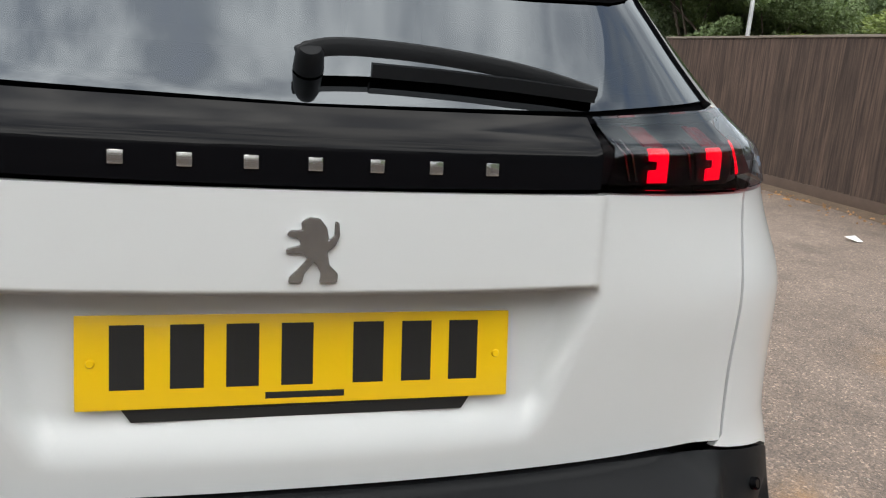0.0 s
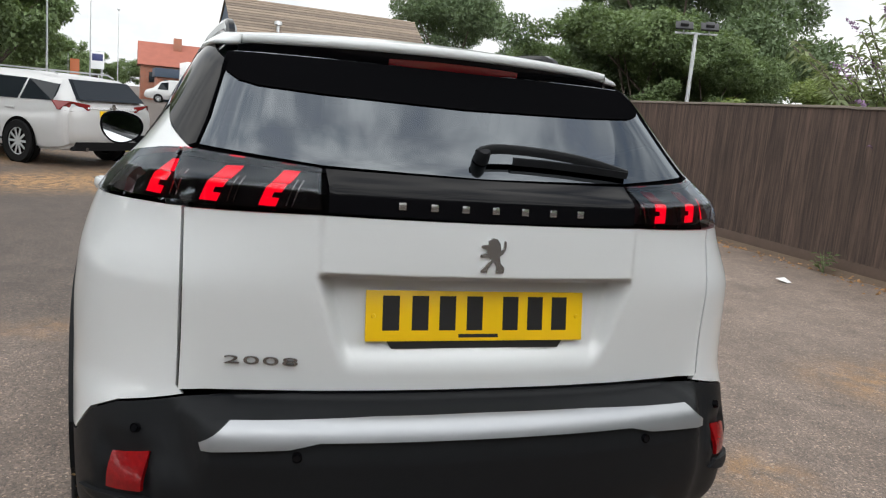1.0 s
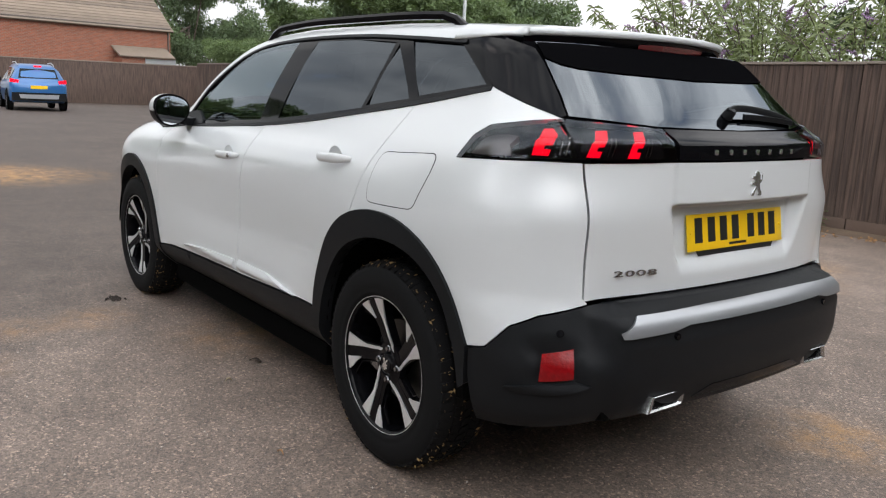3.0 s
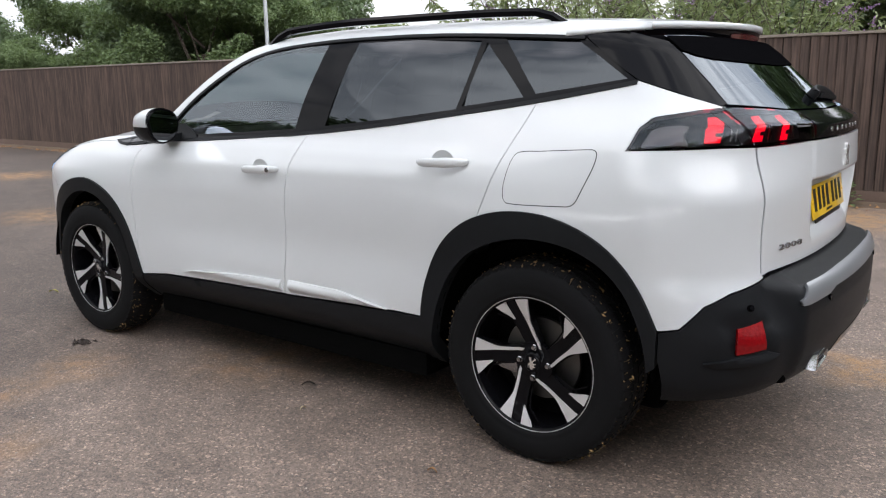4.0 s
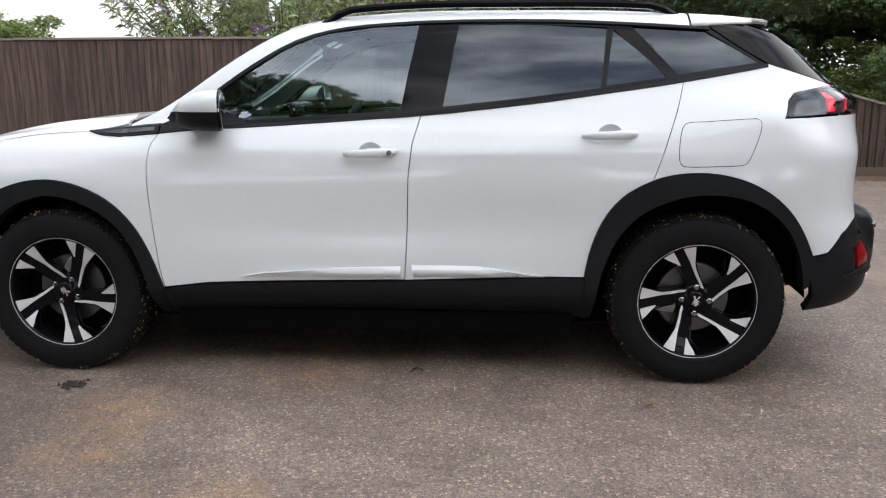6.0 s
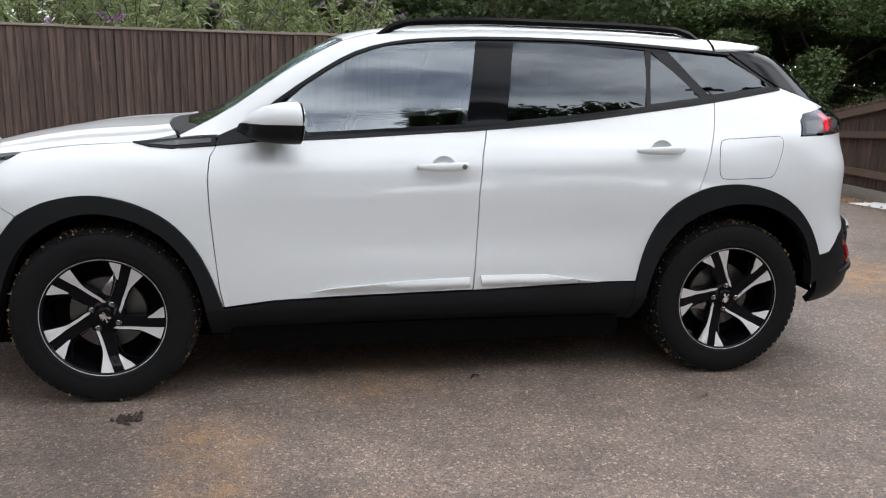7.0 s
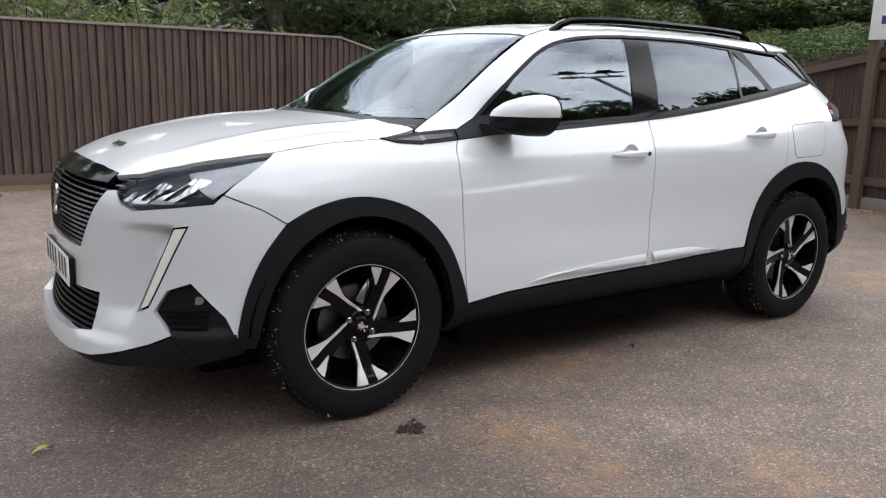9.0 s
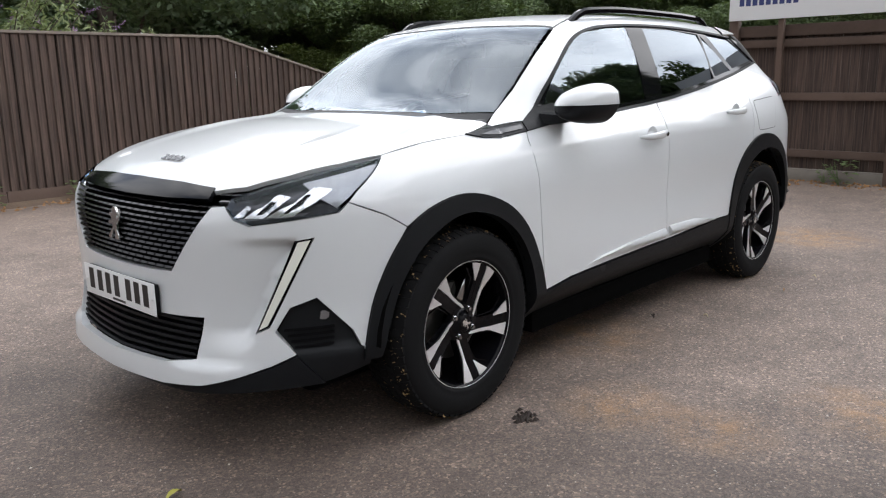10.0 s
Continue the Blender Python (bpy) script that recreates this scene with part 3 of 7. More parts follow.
    panel("door_accent", white_paint, car, "side", [(1.965, 0.403), (1.74, 0.449), (1.45, 0.470), (1.175, 0.480), (1.172, 0.430)], off=lambda p: 0.003 + 0.017 * np.clip((0.482 - p[:, 2]) / 0.030, 0, 1) - 0.018 * np.clip((0.450 - p[:, 2]) / 0.022, 0, 1), depth=0.02, right=far, step=0.015, gap=0.0024)
    panel("door_accent", white_paint, car, "side", [(1.135, 0.486), (0.859, 0.484), (0.602, 0.443), (1.125, 0.430)], off=lambda p: 0.003 + 0.017 * np.clip((0.488 - p[:, 2]) / 0.030, 0, 1) - 0.018 * np.clip((0.456 - p[:, 2]) / 0.022, 0, 1), depth=0.02, right=far, step=0.015, gap=0.0024)
    panel("wing_blade", black_plastic, car, "side", [(2.485, 1.006), (2.34, 1.020), (2.172, 1.034), (2.172, 0.998), (2.33, 0.984), (2.42, 0.990)], off=0.006, depth=0.02, right=far, step=0.015, label="black side blade")
    panel("blade_facet", blade_grey, car, "side", [(2.425, 0.998), (2.335, 1.010), (2.190, 1.022), (2.190, 1.008), (2.335, 0.994)], off=0.0085, depth=0.004, right=far, step=0.015, gap=0, label="glossy dark grey blade facet")
    panel("mirror_sail", black_plastic, car, "side", [(2.168, 1.034), (2.06, 1.085), (1.93, 1.10), (1.83, 1.058), (1.80, 1.034), (2.168, 0.998)], off=0.006, depth=0.02, right=far, step=0.02)
    flap = soft([(0.0, 1.048), (-0.16, 1.059), (-0.205, 1.060), (-0.206, 1.02), (-0.17, 0.93), (-0.15, 0.888), (-0.10, 0.885), (0.057, 0.880), (0.10, 0.885), (0.104, 0.945), (0.09, 1.03), (0.066, 1.046), (0.0, 1.048)])[:-1]
    if not far:
        panel("fuel_flap_gap", dark_inside, car, "side", flap, off=0.0004, depth=0.002, gap=-0.0016)
        panel("fuel_flap", white_paint, car, "side", flap, off=0.0012, depth=0.004, gap=0.001)
    # tail lamps, split at the tailgate's edge
    tail_out = on_side((-0.295, 1.063), (-0.315, 1.127), (-0.350, 1.158)) + on_rear((0.68, 1.177), (0.6405, 1.182), (0.6405, 1.074), (0.72, 1.073)) + on_side((-0.45, 1.069))
    lamp_o = panel("tail_lamp", smoked, car, "wrap_r", tail_out, off=0.004, depth=0.004, right=far, step=0.018, label="smoked tail lamp with lit red claws")
    tail_in = on_rear((0.6365, 1.184), (0.50, 1.175), (0.361, 1.166), (0.361, 1.081), (0.50, 1.077), (0.6365, 1.073))
    lamp_i = panel("tail_lamp", smoked, car, "wrap_r", tail_in, off=0.004, depth=0.004, right=far, step=0.018, label="smoked tail lamp with lit red claws")
    side_sign = -1 if far else 1
    sink = {lamp_o: Vector((0.026, -0.020 * side_sign, 0)), lamp_i: Vector((0.036, 0, 0))}
    for owner, line in ((lamp_o, tail_out), (lamp_i, tail_in)):
        cover_back = panel("lamp_housing", lamp_black, owner, "wrap_r", line, off=-0.003, depth=0.004, step=0.02, gap=0.001, right=far, label="black lamp housing")
        cover_back.matrix_basis = Matrix.Translation(sink[owner] * 1.15)
    # the lit claws stand behind the lens
    slant = 0.0 if far else 0.38
    for owner, y, w in ((lamp_o, 0.720, 0.028), (lamp_i, 0.590, 0.034), (lamp_i, 0.474, 0.034)):
        h = 0.5 * w
        claw = [(y + h, 1.083), (y + h, 1.122), (y + h - 0.006, 1.131), (y - h - 0.004, 1.131), (y - h, 1.113), (y - 0.1 * h, 1.112), (y - 0.1 * h, 1.101), (y - h, 1.100), (y - h, 1.083)]
        lit = panel("claw", red_lit, owner, "wrap_r", on_rear(*[(a - slant * (b - 1.083), b) for a, b in claw]), off=-0.002, depth=0.003, step=0.008, gap=0, right=far, label="lit red light claw")
        lit.matrix_basis = Matrix.Translation(sink[owner])
        tip = [(y + h - 0.008, 1.134), (y + h - 0.026, 1.156), (y - h - 0.026, 1.158), (y - h - 0.008, 1.135)]
        faint = panel("claw_tip", red_lens if far else red_lit, owner, "wrap_r", on_rear(*[(a - slant * (b - 1.083), b) for a, b in tip]), off=-0.002, depth=0.003, step=0.012, gap=0, right=far, label="faint red upper claw" if far else "lit red upper claw")
        faint.matrix_basis = Matrix.Translation(sink[owner])
        for k in (0, 1):
            d = y - h - 0.022 - 0.012 * k
            fin = panel("lamp_fin", dark_chrome, owner, "wrap_r", on_rear((d + 0.002, 1.086), (d - 0.022, 1.140), (d - 0.025, 1.140), (d - 0.001, 1.086)), off=-0.001, depth=0.003, step=0.02, gap=0, right=far)
            fin.matrix_basis = Matrix.Translation(sink[owner])
    clear = on_side((-0.325, 1.075), (-0.345, 1.128), (-0.370, 1.140), (-0.42, 1.146), (-0.46, 1.142), (-0.45, 1.11), (-0.47, 1.076))
    panel("indicator", lamp_streak, lamp_o, "wrap_r", clear, off=-0.010, depth=0.02, step=0.018, gap=0.004, right=far, label="clear indicator section")
    # the black lining behind the gaps, and the wheel housings
    panel("inner_shell", dark_inside, car, "side", [(-0.43, 0.46), (0.35, 0.46), (0.43, 0.27), (2.2, 0.27), (2.3, 0.42), (3.06, 0.42), (3.10, 0.88), (2.88, 0.93), (2.15, 0.985), (1.1, 1.06), (0.066, 1.19), (-0.25, 1.20), (-0.42, 1.10)], off=-0.022, depth=0.004, gap=0, step=0.06,
          holes=[soft(ARCH_R_IN, 1) + [(-0.40, 0.27), (0.40, 0.27)], soft(ARCH_F_IN, 1)[::-1] + [(2.98, 0.27), (2.23, 0.27)]], right=far)

gate_edge = [(0.0, 0.700), (0.30, 0.699), (0.50, 0.696), (0.6365, 0.690), (0.6345, 0.80), (0.6352, 0.95), (0.6352, 1.069), (0.50, 1.073), (0.362, 1.077)]


def gate_relief(p):
    """The recess for the plate, with a lip over it and a sloping floor."""
    y, z = np.abs(p[:, 1]), p[:, 2]
    side = np.clip((0.372 - (0.94 - z).clip(0) * 0.30 - y) / 0.030, 0, 1)
    low = np.clip((z - 0.735) / 0.065, 0, 1)
    high = np.clip((0.9515 - z) / 0.004, 0, 1)
    f = side * low
    f = f * f * (3 - 2 * f)
    lip = np.clip((0.368 - y) / 0.004, 0, 1) * np.clip((z - 0.9515) / 0.004, 0, 1) * 0.0065
    return lip - f * high * (0.017 + 0.039 * np.clip((z - 0.75) / 0.2, 0, 1))


panel("tailgate", white_paint, car, "rear", gate_edge + [(-y, z) for y, z in gate_edge[:0:-1]], off=gate_relief, step=0.0085, gap=0.0012)
panel("tailgate_band", black_gloss, car, "rear", [(0.358, 1.081), (0.358, 1.166), (0.0, 1.163), (-0.358, 1.166), (-0.358, 1.081), (0, 1.078)], off=0.003, step=0.015, label="gloss black band across the tailgate")
panel("rear_screen", rear_glass, car, "rear", [(0.610, 1.192), (0.36, 1.172), (0.0, 1.166), (-0.36, 1.172), (-0.610, 1.192), (-0.585, 1.25), (-0.558, 1.34), (-0.530, 1.41), (0.530, 1.41), (0.558, 1.34), (0.585, 1.25)], off=-0.002, depth=0.004, label="dark tinted rear window")
# black top edge, drawn deeper to paint in the spoiler's dark reflection
panel("reflection_band", frit_reflection, car, "rear", [(0.552, 1.356), (0.525, 1.336), (0.48, 1.326), (0.34, 1.319), (0.0, 1.312), (-0.34, 1.319), (-0.48, 1.326), (-0.525, 1.336), (-0.552, 1.356), (-0.532, 1.405), (0.532, 1.405)], off=0.0015, depth=0.002, step=0.03, label="black window edge with the spoiler's dark reflection painted in")
panel("screen_surround", frit_reflection, car, "rear", [(0.66, 1.175), (0.0, 1.155), (-0.66, 1.175), (-0.60, 1.30), (-0.545, 1.415), (0.545, 1.415), (0.60, 1.30)], off=-0.010, depth=0.004, gap=0, step=0.03, holes=[[(0.585, 1.200), (0.0, 1.176), (-0.585, 1.200), (-0.555, 1.27), (-0.51, 1.40), (0.51, 1.40), (0.555, 1.27)]])
panel("inner_shell", dark_inside, car, "rear", [(0.70, 0.34), (0.70, 0.66), (0.60, 0.70), (0.60, 1.15), (-0.60, 1.15), (-0.60, 0.70), (-0.70, 0.66), (-0.70, 0.34)], off=-0.062, depth=0.004, gap=0, step=0.06)

# roof, screen, bonnet
panel("roof", white_paint, car, "top", [(0.03, 0.488), (0.5, 0.497), (1.0, 0.497), (1.45, 0.512), (1.675, 0.560), (1.70, 0.3), (1.71, 0), (1.70, -0.3), (1.675, -0.560), (1.45, -0.512), (1.0, -0.497), (0.5, -0.497), (0.03, -0.488)], step=0.04)
panel("windscreen", screen_glass, car, "top", [(1.685, 0.555), (1.9, 0.612), (2.10, 0.652), (2.235, 0.68), (2.31, 0.45), (2.345, 0.2), (2.35, 0), (2.345, -0.2), (2.31, -0.45), (2.235, -0.68), (2.10, -0.652), (1.9, -0.612), (1.685, -0.555), (1.71, -0.3), (1.72, 0), (1.71, 0.3)], off=-0.003, depth=0.004, label="clear laminated windscreen")
panel("cowl", black_plastic, car, "top", [(2.238, 0.68), (2.315, 0.705), (2.40, 0.45), (2.435, 0), (2.40, -0.45), (2.315, -0.705), (2.238, -0.68), (2.31, -0.45), (2.35, 0), (2.31, 0.45)], off=-0.004, step=0.03)
hood = [(2.325, 0.722), (2.49, 0.748), (2.70, 0.744), (2.88, 0.737), (3.02, 0.690), (3.17, 0.610), (3.27, 0.530), (3.325, 0.435), (3.350, 0.25), (3.355, 0.0)]
hood_back = [(2.425, 0.0), (2.39, 0.45)]
panel("bonnet", white_paint, car, "top", hood + [(x, -y) for x, y in hood[-2::-1]] + [(2.39, -0.45)] + hood_back, off=lambda p: 0.002 + 0.010 * np.exp(-((np.abs(p[:, 1]) - 0.50 + 0.05 * (p[:, 0] - 2.4)) / 0.05) ** 2) * np.clip((3.2 - p[:, 0]) / 0.4, 0, 1), step=0.03)

# the spoiler over the rear screen
spo_v, spo_f = [], []
ny, nx = 41, 12
for j in range(ny):
    v = -1 + 2 * j / (ny - 1)
    y = 0.505 * v
    end = -0.415 + 0.55 * y ** 2 + 0.6 * y ** 4
    for i in range(nx):
        x = 0.027 + (end - 0.027) * i / (nx - 1)
        y = v * (0.505 + 0.035 * min(1, max(0, (x + 0.24) / 0.24)) ** 0.8)
        z = float(top_z(np.array([x]), np.array([y]))[0])
        z = min(z, float(lift("top", [(max(x, -0.2), y)])[0][2]) + 0.007) if x > -0.2 else z
        spo_v.append((x, y, z + 0.001))
    zt = spo_v[-1][2]
    spo_v += [(end + 0.003, y, zt - 0.018), (end + 0.012, y, zt - 0.022)]
nn = nx + 2
for j in range(ny - 1):
    for i in range(nn - 1):
        a = j * nn + i
        spo_f.append((a, a + 1, a + nn + 1, a + nn))
for v in (1, -1):
    row = [spo_v[(ny - 1 if v > 0 else 0) * nn + i] for i in range(nx)]
    base = len(spo_v)
    for i, (x, y, z) in enumerate(row):
        u = i / (nx - 1)
        edge = 1.414 + 0.014 * u
        out = float(side_y(np.array([x]), np.array([edge]))[0]) + 0.001 if x > -0.2 else 0.0
        out = max(abs(y) + 0.004, min(out, abs(y) + 0.06))
        spo_v += [(x, y, z), (x, v * (abs(y) * 0.55 + out * 0.45), z - (z - edge) * 0.30), (x, v * (out * 0.85 + abs(y) * 0.15), z - (z - edge) * 0.65), (x, v * out, min(edge, z - 0.01)), (x, v * (out - 0.03), min(edge, z - 0.01) - 0.002)]
    for i in range(nx - 1):
        for k in range(4):
            a = base + i * 5 + k
            q = (a, a + 5, a + 6, a + 1)
            spo_f.append(q if v < 0 else q[::-1])
spo = put("spoiler", mesh_of("spoiler", spo_v, [f[::-1] for f in spo_f], True), white_paint, car)
und_v, und_f = [], []
for j in range(ny):
    y = -0.515 + 1.03 * j / (ny - 1)
    end = -0.415 + 0.55 * y ** 2 + 0.6 * y ** 4
    zt = float(top_z(np.array([end]), np.array([y]))[0])
    und_v += [(end + 0.010, y, zt - 0.020), (end + 0.016, y, zt - 0.045), (end + 0.055, y, zt - 0.075), (end + 0.16, y, zt - 0.07), (0.0, y * 0.97, zt - 0.02)]
for j in range(ny - 1):
    for i in range(4):
        a = j * 5 + i
        und_f.append((a, a + 5, a + 6, a + 1))
und = put("spoiler_underside", mesh_of("spoiler_underside", und_v, und_f, True), black_gloss, spo, "gloss black underside")
bl_v = [(-0.411 + 0.55 * y ** 2 + 0.6 * y ** 4 + 0.012 + 0.008 * k, y, 1.4225 - 0.022 * k - 0.1 * y ** 2) for k in (0, 1) for y in np.linspace(-0.17, 0.17, 13)]
put("brake_light", mesh_of("brake_light", [(x - 0.006, y, z) for x, y, z in bl_v], [(i, i + 1, i + 14, i + 13)[::-1] for i in range(12)], True), red_dark, spo, "unlit red high brake light")

# rear bumper
bump_half = on_side((-0.425, 0.30), (-0.428, 0.45), (-0.43, 0.53), ) + [(-0.482, 0.837, 0.546), (-0.515, 0.822, 0.583), (-0.54, 0.803, 0.616), (-0.596, 0.748, 0.651), (-0.687, 0.640, 0.680)] + on_rear( (0.40, 0.694), (0.0, 0.696))
bump_all = bump_half + [(x, -y, z) for x, y, z in bump_half[-2::-1]] + [(x, y, z) for x, y, z in on_rear((-0.60, 0.355), (-0.30, 0.372), (0.30, 0.372), (0.60, 0.355))]


def bumper_relief(p):
    y, z = np.abs(p[:, 1]), p[:, 2]
    mid = np.clip((0.60 - y) / 0.015, 0, 1)
    return 0.006 * mid * np.clip((0.60 - z) / 0.01, 0, 1) * np.clip((z - 0.33) / 0.02, 0, 1) - 0.012 * np.clip((0.335 - z) / 0.02, 0, 1) * mid - 0.018 * np.clip((0.055 - np.abs(y - 0.735)) / 0.012, 0, 1) * np.clip((z - 0.462) / 0.008, 0, 1) * np.clip((0.600 - z) / 0.05, 0, 1)


bumper = panel("rear_bumper", black_plastic, car, "wrap_r", bump_all, off=bumper_relief, step=0.018, depth=0.03, label="textured black plastic rear bumper")
strip = [(0.590, 0.618), (0.535, 0.657), (0.25, 0.663), (0, 0.664), (-0.25, 0.663), (-0.535, 0.657), (-0.590, 0.618), (-0.585, 0.602), (-0.42, 0.610), (-0.36, 0.622), (0.36, 0.622), (0.42, 0.610), (0.585, 0.602)]
panel("bumper_strip", silver_paint, bumper, "rear", strip, off=0.010, step=0.015, depth=0.012, label="silver painted bumper insert")
panel("lower_blade", black_gloss, bumper, "rear", [(0.30, 0.395), (0.22, 0.428), (-0.22, 0.428), (-0.30, 0.395)], off=0.008, step=0.02, depth=0.01)
for far in (False, True):
    panel("fog_lamp", red_lens, bumper, "wrap_r", [(-0.622, 0.764, 0.474), (-0.698, 0.696, 0.488), (-0.695, 0.694, 0.572), (-0.627, 0.759, 0.556)], off=-0.003, step=0.012, depth=0.01, right=far, label="red reflector lamp")
    panel("fog_ledge", black_plastic, bumper, "wrap_r", [(-0.538, 0.811, 0.452), (-0.607, 0.773, 0.466), (-0.70, 0.69, 0.482), (-0.730, 0.655, 0.470), (-0.66, 0.73, 0.445), (-0.57, 0.79, 0.434)], off=lambda p: 0.003 + 0.009 * np.clip((0.480 - p[:, 2]) / 0.02, 0, 1) * np.clip((p[:, 2] - 0.43) / 0.02, 0, 1), step=0.01, depth=0.012, right=far)
    sg = -1 if far else 1
    for y, z in ((0.715, 0.608), (0.405, 0.596)):
        p = Vector(on_rear((y, z))[0])
        n = Vector(gradient(np.array([p]))[0])
        q = Matrix.Diagonal((1, sg, 1, 1)) @ (Matrix.Translation(p + n * 0.006) @ n.to_track_quat("Y", "Z").to_matrix().to_4x4())
        part("parking_sensor", moved(lathe([(0.0, 0.002), (0.0070, 0.002), (0.0078, -0.001), (0.0090, -0.001), (0.0098, 0.0020), (0.0106, -0.008)], 18), q), black_gloss, bumper)
    # exhaust trims
    tip = [(-0.078, 0.030), (0.066, 0.030), (0.078, 0.018), (0.070, -0.028), (0.058, -0.034), (-0.050, -0.034), (-0.096, -0.034), (-0.090, -0.022)]
    bm = bmesh.new()
    rings = []
    for d, s in ((0.10, 0.97), (0.0, 1.0), (-0.010, 0.97), (-0.012, 0.90), (-0.006, 0.74), (0.02, 0.70)):
        rings.append([bm.verts.new((-0.792 + d, sg * (0.405 - a * s * 0.98), 0.404 + b * s * 0.74)) for a, b in tip])
    for r0, r1 in zip(rings, rings[1:]):
        for i in range(len(tip)):
            bm.faces.new((r0[i], r0[(i + 1) % len(tip)], r1[(i + 1) % len(tip)], r1[i]))
    bmesh.ops.recalc_face_normals(bm, faces=bm.faces[:])
    ex = part("exhaust_trim", bm, satin_steel, car, "polished metal exhaust trim", angle=30)
    part("exhaust_plug", box(0.004, 0.11, 0.036, 0, (-0.786, sg * 0.402, 0.398)), dark_inside, ex)

# front bumper with its openings
fb = (on_side((2.966, 0.79), (3.078, 0.840)) + [(3.108, 0.778, 0.811), (3.20, 0.71, 0.797), (3.317, 0.600, 0.778), (3.345, 0.562, 0.795)] + on_front((0.520, 0.838), (0.475, 0.832), (0.315, 0.618), (0.2, 0.612), (0, 0.610)))
fb_low = on_front((0.0, 0.245), (0.30, 0.250), (0.46, 0.266), (0.56, 0.296), (0.64, 0.329), (0.697, 0.366)) + on_front((0.648, 0.440), (0.682, 0.517), (0.735, 0.545)) + on_side((3.085, 0.43), (3.062, 0.374), (3.018, 0.362)) + on_side(*soft(ARCH_F[:4]))
fb_all = fb + [(x, -y, z) for x, y, z in fb[-2::-1]] + [(x, -y, z) for x, y, z in fb_low[::-1]] + fb_low[1:]
low_grille = [(0.445, 0.478), (0.28, 0.468), (0.0, 0.465), (-0.28, 0.468), (-0.445, 0.478), (-0.425, 0.345), (-0.30, 0.322), (0.0, 0.312), (0.30, 0.322), (0.425, 0.345)]
drl = [(0.702, 0.728), (0.737, 0.736), (0.633, 0.455), (0.602, 0.437)]


def front_relief(p):
    """A crease that carries the light strip, and the flat brow of the chin."""
    y, z = np.abs(p[:, 1]), p[:, 2]
    line = 0.60 + (z - 0.44) * 0.40
    pocket = np.clip((line - y) / 0.012, 0, 1) * np.clip((y - line + 0.22) / 0.20, 0, 1) * np.clip((0.735 - z) / 0.014, 0, 1) * np.clip((z - 0.36) / 0.08, 0, 1)
    chin = np.clip((0.338 - z) / 0.014, 0, 1) * np.clip((0.62 - y) / 0.1, 0, 1)
    return -0.034 * pocket * pocket * np.clip((p[:, 0] - 3.0) / 0.1, 0, 1) + 0.020 * chin


front = panel("front_bumper", white_paint, car, "wrap_f", fb_all, off=front_relief, step=0.016, depth=0.03, holes=[on_front(*low_grille), on_front(*drl), [(x, -y, z) for x, y, z in on_front(*drl)]])
front_grille = panel("grille", dark_inside, car, "wrap_f", on_front((0.53, 0.875), (0.315, 0.60), (-0.315, 0.60), (-0.53, 0.875)), off=-0.035, depth=0.004, step=0.05, gap=0)
panel("grille_backing", dark_inside, car, "wrap_f", on_front((0.47, 0.50), (-0.47, 0.50), (-0.45, 0.30), (0.45, 0.30)), off=-0.045, depth=0.004, step=0.05, gap=0)
panel("grille_brow", black_gloss, car, "wrap_f", on_front((0.455, 0.848), (0.428, 0.880), (0.25, 0.888), (0, 0.890), (-0.25, 0.888), (-0.428, 0.880), (-0.455, 0.848), (-0.25, 0.842), (0, 0.840), (0.25, 0.842)), off=0.006, step=0.02, label="gloss black grille brow")
for r in range(15):
    z = 0.628 + r * 0.0172
    half = 0.322 + (z - 0.618) * 0.745 if z < 0.832 else 0.53
    k = int(half / 0.046)
    for i in range(-k - 1, k + 1):
        a, b = (i + (0.5 if r % 2 else 0)) * 0.046 + 0.004, (i + 1 + (0.5 if r % 2 else 0)) * 0.046 - 0.004
        a, b = max(a, -half), min(b, half)
        if b - a < 0.008 or (r > 12 and min(abs(a), abs(b)) < 0.458):
            continue
        q = np.array(on_front((a, z - 0.0028), (b, z - 0.0028), (b, z + 0.0038), (a, z + 0.0038)))
        g = gradient(q)
        outer, inner = q + g * (-0.006 + np.array((0.004, 0.004, 0, 0)))[:, None], q - g * 0.020
        put("grille_dash", mesh_of("grille_dash", np.vstack([outer, inner]), [(0, 1, 2, 3)[::-1], (0, 4, 5, 1)[::-1], (3, 2, 6, 7)[::-1], (1, 5, 6, 2)[::-1], (0, 3, 7, 4)[::-1]]), grille_dark, front_grille)
LIP = [(0.697, 0.361), (0.64, 0.324), (0.56, 0.291), (0.46, 0.262), (0.30, 0.246), (0.0, 0.241)]
LIP_LOW = [(0.735, 0.262), (0.64, 0.252), (0.56, 0.244), (0.46, 0.236), (0.30, 0.226), (0.0, 0.219)]
panel("front_lip", black_plastic, car, "wrap_f", on_front(*LIP, *[(-y, z) for y, z in LIP[-2::-1]], *[(-y, z) for y, z in LIP_LOW], *LIP_LOW[-2::-1]), off=0.004, depth=0.03, step=0.02, gap=0)
for r in range(7):
    z = 0.338 + r * 0.020
    half = 0.405 + (z - 0.338) * 0.2
    panel("lower_grille_slat", black_plastic, car, "wrap_f", on_front(*([(y, z - 0.006 - 0.02 * (1 - abs(y) / half) * (1 - r / 6)) for y in np.linspace(-half, half, 9)] + [(y, z + 0.003 - 0.02 * (1 - abs(y) / half) * (1 - r / 6)) for y in np.linspace(half, -half, 9)])), off=-0.012, depth=0.02, step=0.04, gap=0)
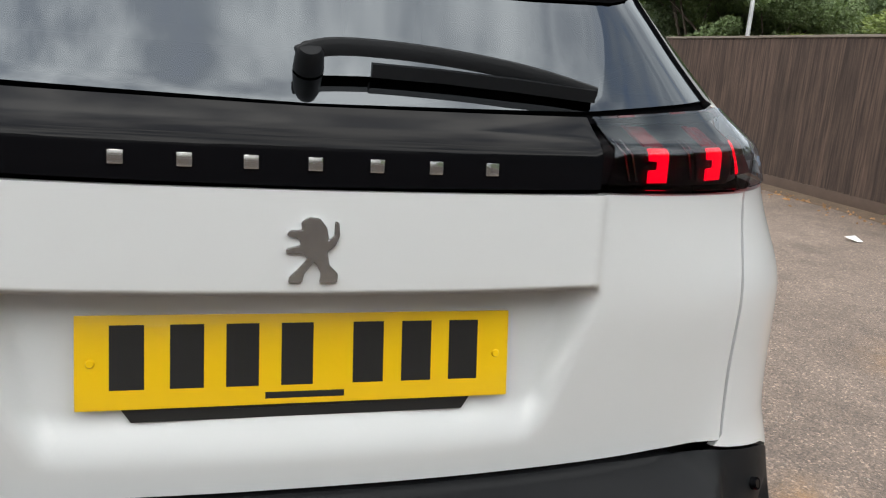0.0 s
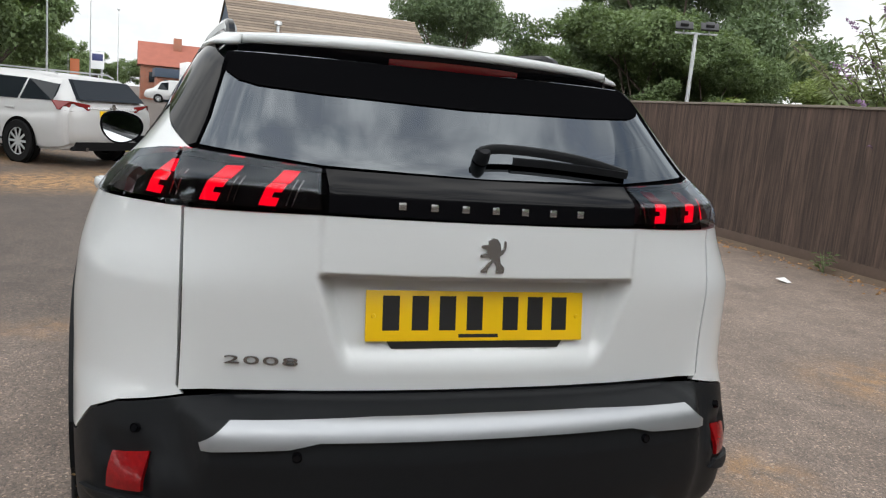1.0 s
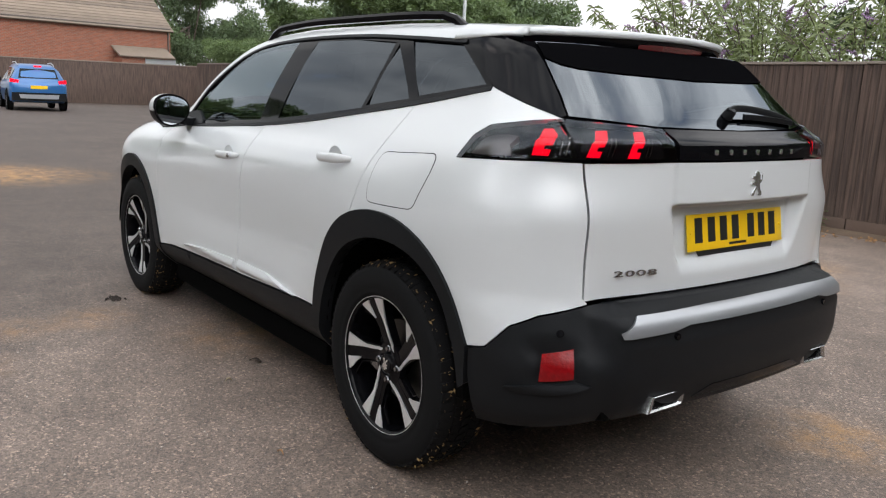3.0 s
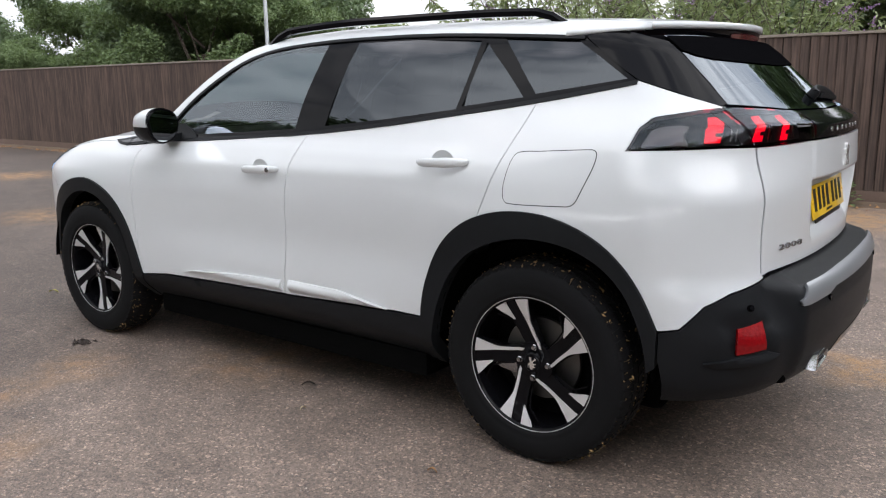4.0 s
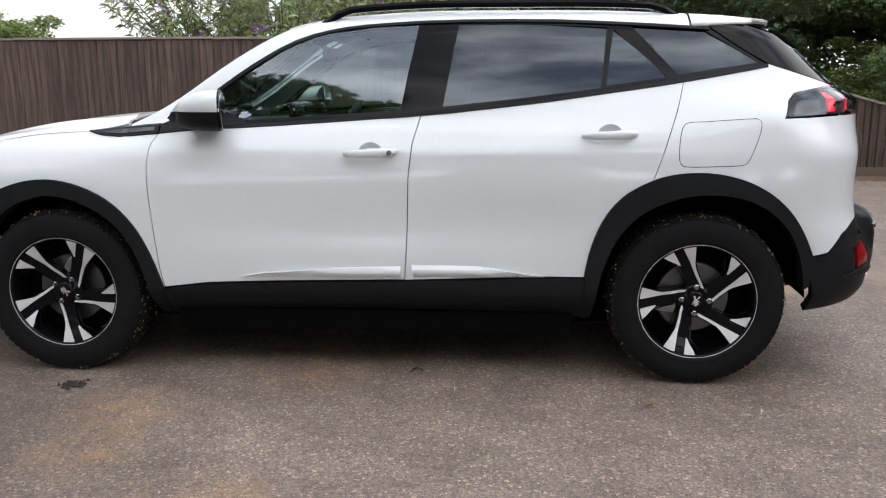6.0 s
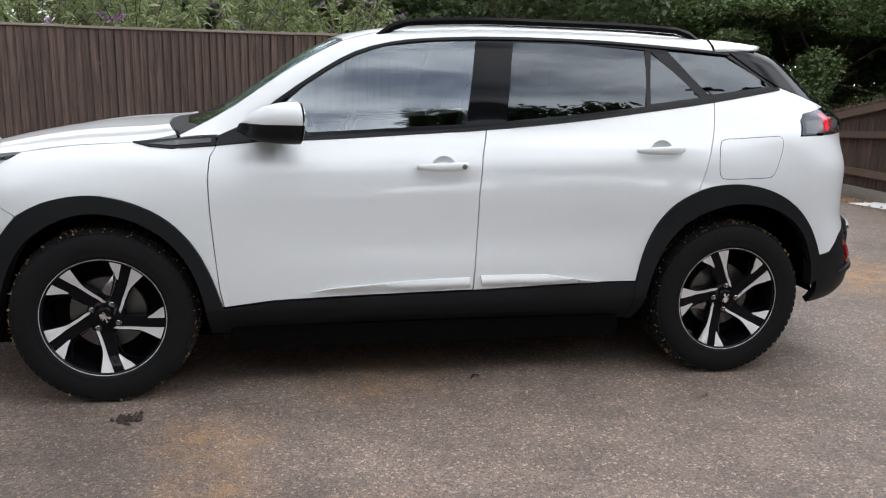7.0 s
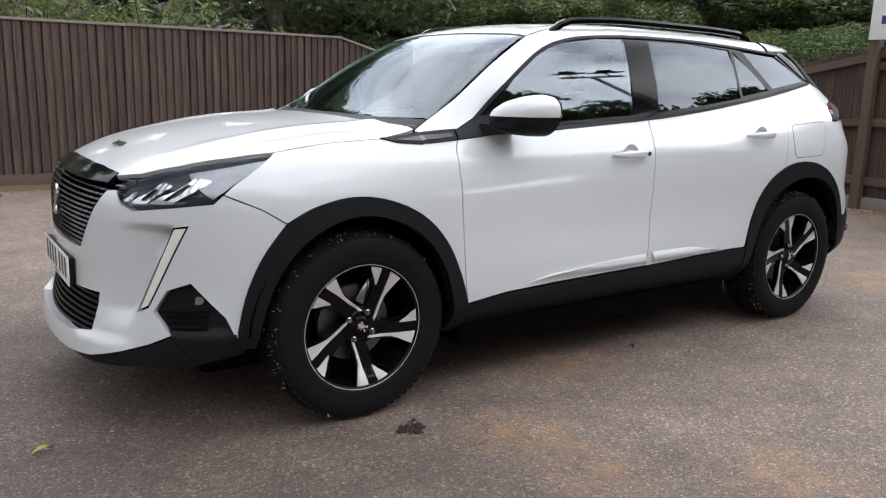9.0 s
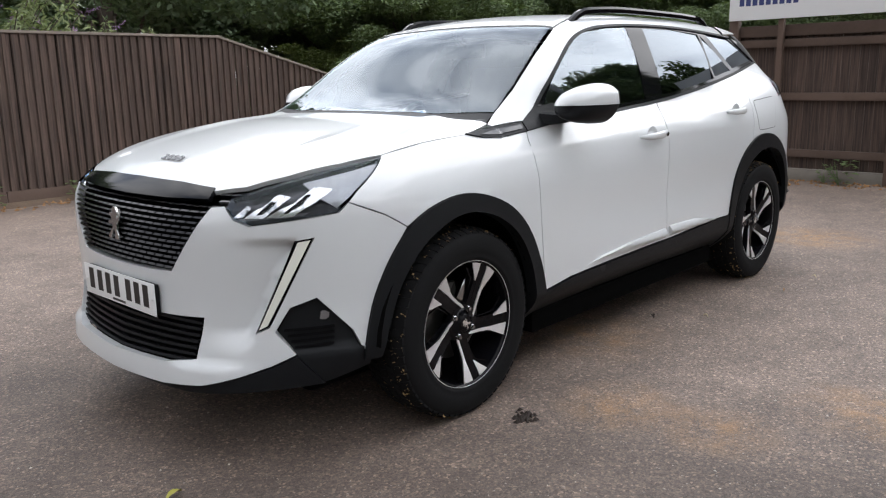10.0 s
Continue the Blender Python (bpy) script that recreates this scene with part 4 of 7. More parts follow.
for far in (False, True):
    panel("light_strip_surround", black_gloss, front, "wrap_f", on_front(*drl), off=-0.010, depth=0.02, step=0.02, right=far)
    panel("light_strip", mat("strip_lens", (0.78, 0.78, 0.70), 0.2, 0, 0.5) if not far else bpy.data.materials["strip_lens"], front, "wrap_f", on_front((0.706, 0.7255), (0.7335, 0.7315), (0.630, 0.459), (0.6045, 0.443)), off=-0.005, depth=0.01, step=0.02, right=far, label="white daytime light strip")
    fogp = on_front((0.648, 0.440), (0.682, 0.517), (0.735, 0.545)) + on_side((3.085, 0.43), (3.062, 0.374), (3.018, 0.362), (3.02, 0.30)) + on_front((0.735, 0.262), (0.697, 0.362))
    panel("lower_corner", black_plastic, car, "wrap_f", fogp, off=lambda p: -0.020 * np.clip((p[:, 2] - 0.37) / 0.02, 0, 1), depth=0.03, step=0.016, right=far)
    for k in range(4):
        z = 0.385 + k * 0.018
        panel("fog_slat", black_gloss, car, "wrap_f", on_front((0.690 - k * 0.008, z), (0.765, z + 0.006), (0.765, z + 0.012), (0.690 - k * 0.008, z + 0.006)), off=-0.008, depth=0.012, step=0.03, gap=0, right=far)
    panel("front_fog_lamp", lamp_streak, car, "wrap_f", on_front((0.738, 0.472), (0.750, 0.470), (0.757, 0.478), (0.758, 0.494), (0.750, 0.502), (0.740, 0.500)), off=-0.013, depth=0.008, step=0.02, right=far)
    # headlamps
    head = [(3.346, 0.529, 0.829), (3.322, 0.524, 0.858), (3.285, 0.556, 0.874), (3.19, 0.622, 0.905), (3.05, 0.680, 0.936), (2.890, 0.742, 0.962), (2.96, 0.772, 0.92), (3.044, 0.786, 0.872), (3.10, 0.778, 0.817), (3.20, 0.71, 0.800), (3.317, 0.600, 0.782), (3.343, 0.562, 0.799)]
    lamp = panel("headlamp", lamp_shell, car, "wrap_f", head, off=-0.030, depth=0.004, step=0.02, right=far, label="clear headlamp with dark grey housing", gap=-0.004)
    panel("lens_cover", lamp_glass, lamp, "wrap_f", head, off=0.002, depth=0.028, step=0.02, right=far)
    panel("lamp_bezel", black_gloss, lamp, "wrap_f", [(3.285, 0.556, 0.874), (3.19, 0.622, 0.905), (3.05, 0.680, 0.936), (2.890, 0.742, 0.962), (3.05, 0.686, 0.931), (3.19, 0.627, 0.899), (3.29, 0.557, 0.868)], off=-0.004, depth=0.02, step=0.02, gap=0, right=far)
    for a0, w, lean, zb, zt in ((0.566, 0.013, 0.016, 0.804, 0.846), (0.608, 0.025, 0.038, 0.801, 0.876), (0.668, 0.028, 0.046, 0.803, 0.894)):
        cell = on_front((a0 - w, zb), (a0 + w, zb), (a0 + w + lean, zt - 0.008), (a0 - w * 0.5 + lean, zt))
        mid_y, mid_z = a0 + 0.5 * lean, 0.5 * (zb + zt)
        bowl = lambda p, mid_y=mid_y, mid_z=mid_z: -0.010 - 0.009 * np.exp(-((p[:, 1] - mid_y) / 0.018) ** 2 - ((p[:, 2] - mid_z) / 0.020) ** 2) + 0.0012 * np.sin(p[:, 1] * 420 + p[:, 2] * 160)
        panel("reflector", lamp_silver, lamp, "wrap_f", cell, off=bowl, depth=0.006, step=0.007, gap=0, right=far, label="chromed headlamp reflector")
        if zt < 0.85:
            continue
        slit = on_front((a0 + 0.2 * lean, zb + 0.012), (a0 + 0.2 * lean + 0.009, zb + 0.012), (a0 + 0.72 * lean + 0.009, zt - 0.022), (a0 + 0.72 * lean, zt - 0.022))
        panel("lamp_slit", black_gloss, lamp, "wrap_f", slit, off=-0.008, depth=0.012, step=0.008, gap=0, right=far)
    panel("lamp_flank", flank_grey, lamp, "wrap_f", [(3.085, 0.748, 0.825), (3.03, 0.772, 0.878), (2.96, 0.764, 0.920), (2.910, 0.746, 0.952), (3.0, 0.702, 0.933), (3.14, 0.650, 0.906)], off=lambda p: -0.012 + 0.0006 * np.sin(p[:, 0] * 260 + p[:, 2] * 240), depth=0.006, step=0.008, gap=0, right=far, label="ribbed grey side of the lamp")
    panel("lamp_guide", lamp_clear, lamp, "wrap_f", on_front((0.56, 0.790), (0.72, 0.806), (0.73, 0.816), (0.56, 0.800)), off=-0.022, depth=0.004, step=0.02, gap=0, right=far)
    panel("side_marker", lamp_clear, lamp, "wrap_f", [(3.02, 0.765, 0.90), (2.93, 0.755, 0.945), (3.0, 0.71, 0.937), (3.10, 0.70, 0.90), (3.07, 0.765, 0.85)], off=-0.024, depth=0.004, step=0.02, gap=0, right=far)
panel("inner_shell", dark_inside, car, "wrap_f", on_side((3.0, 0.30), (3.0, 0.86)) + on_front((0.6, 0.88), (0, 0.89), (-0.6, 0.88)) + [(x, -y, z) for x, y, z in on_side((3.0, 0.86), (3.0, 0.30))] + on_front((-0.5, 0.27), (0.5, 0.27)), off=-0.055, depth=0.004, step=0.06, gap=0)


# plates and badges
def plate(name, centre, turn, material, label):
    p = new(name)
    p.parent = car
    p.matrix_basis = Matrix.Translation(centre) @ turn
    tagged(p, label)
    part("plate_base", box(0.52, 0.111, 0.004, 0.0018), material, p)
    for cx in (-0.19, -0.125, -0.063, 0.0, 0.085, 0.145, 0.205):
        put("character_bar", bar_mesh, ink, p, m=Matrix.Translation((cx * 1.02 - 0.010, 0.006, 0.0018)))
    for cx in (-0.243, 0.243):
        part("screw", moved(lathe([(0.0, 0.003), (0.004, 0.003), (0.0055, 0.0)], 10, "Z"), Matrix.Translation((cx, 0.0, 0.002))), material, p)
    put("caption_bar", cap_mesh, ink, p, m=Matrix.Translation((0, -0.044, 0.0018)))
    return p


bm = box(0.038, 0.076, 0.001)
bar_mesh = bpy.data.meshes.new("character_bar")
bm.to_mesh(bar_mesh)
bm.free()
bm = box(0.095, 0.008, 0.001)
cap_mesh = bpy.data.meshes.new("caption_bar")
bm.to_mesh(cap_mesh)
bm.free()
back_turn = Matrix(((0, 0.17, -0.985, 0), (-1, 0, 0, 0), (0, 0.985, 0.17, 0), (0, 0, 0, 1)))
rp = plate("rear_plate", (-0.703, 0, 0.862), back_turn, plate_yellow, "yellow rear number plate")
part("plate_holder", slab([(-0.20, -0.072), (0.20, -0.072), (0.222, -0.040), (-0.222, -0.040)], 0.003, Matrix.Translation((0, 0, -0.006))), ink, rp, "black plate surround")
put("holder_caption", cap_mesh, white_ink, rp, m=Matrix.Translation((0.0, -0.0635, -0.0028)) @ Matrix.Diagonal((1.75, 0.9, 1, 1)))
front_turn = Matrix(((0, 0, 1, 0), (1, 0, 0, 0), (0, 1, 0, 0), (0, 0, 0, 1)))
fp = plate("front_plate", (3.468, 0, 0.515), front_turn, plate_white, "white front number plate")
part("plate_mount", box(0.50, 0.10, 0.02, 0.004, (0, 0, -0.0125)), black_plastic, fp)


def badge_at(y, z, face):
    """A pose on the rear or the front, reading the right way up, lying on the surface."""
    p = Vector(on_rear((y, z))[0] if face == "rear" else on_front((y, z))[0])
    n = Vector(gradient(np.array([p]))[0])
    x = Vector((0, 0, 1)).cross(n).normalized()
    u = n.cross(x)
    return Matrix(((x.x, u.x, n.x, p.x), (x.y, u.y, n.y, p.y), (x.z, u.z, n.z, p.z), (0, 0, 0, 1)))


for i in range(7):
    m = badge_at(0.206 - i * 0.0687, 1.105, "rear") @ Matrix.Translation((0, 0, 0.004))
    part("badge_bar", moved(box(0.016, 0.015, 0.003, 0.0008), m), chrome, car, "small chrome badge bar")
emblem = [(x * 0.070, y * 0.097) for x, y in ((-0.45, -0.5), (-0.2, -0.5), (-0.16, -0.36), (0.02, -0.18), (0.14, -0.34), (0.12, -0.5), (0.45, -0.5), (0.47, -0.36), (0.30, -0.22), (0.26, -0.02), (0.40, 0.06), (0.48, 0.22), (0.46, 0.42), (0.38, 0.44), (0.37, 0.22), (0.28, 0.16),
                                              (0.24, 0.34), (0.10, 0.48), (-0.10, 0.50), (-0.24, 0.42), (-0.22, 0.30), (-0.44, 0.30), (-0.5, 0.22), (-0.28, 0.16), (-0.24, 0.08), (-0.5, 0.02), (-0.5, -0.06), (-0.2, -0.06), (-0.10, -0.12), (-0.30, -0.30), (-0.44, -0.40))]
part("emblem", slab(emblem, 0.007, badge_at(0, 1.010, "rear") @ Matrix.Translation((0, 0, 0.005)) @ Matrix.Diagonal((0.86, 0.78, 1, 1)), 0.0012), chrome, car, "chrome emblem", smooth=False)
part("emblem", slab(emblem, 0.007, badge_at(0, 0.745, "front") @ Matrix.Translation((0, 0, 0.0)) @ Matrix.Diagonal((1.15, 1.15, 1, 1)), 0.0012), chrome, car, "chrome emblem", smooth=False)
digit_mesh = {ch: text_mesh(ch, 0.052, 0.004) for ch in "208"}


def model_badge(m, material, label):
    b = new("model_badge")
    b.parent = car
    b.matrix_basis = m
    tagged(b, label)
    for i, ch in enumerate("2008"):
        put("digit", digit_mesh[ch], material, b, m=Matrix.Translation((0.0285 * (i - 1.5), 0, 0)))


model_badge(badge_at(0.473, 0.763, "rear") @ Matrix.Translation((0, 0, 0.003)) @ Matrix.Diagonal((1.4, 0.47, 1, 1)), dark_chrome, "dark chrome model number")
hp = Vector(lift("top", [(3.22, 0.0)])[0])
model_badge(Matrix.Translation(hp + Vector((0, 0, 0.008))) @ Matrix.Rotation(radians(90), 4, "Z") @ Matrix.Rotation(radians(24), 4, "X") @ Matrix.Diagonal((1.2, 0.85, 1.5, 1)), grille_dark, "dark chrome model number")

# rear wiper
wp = Vector(on_rear((0.0, 1.205))[0])
arm_line = soft([(0.014, 1.203, 0.020), (-0.02, 1.213, 0.026), (-0.12, 1.2135, 0.024), (-0.22, 1.208, 0.020), (-0.30, 1.200, 0.015), (-0.378, 1.187, 0.008)])
arm_pts = [on_rear((y, z))[0] for y, z, _ in arm_line]
lift_n = gradient(np.array(arm_pts))
wiper = part("rear_wiper", sweep([Vector(p) + Vector(n) * h for p, n, h in zip(arm_pts, lift_n, [h for _, _, h in arm_line])], [(-0.006, -0.010), (0.006, -0.010), (0.008, 0.002), (0.005, 0.010), (0.0, 0.012), (-0.006, 0.008)]), black_plastic, car, "black rear wiper arm")
part("wiper_blade", sweep([Vector(p) + Vector(gradient(np.array([p]))[0]) * 0.010 for p in [on_rear((y, z))[0] for y, z in ((-0.075, 1.199), (-0.16, 1.197), (-0.26, 1.192), (-0.375, 1.184))]], [(-0.004, -0.008), (0.004, -0.008), (0.006, 0.008), (-0.004, 0.010)]), black_plastic, wiper)
part("wiper_hub", moved(lathe([(0.0, 0.032), (0.013, 0.031), (0.017, 0.024), (0.019, 0.0)], 16), Matrix.Translation(wp) @ Vector(lift_n[0]).to_track_quat("Y", "Z").to_matrix().to_4x4()), black_plastic, wiper)

# roof rails, handles, mirrors, aerial-side details
for sg in (1, -1):
    pts = []
    for i in range(25):
        t = i / 24
        x = 1.53 - 1.47 * t
        y = 0.542 - 0.03 * t
        z = float(top_z(np.array([x]), np.array([y]))[0])
        rise = min(1, t / 0.10, (1 - t) / 0.09)
        pts.append((x, sg * y, z - 0.018 + 0.048 * (rise * (2 - rise))))
    part("roof_rail", sweep(pts, [(-0.012, -0.018), (0.012, -0.018), (0.015, 0.0), (0.008, 0.011), (-0.008, 0.011), (-0.015, 0.0)]), black_gloss, car, "black roof rail")
    for x0, z0 in ((1.292, 0.928), (0.362, 0.998)):
        yb = float(lift("side", [(x0, z0)])[0][1])
        cup = lathe([(0.0, -0.011), (0.030, -0.008), (0.046, -0.002), (0.054, 0.001)], 28)
        bm = bmesh.new()
        rings = []
        for i in range(17):
            u = -1 + i / 8
            lean = 1 - abs(u) ** 3.0
            hz = 0.0065 + 0.0095 * (1 - abs(u) ** 4) + (0.002 if u < -0.2 else 0)
            cy = yb + 0.004 + 0.034 * lean
            rings.append([bm.verts.new((x0 + 0.002 + 0.106 * u, sg * (cy + 0.009 * math.cos(k * math.tau / 12)), z0 + 0.002 - 0.004 * u + hz * math.sin(k * math.tau / 12))) for k in range(12)])
        for r0, r1 in zip(rings, rings[1:]):
            for k in range(12):
                bm.faces.new((r0[k], r0[(k + 1) % 12], r1[(k + 1) % 12], r1[k]))
        bm.faces.new(rings[0])
        bm.faces.new(rings[-1])
        bmesh.ops.recalc_face_normals(bm, faces=bm.faces[:])
        hd = part("door_handle", bm, white_paint, car, "white pull handle", angle=70)
        part("handle_cup", moved(cup, Matrix.Translation((x0, sg * (yb + 0.0008), z0)) @ Matrix.Diagonal((0.92, sg, 0.80, 1))), white_paint, hd, angle=70)
        if sg > 0 and x0 > 1:
            part("keyhole", moved(lathe([(0.0, 0.002), (0.009, 0.002), (0.011, -0.002)], 14), Matrix.Translation((x0 - 0.078, yb + 0.040, z0 + 0.004))), dark_chrome, hd)
    # mirror: a shell with a pane set in its rear face
    mir = new("door_mirror")
    mir.parent = car
    mir.matrix_basis = Matrix.Translation((1.938, sg * 0.902, 1.107)) @ Matrix.Diagonal((1.22, 0.82, 1.02, 1))
    tagged(mir, "white capped door mirror")
    prof = [(0.108, 0.08), (0.101, 0.34), (0.080, 0.61), (0.045, 0.83), (0.0, 0.95), (-0.04, 1.0), (-0.062, 0.985)]
    ring = soft([(0.122, 0.012), (0.116, 0.050), (0.075, 0.076), (0.0, 0.082), (-0.085, 0.062), (-0.118, 0.030), (-0.118, -0.010), (-0.085, -0.052), (-0.010, -0.078), (0.060, -0.072), (0.108, -0.030), (0.122, 0.012)])[:-1]
    shell = bmesh.new()
    loops = [[shell.verts.new((dx - 0.16 * y, sg * (y * k - 0.02 * (1 - k)), z * k - 0.032 * (1 - k) - 0.012)) for y, z in ring] for dx, k in prof]
    for r0, r1 in zip(loops, loops[1:]):
        for i in range(len(ring)):
            shell.faces.new((r0[i], r0[(i + 1) % len(ring)], r1[(i + 1) % len(ring)], r1[i]))
    shell.faces.new(loops[0])
    bmesh.ops.recalc_face_normals(shell, faces=shell.faces[:])
    # the white cap ends in a straight line over the black underside
    for nm, mt, keep_up in (("mirror_cap", white_paint, True), ("mirror_base", black_plastic, False)):
        half = shell.copy()
        bmesh.ops.bisect_plane(half, geom=half.verts[:] + half.edges[:] + half.faces[:], plane_co=(0, 0, -0.013 if keep_up else -0.016), plane_no=(0.0, 0, 1), clear_inner=keep_up, clear_outer=not keep_up)
        part(nm, half, mt, mir, angle=60)
    shell.free()
    mtx = Matrix.Translation((-0.058, 0, -0.012)) @ Matrix(((0, 0, -1, 0), (sg, 0, 0, 0), (0, 1, 0, 0), (0, 0, 0, 1))) @ Matrix.Rotation(radians(-9 * sg), 4, "Y")
    part("mirror_rim", slab([(y, z) for y, z in ring], 0.006, mtx @ Matrix.Translation((0, 0, -0.002))), black_gloss, mir)
    part("mirror_pane", slab([(y * 0.90, z * 0.88) for y, z in ring], 0.003, mtx @ Matrix.Translation((0, 0, 0.005))), mirror_mat, mir, "silvered mirror glass", smooth=False)
    part("mirror_stalk", sweep([(0.005, sg * -0.06, -0.062), (0.02, sg * -0.12, -0.070), (0.05, sg * -0.19, -0.065)], [(-0.05, -0.016), (0.05, -0.016), (0.045, 0.02), (-0.045, 0.02)]), black_plastic, mir)


# wheels
def build_wheel():
    w = new("wheel")
    tagged(w, "black and machined alloy wheel with road tyre")
    n = 72
    R = 0.345
    prof = [(0.222, -0.092), (0.240, -0.104), (0.285, -0.111), (0.318, -0.106), (0.335, -0.092), (0.343, -0.070), (0.345, 0.0), (0.343, 0.070), (0.337, 0.086), (0.326, 0.099), (0.312, 0.106), (0.300, 0.1075), (0.285, 0.111), (0.262, 0.1085), (0.250, 0.1055), (0.246, 0.1065), (0.240, 0.104), (0.232, 0.098), (0.222, 0.092)]
    part("tyre", lathe(prof, n), rubber, w, "worn black tyre", angle=50)
    # tread blocks: shoulder lugs round the edge and ribs across
    vs, fs = [], []
    for i in range(66):
        a0, a1 = math.tau * i / 66, math.tau * (i + 0.72) / 66
        for y0, y1, r0, r1, tw in ((0.062, 0.098, 0.3475, 0.3345, 0.02), (-0.098, -0.062, 0.3345, 0.3475, 0.02), (-0.052, -0.024, 0.348, 0.3485, -0.03), (-0.014, 0.014, 0.3487, 0.3487, 0.03), (0.024, 0.052, 0.3485, 0.348, -0.03)):
            b = len(vs)
            for rr in (0.0, 0.012):
                for a, y, r in ((a0, y0, r0), (a1, y0, r0), (a1 + tw, y1, r1), (a0 + tw, y1, r1)):
                    vs.append(((r - rr) * math.cos(a), y, (r - rr) * math.sin(a)))
            fs += [(b, b + 1, b + 2, b + 3), (b, b + 4, b + 5, b + 1), (b + 1, b + 5, b + 6, b + 2), (b + 2, b + 6, b + 7, b + 3), (b + 3, b + 7, b + 4, b)]
    bmt = bmesh.new()
    bmt.from_mesh(mesh_of("tread", vs, fs))
    bmesh.ops.recalc_face_normals(bmt, faces=bmt.faces[:])
    part("tread", bmt, rubber, w, smooth=False)
    part("rim", lathe([(0.205, -0.09), (0.215, 0.05), (0.221, 0.085), (0.224, 0.094), (0.2305, 0.099), (0.2325, 0.097), (0.230, 0.090)], n), black_gloss, w, angle=40)
    part("rim_edge", lathe([(0.2296, 0.0972), (0.2300, 0.0990), (0.2318, 0.0992), (0.2318, 0.0970)], n), machined, w)
    part("wheel_back", lathe([(0.0, -0.02), (0.10, -0.02), (0.208, -0.03)], 40), dark_inside, w)
    part("brake_disc", lathe([(0.05, 0.012), (0.142, 0.012), (0.145, 0.0)], 40), brake_metal, w)
    part("caliper", box(0.10, 0.05, 0.07, 0.012, (-0.115, 0.03, 0.035)), dark_chrome, w)

    def strip(rows, depth):
        """A spoke's blade: rows are radius, first and last angle, height of the face."""
        b = bmesh.new()

        def spot(r, a, h):
            return b.verts.new((-r * math.cos(radians(a)), h, r * math.sin(radians(a))))

        rings = [(spot(r, a0, h), spot(r, a1, h), spot(r, a1, h - depth), spot(r, a0, h - depth)) for r, a0, a1, h in rows]
        for r0, r1 in zip(rings, rings[1:]):
            for i in range(4):
                b.faces.new((r0[i], r0[(i + 1) % 4], r1[(i + 1) % 4], r1[i]))
        b.faces.new(rings[0])
        b.faces.new(rings[-1])
        bmesh.ops.recalc_face_normals(b, faces=b.faces[:])
        return b

    # five blades: a slanting machined arm that flares at the rim, a dark groove beside it, and a machined tooth past the groove
    for k in range(5):
        a = 72 * k
        part("spoke", strip([(0.040, a - 40, a + 31, 0.062), (0.058, a - 44, a + 22, 0.064), (0.085, a - 24, a + 18, 0.067), (0.125, a - 11, a + 17, 0.072), (0.165, a - 7, a + 18, 0.078), (0.200, a - 6.5, a + 24, 0.085), (0.225, a - 7, a + 30, 0.089)], 0.028), black_gloss, w, smooth=False)
        part("spoke_face", strip([(0.056, a - 43, a - 29, 0.069), (0.072, a - 28.5, a - 18.5, 0.0705), (0.095, a - 15.5, a - 8.5, 0.073), (0.135, a - 6.6, a - 1.4, 0.0775), (0.155, a - 5.6, a + 0.8, 0.081), (0.180, a - 5.8, a + 3.4, 0.086), (0.2262, a - 6.4, a + 6.4, 0.0925)], 0.005), machined, w, "machined alloy spoke face", smooth=False)
        part("spoke_face", strip([(0.158, a + 15.0, a + 16.4, 0.0800), (0.180, a + 15.6, a + 21.0, 0.0850), (0.205, a + 16.2, a + 26.0, 0.0890), (0.2262, a + 16.6, a + 28.4, 0.0920)], 0.004), machined, w, "machined alloy tooth", smooth=False)
        part("spoke_groove", strip([(0.070, a - 8, a + 4, 0.0668), (0.110, a + 2, a + 8, 0.0715), (0.160, a + 5.5, a + 12, 0.0790), (0.2255, a + 8.5, a + 14.5, 0.0905)], 0.004), black_gloss, w, smooth=False)
        part("spoke_rib", strip([(0.085, a + 20, a + 22.5, 0.060), (0.125, a + 19.5, a + 21.2, 0.065), (0.165, a + 21, a + 22.5, 0.072), (0.205, a + 32, a + 34, 0.078)], 0.006), black_gloss, w, smooth=False)
    part("hub", lathe([(0.0, 0.080), (0.026, 0.080), (0.028, 0.077), (0.031, 0.077), (0.040, 0.070), (0.070, 0.068), (0.075, 0.050)], 36), black_gloss, w)
    part("centre_emblem", slab([(x * 0.42, y * 0.42) for x, y in emblem], 0.002, Matrix.Translation((0, 0.0815, 0)) @ Matrix.Rotation(radians(-90), 4, "X") @ Matrix.Rotation(radians(180), 4, "Z")), chrome, w, "small silver emblem", smooth=False)
    for k in range(4):
        a = radians(174 - 90 * k)
        part("wheel_bolt", moved(lathe([(0.0, 0.074), (0.0075, 0.074), (0.009, 0.068), (0.012, 0.066), (0.012, 0.05)], 6), Matrix.Translation((0.054 * math.cos(a), 0.006, 0.054 * math.sin(a)))), dark_chrome, w, smooth=False)
    # bits of dry grass caught in the tread
    vs, fs = [], []
    rnd = random.Random(5)
    for i in range(460):
        a = rnd.uniform(0, math.tau)
        y = rnd.choice((-1, 1)) * rnd.uniform(0.055, 0.10) * rnd.choice((1, 1, 0.3))
        r = 0.348 - max(0, abs(y) - 0.07) * 0.45
        s = rnd.uniform(0.002, 0.006)
        c = Vector((r * math.cos(a), y, r * math.sin(a)))
        t1 = Vector((rnd.uniform(-1, 1), rnd.uniform(-1, 1), rnd.uniform(-1, 1))).normalized()
        t2 = t1.orthogonal().normalized()
        b = len(vs)
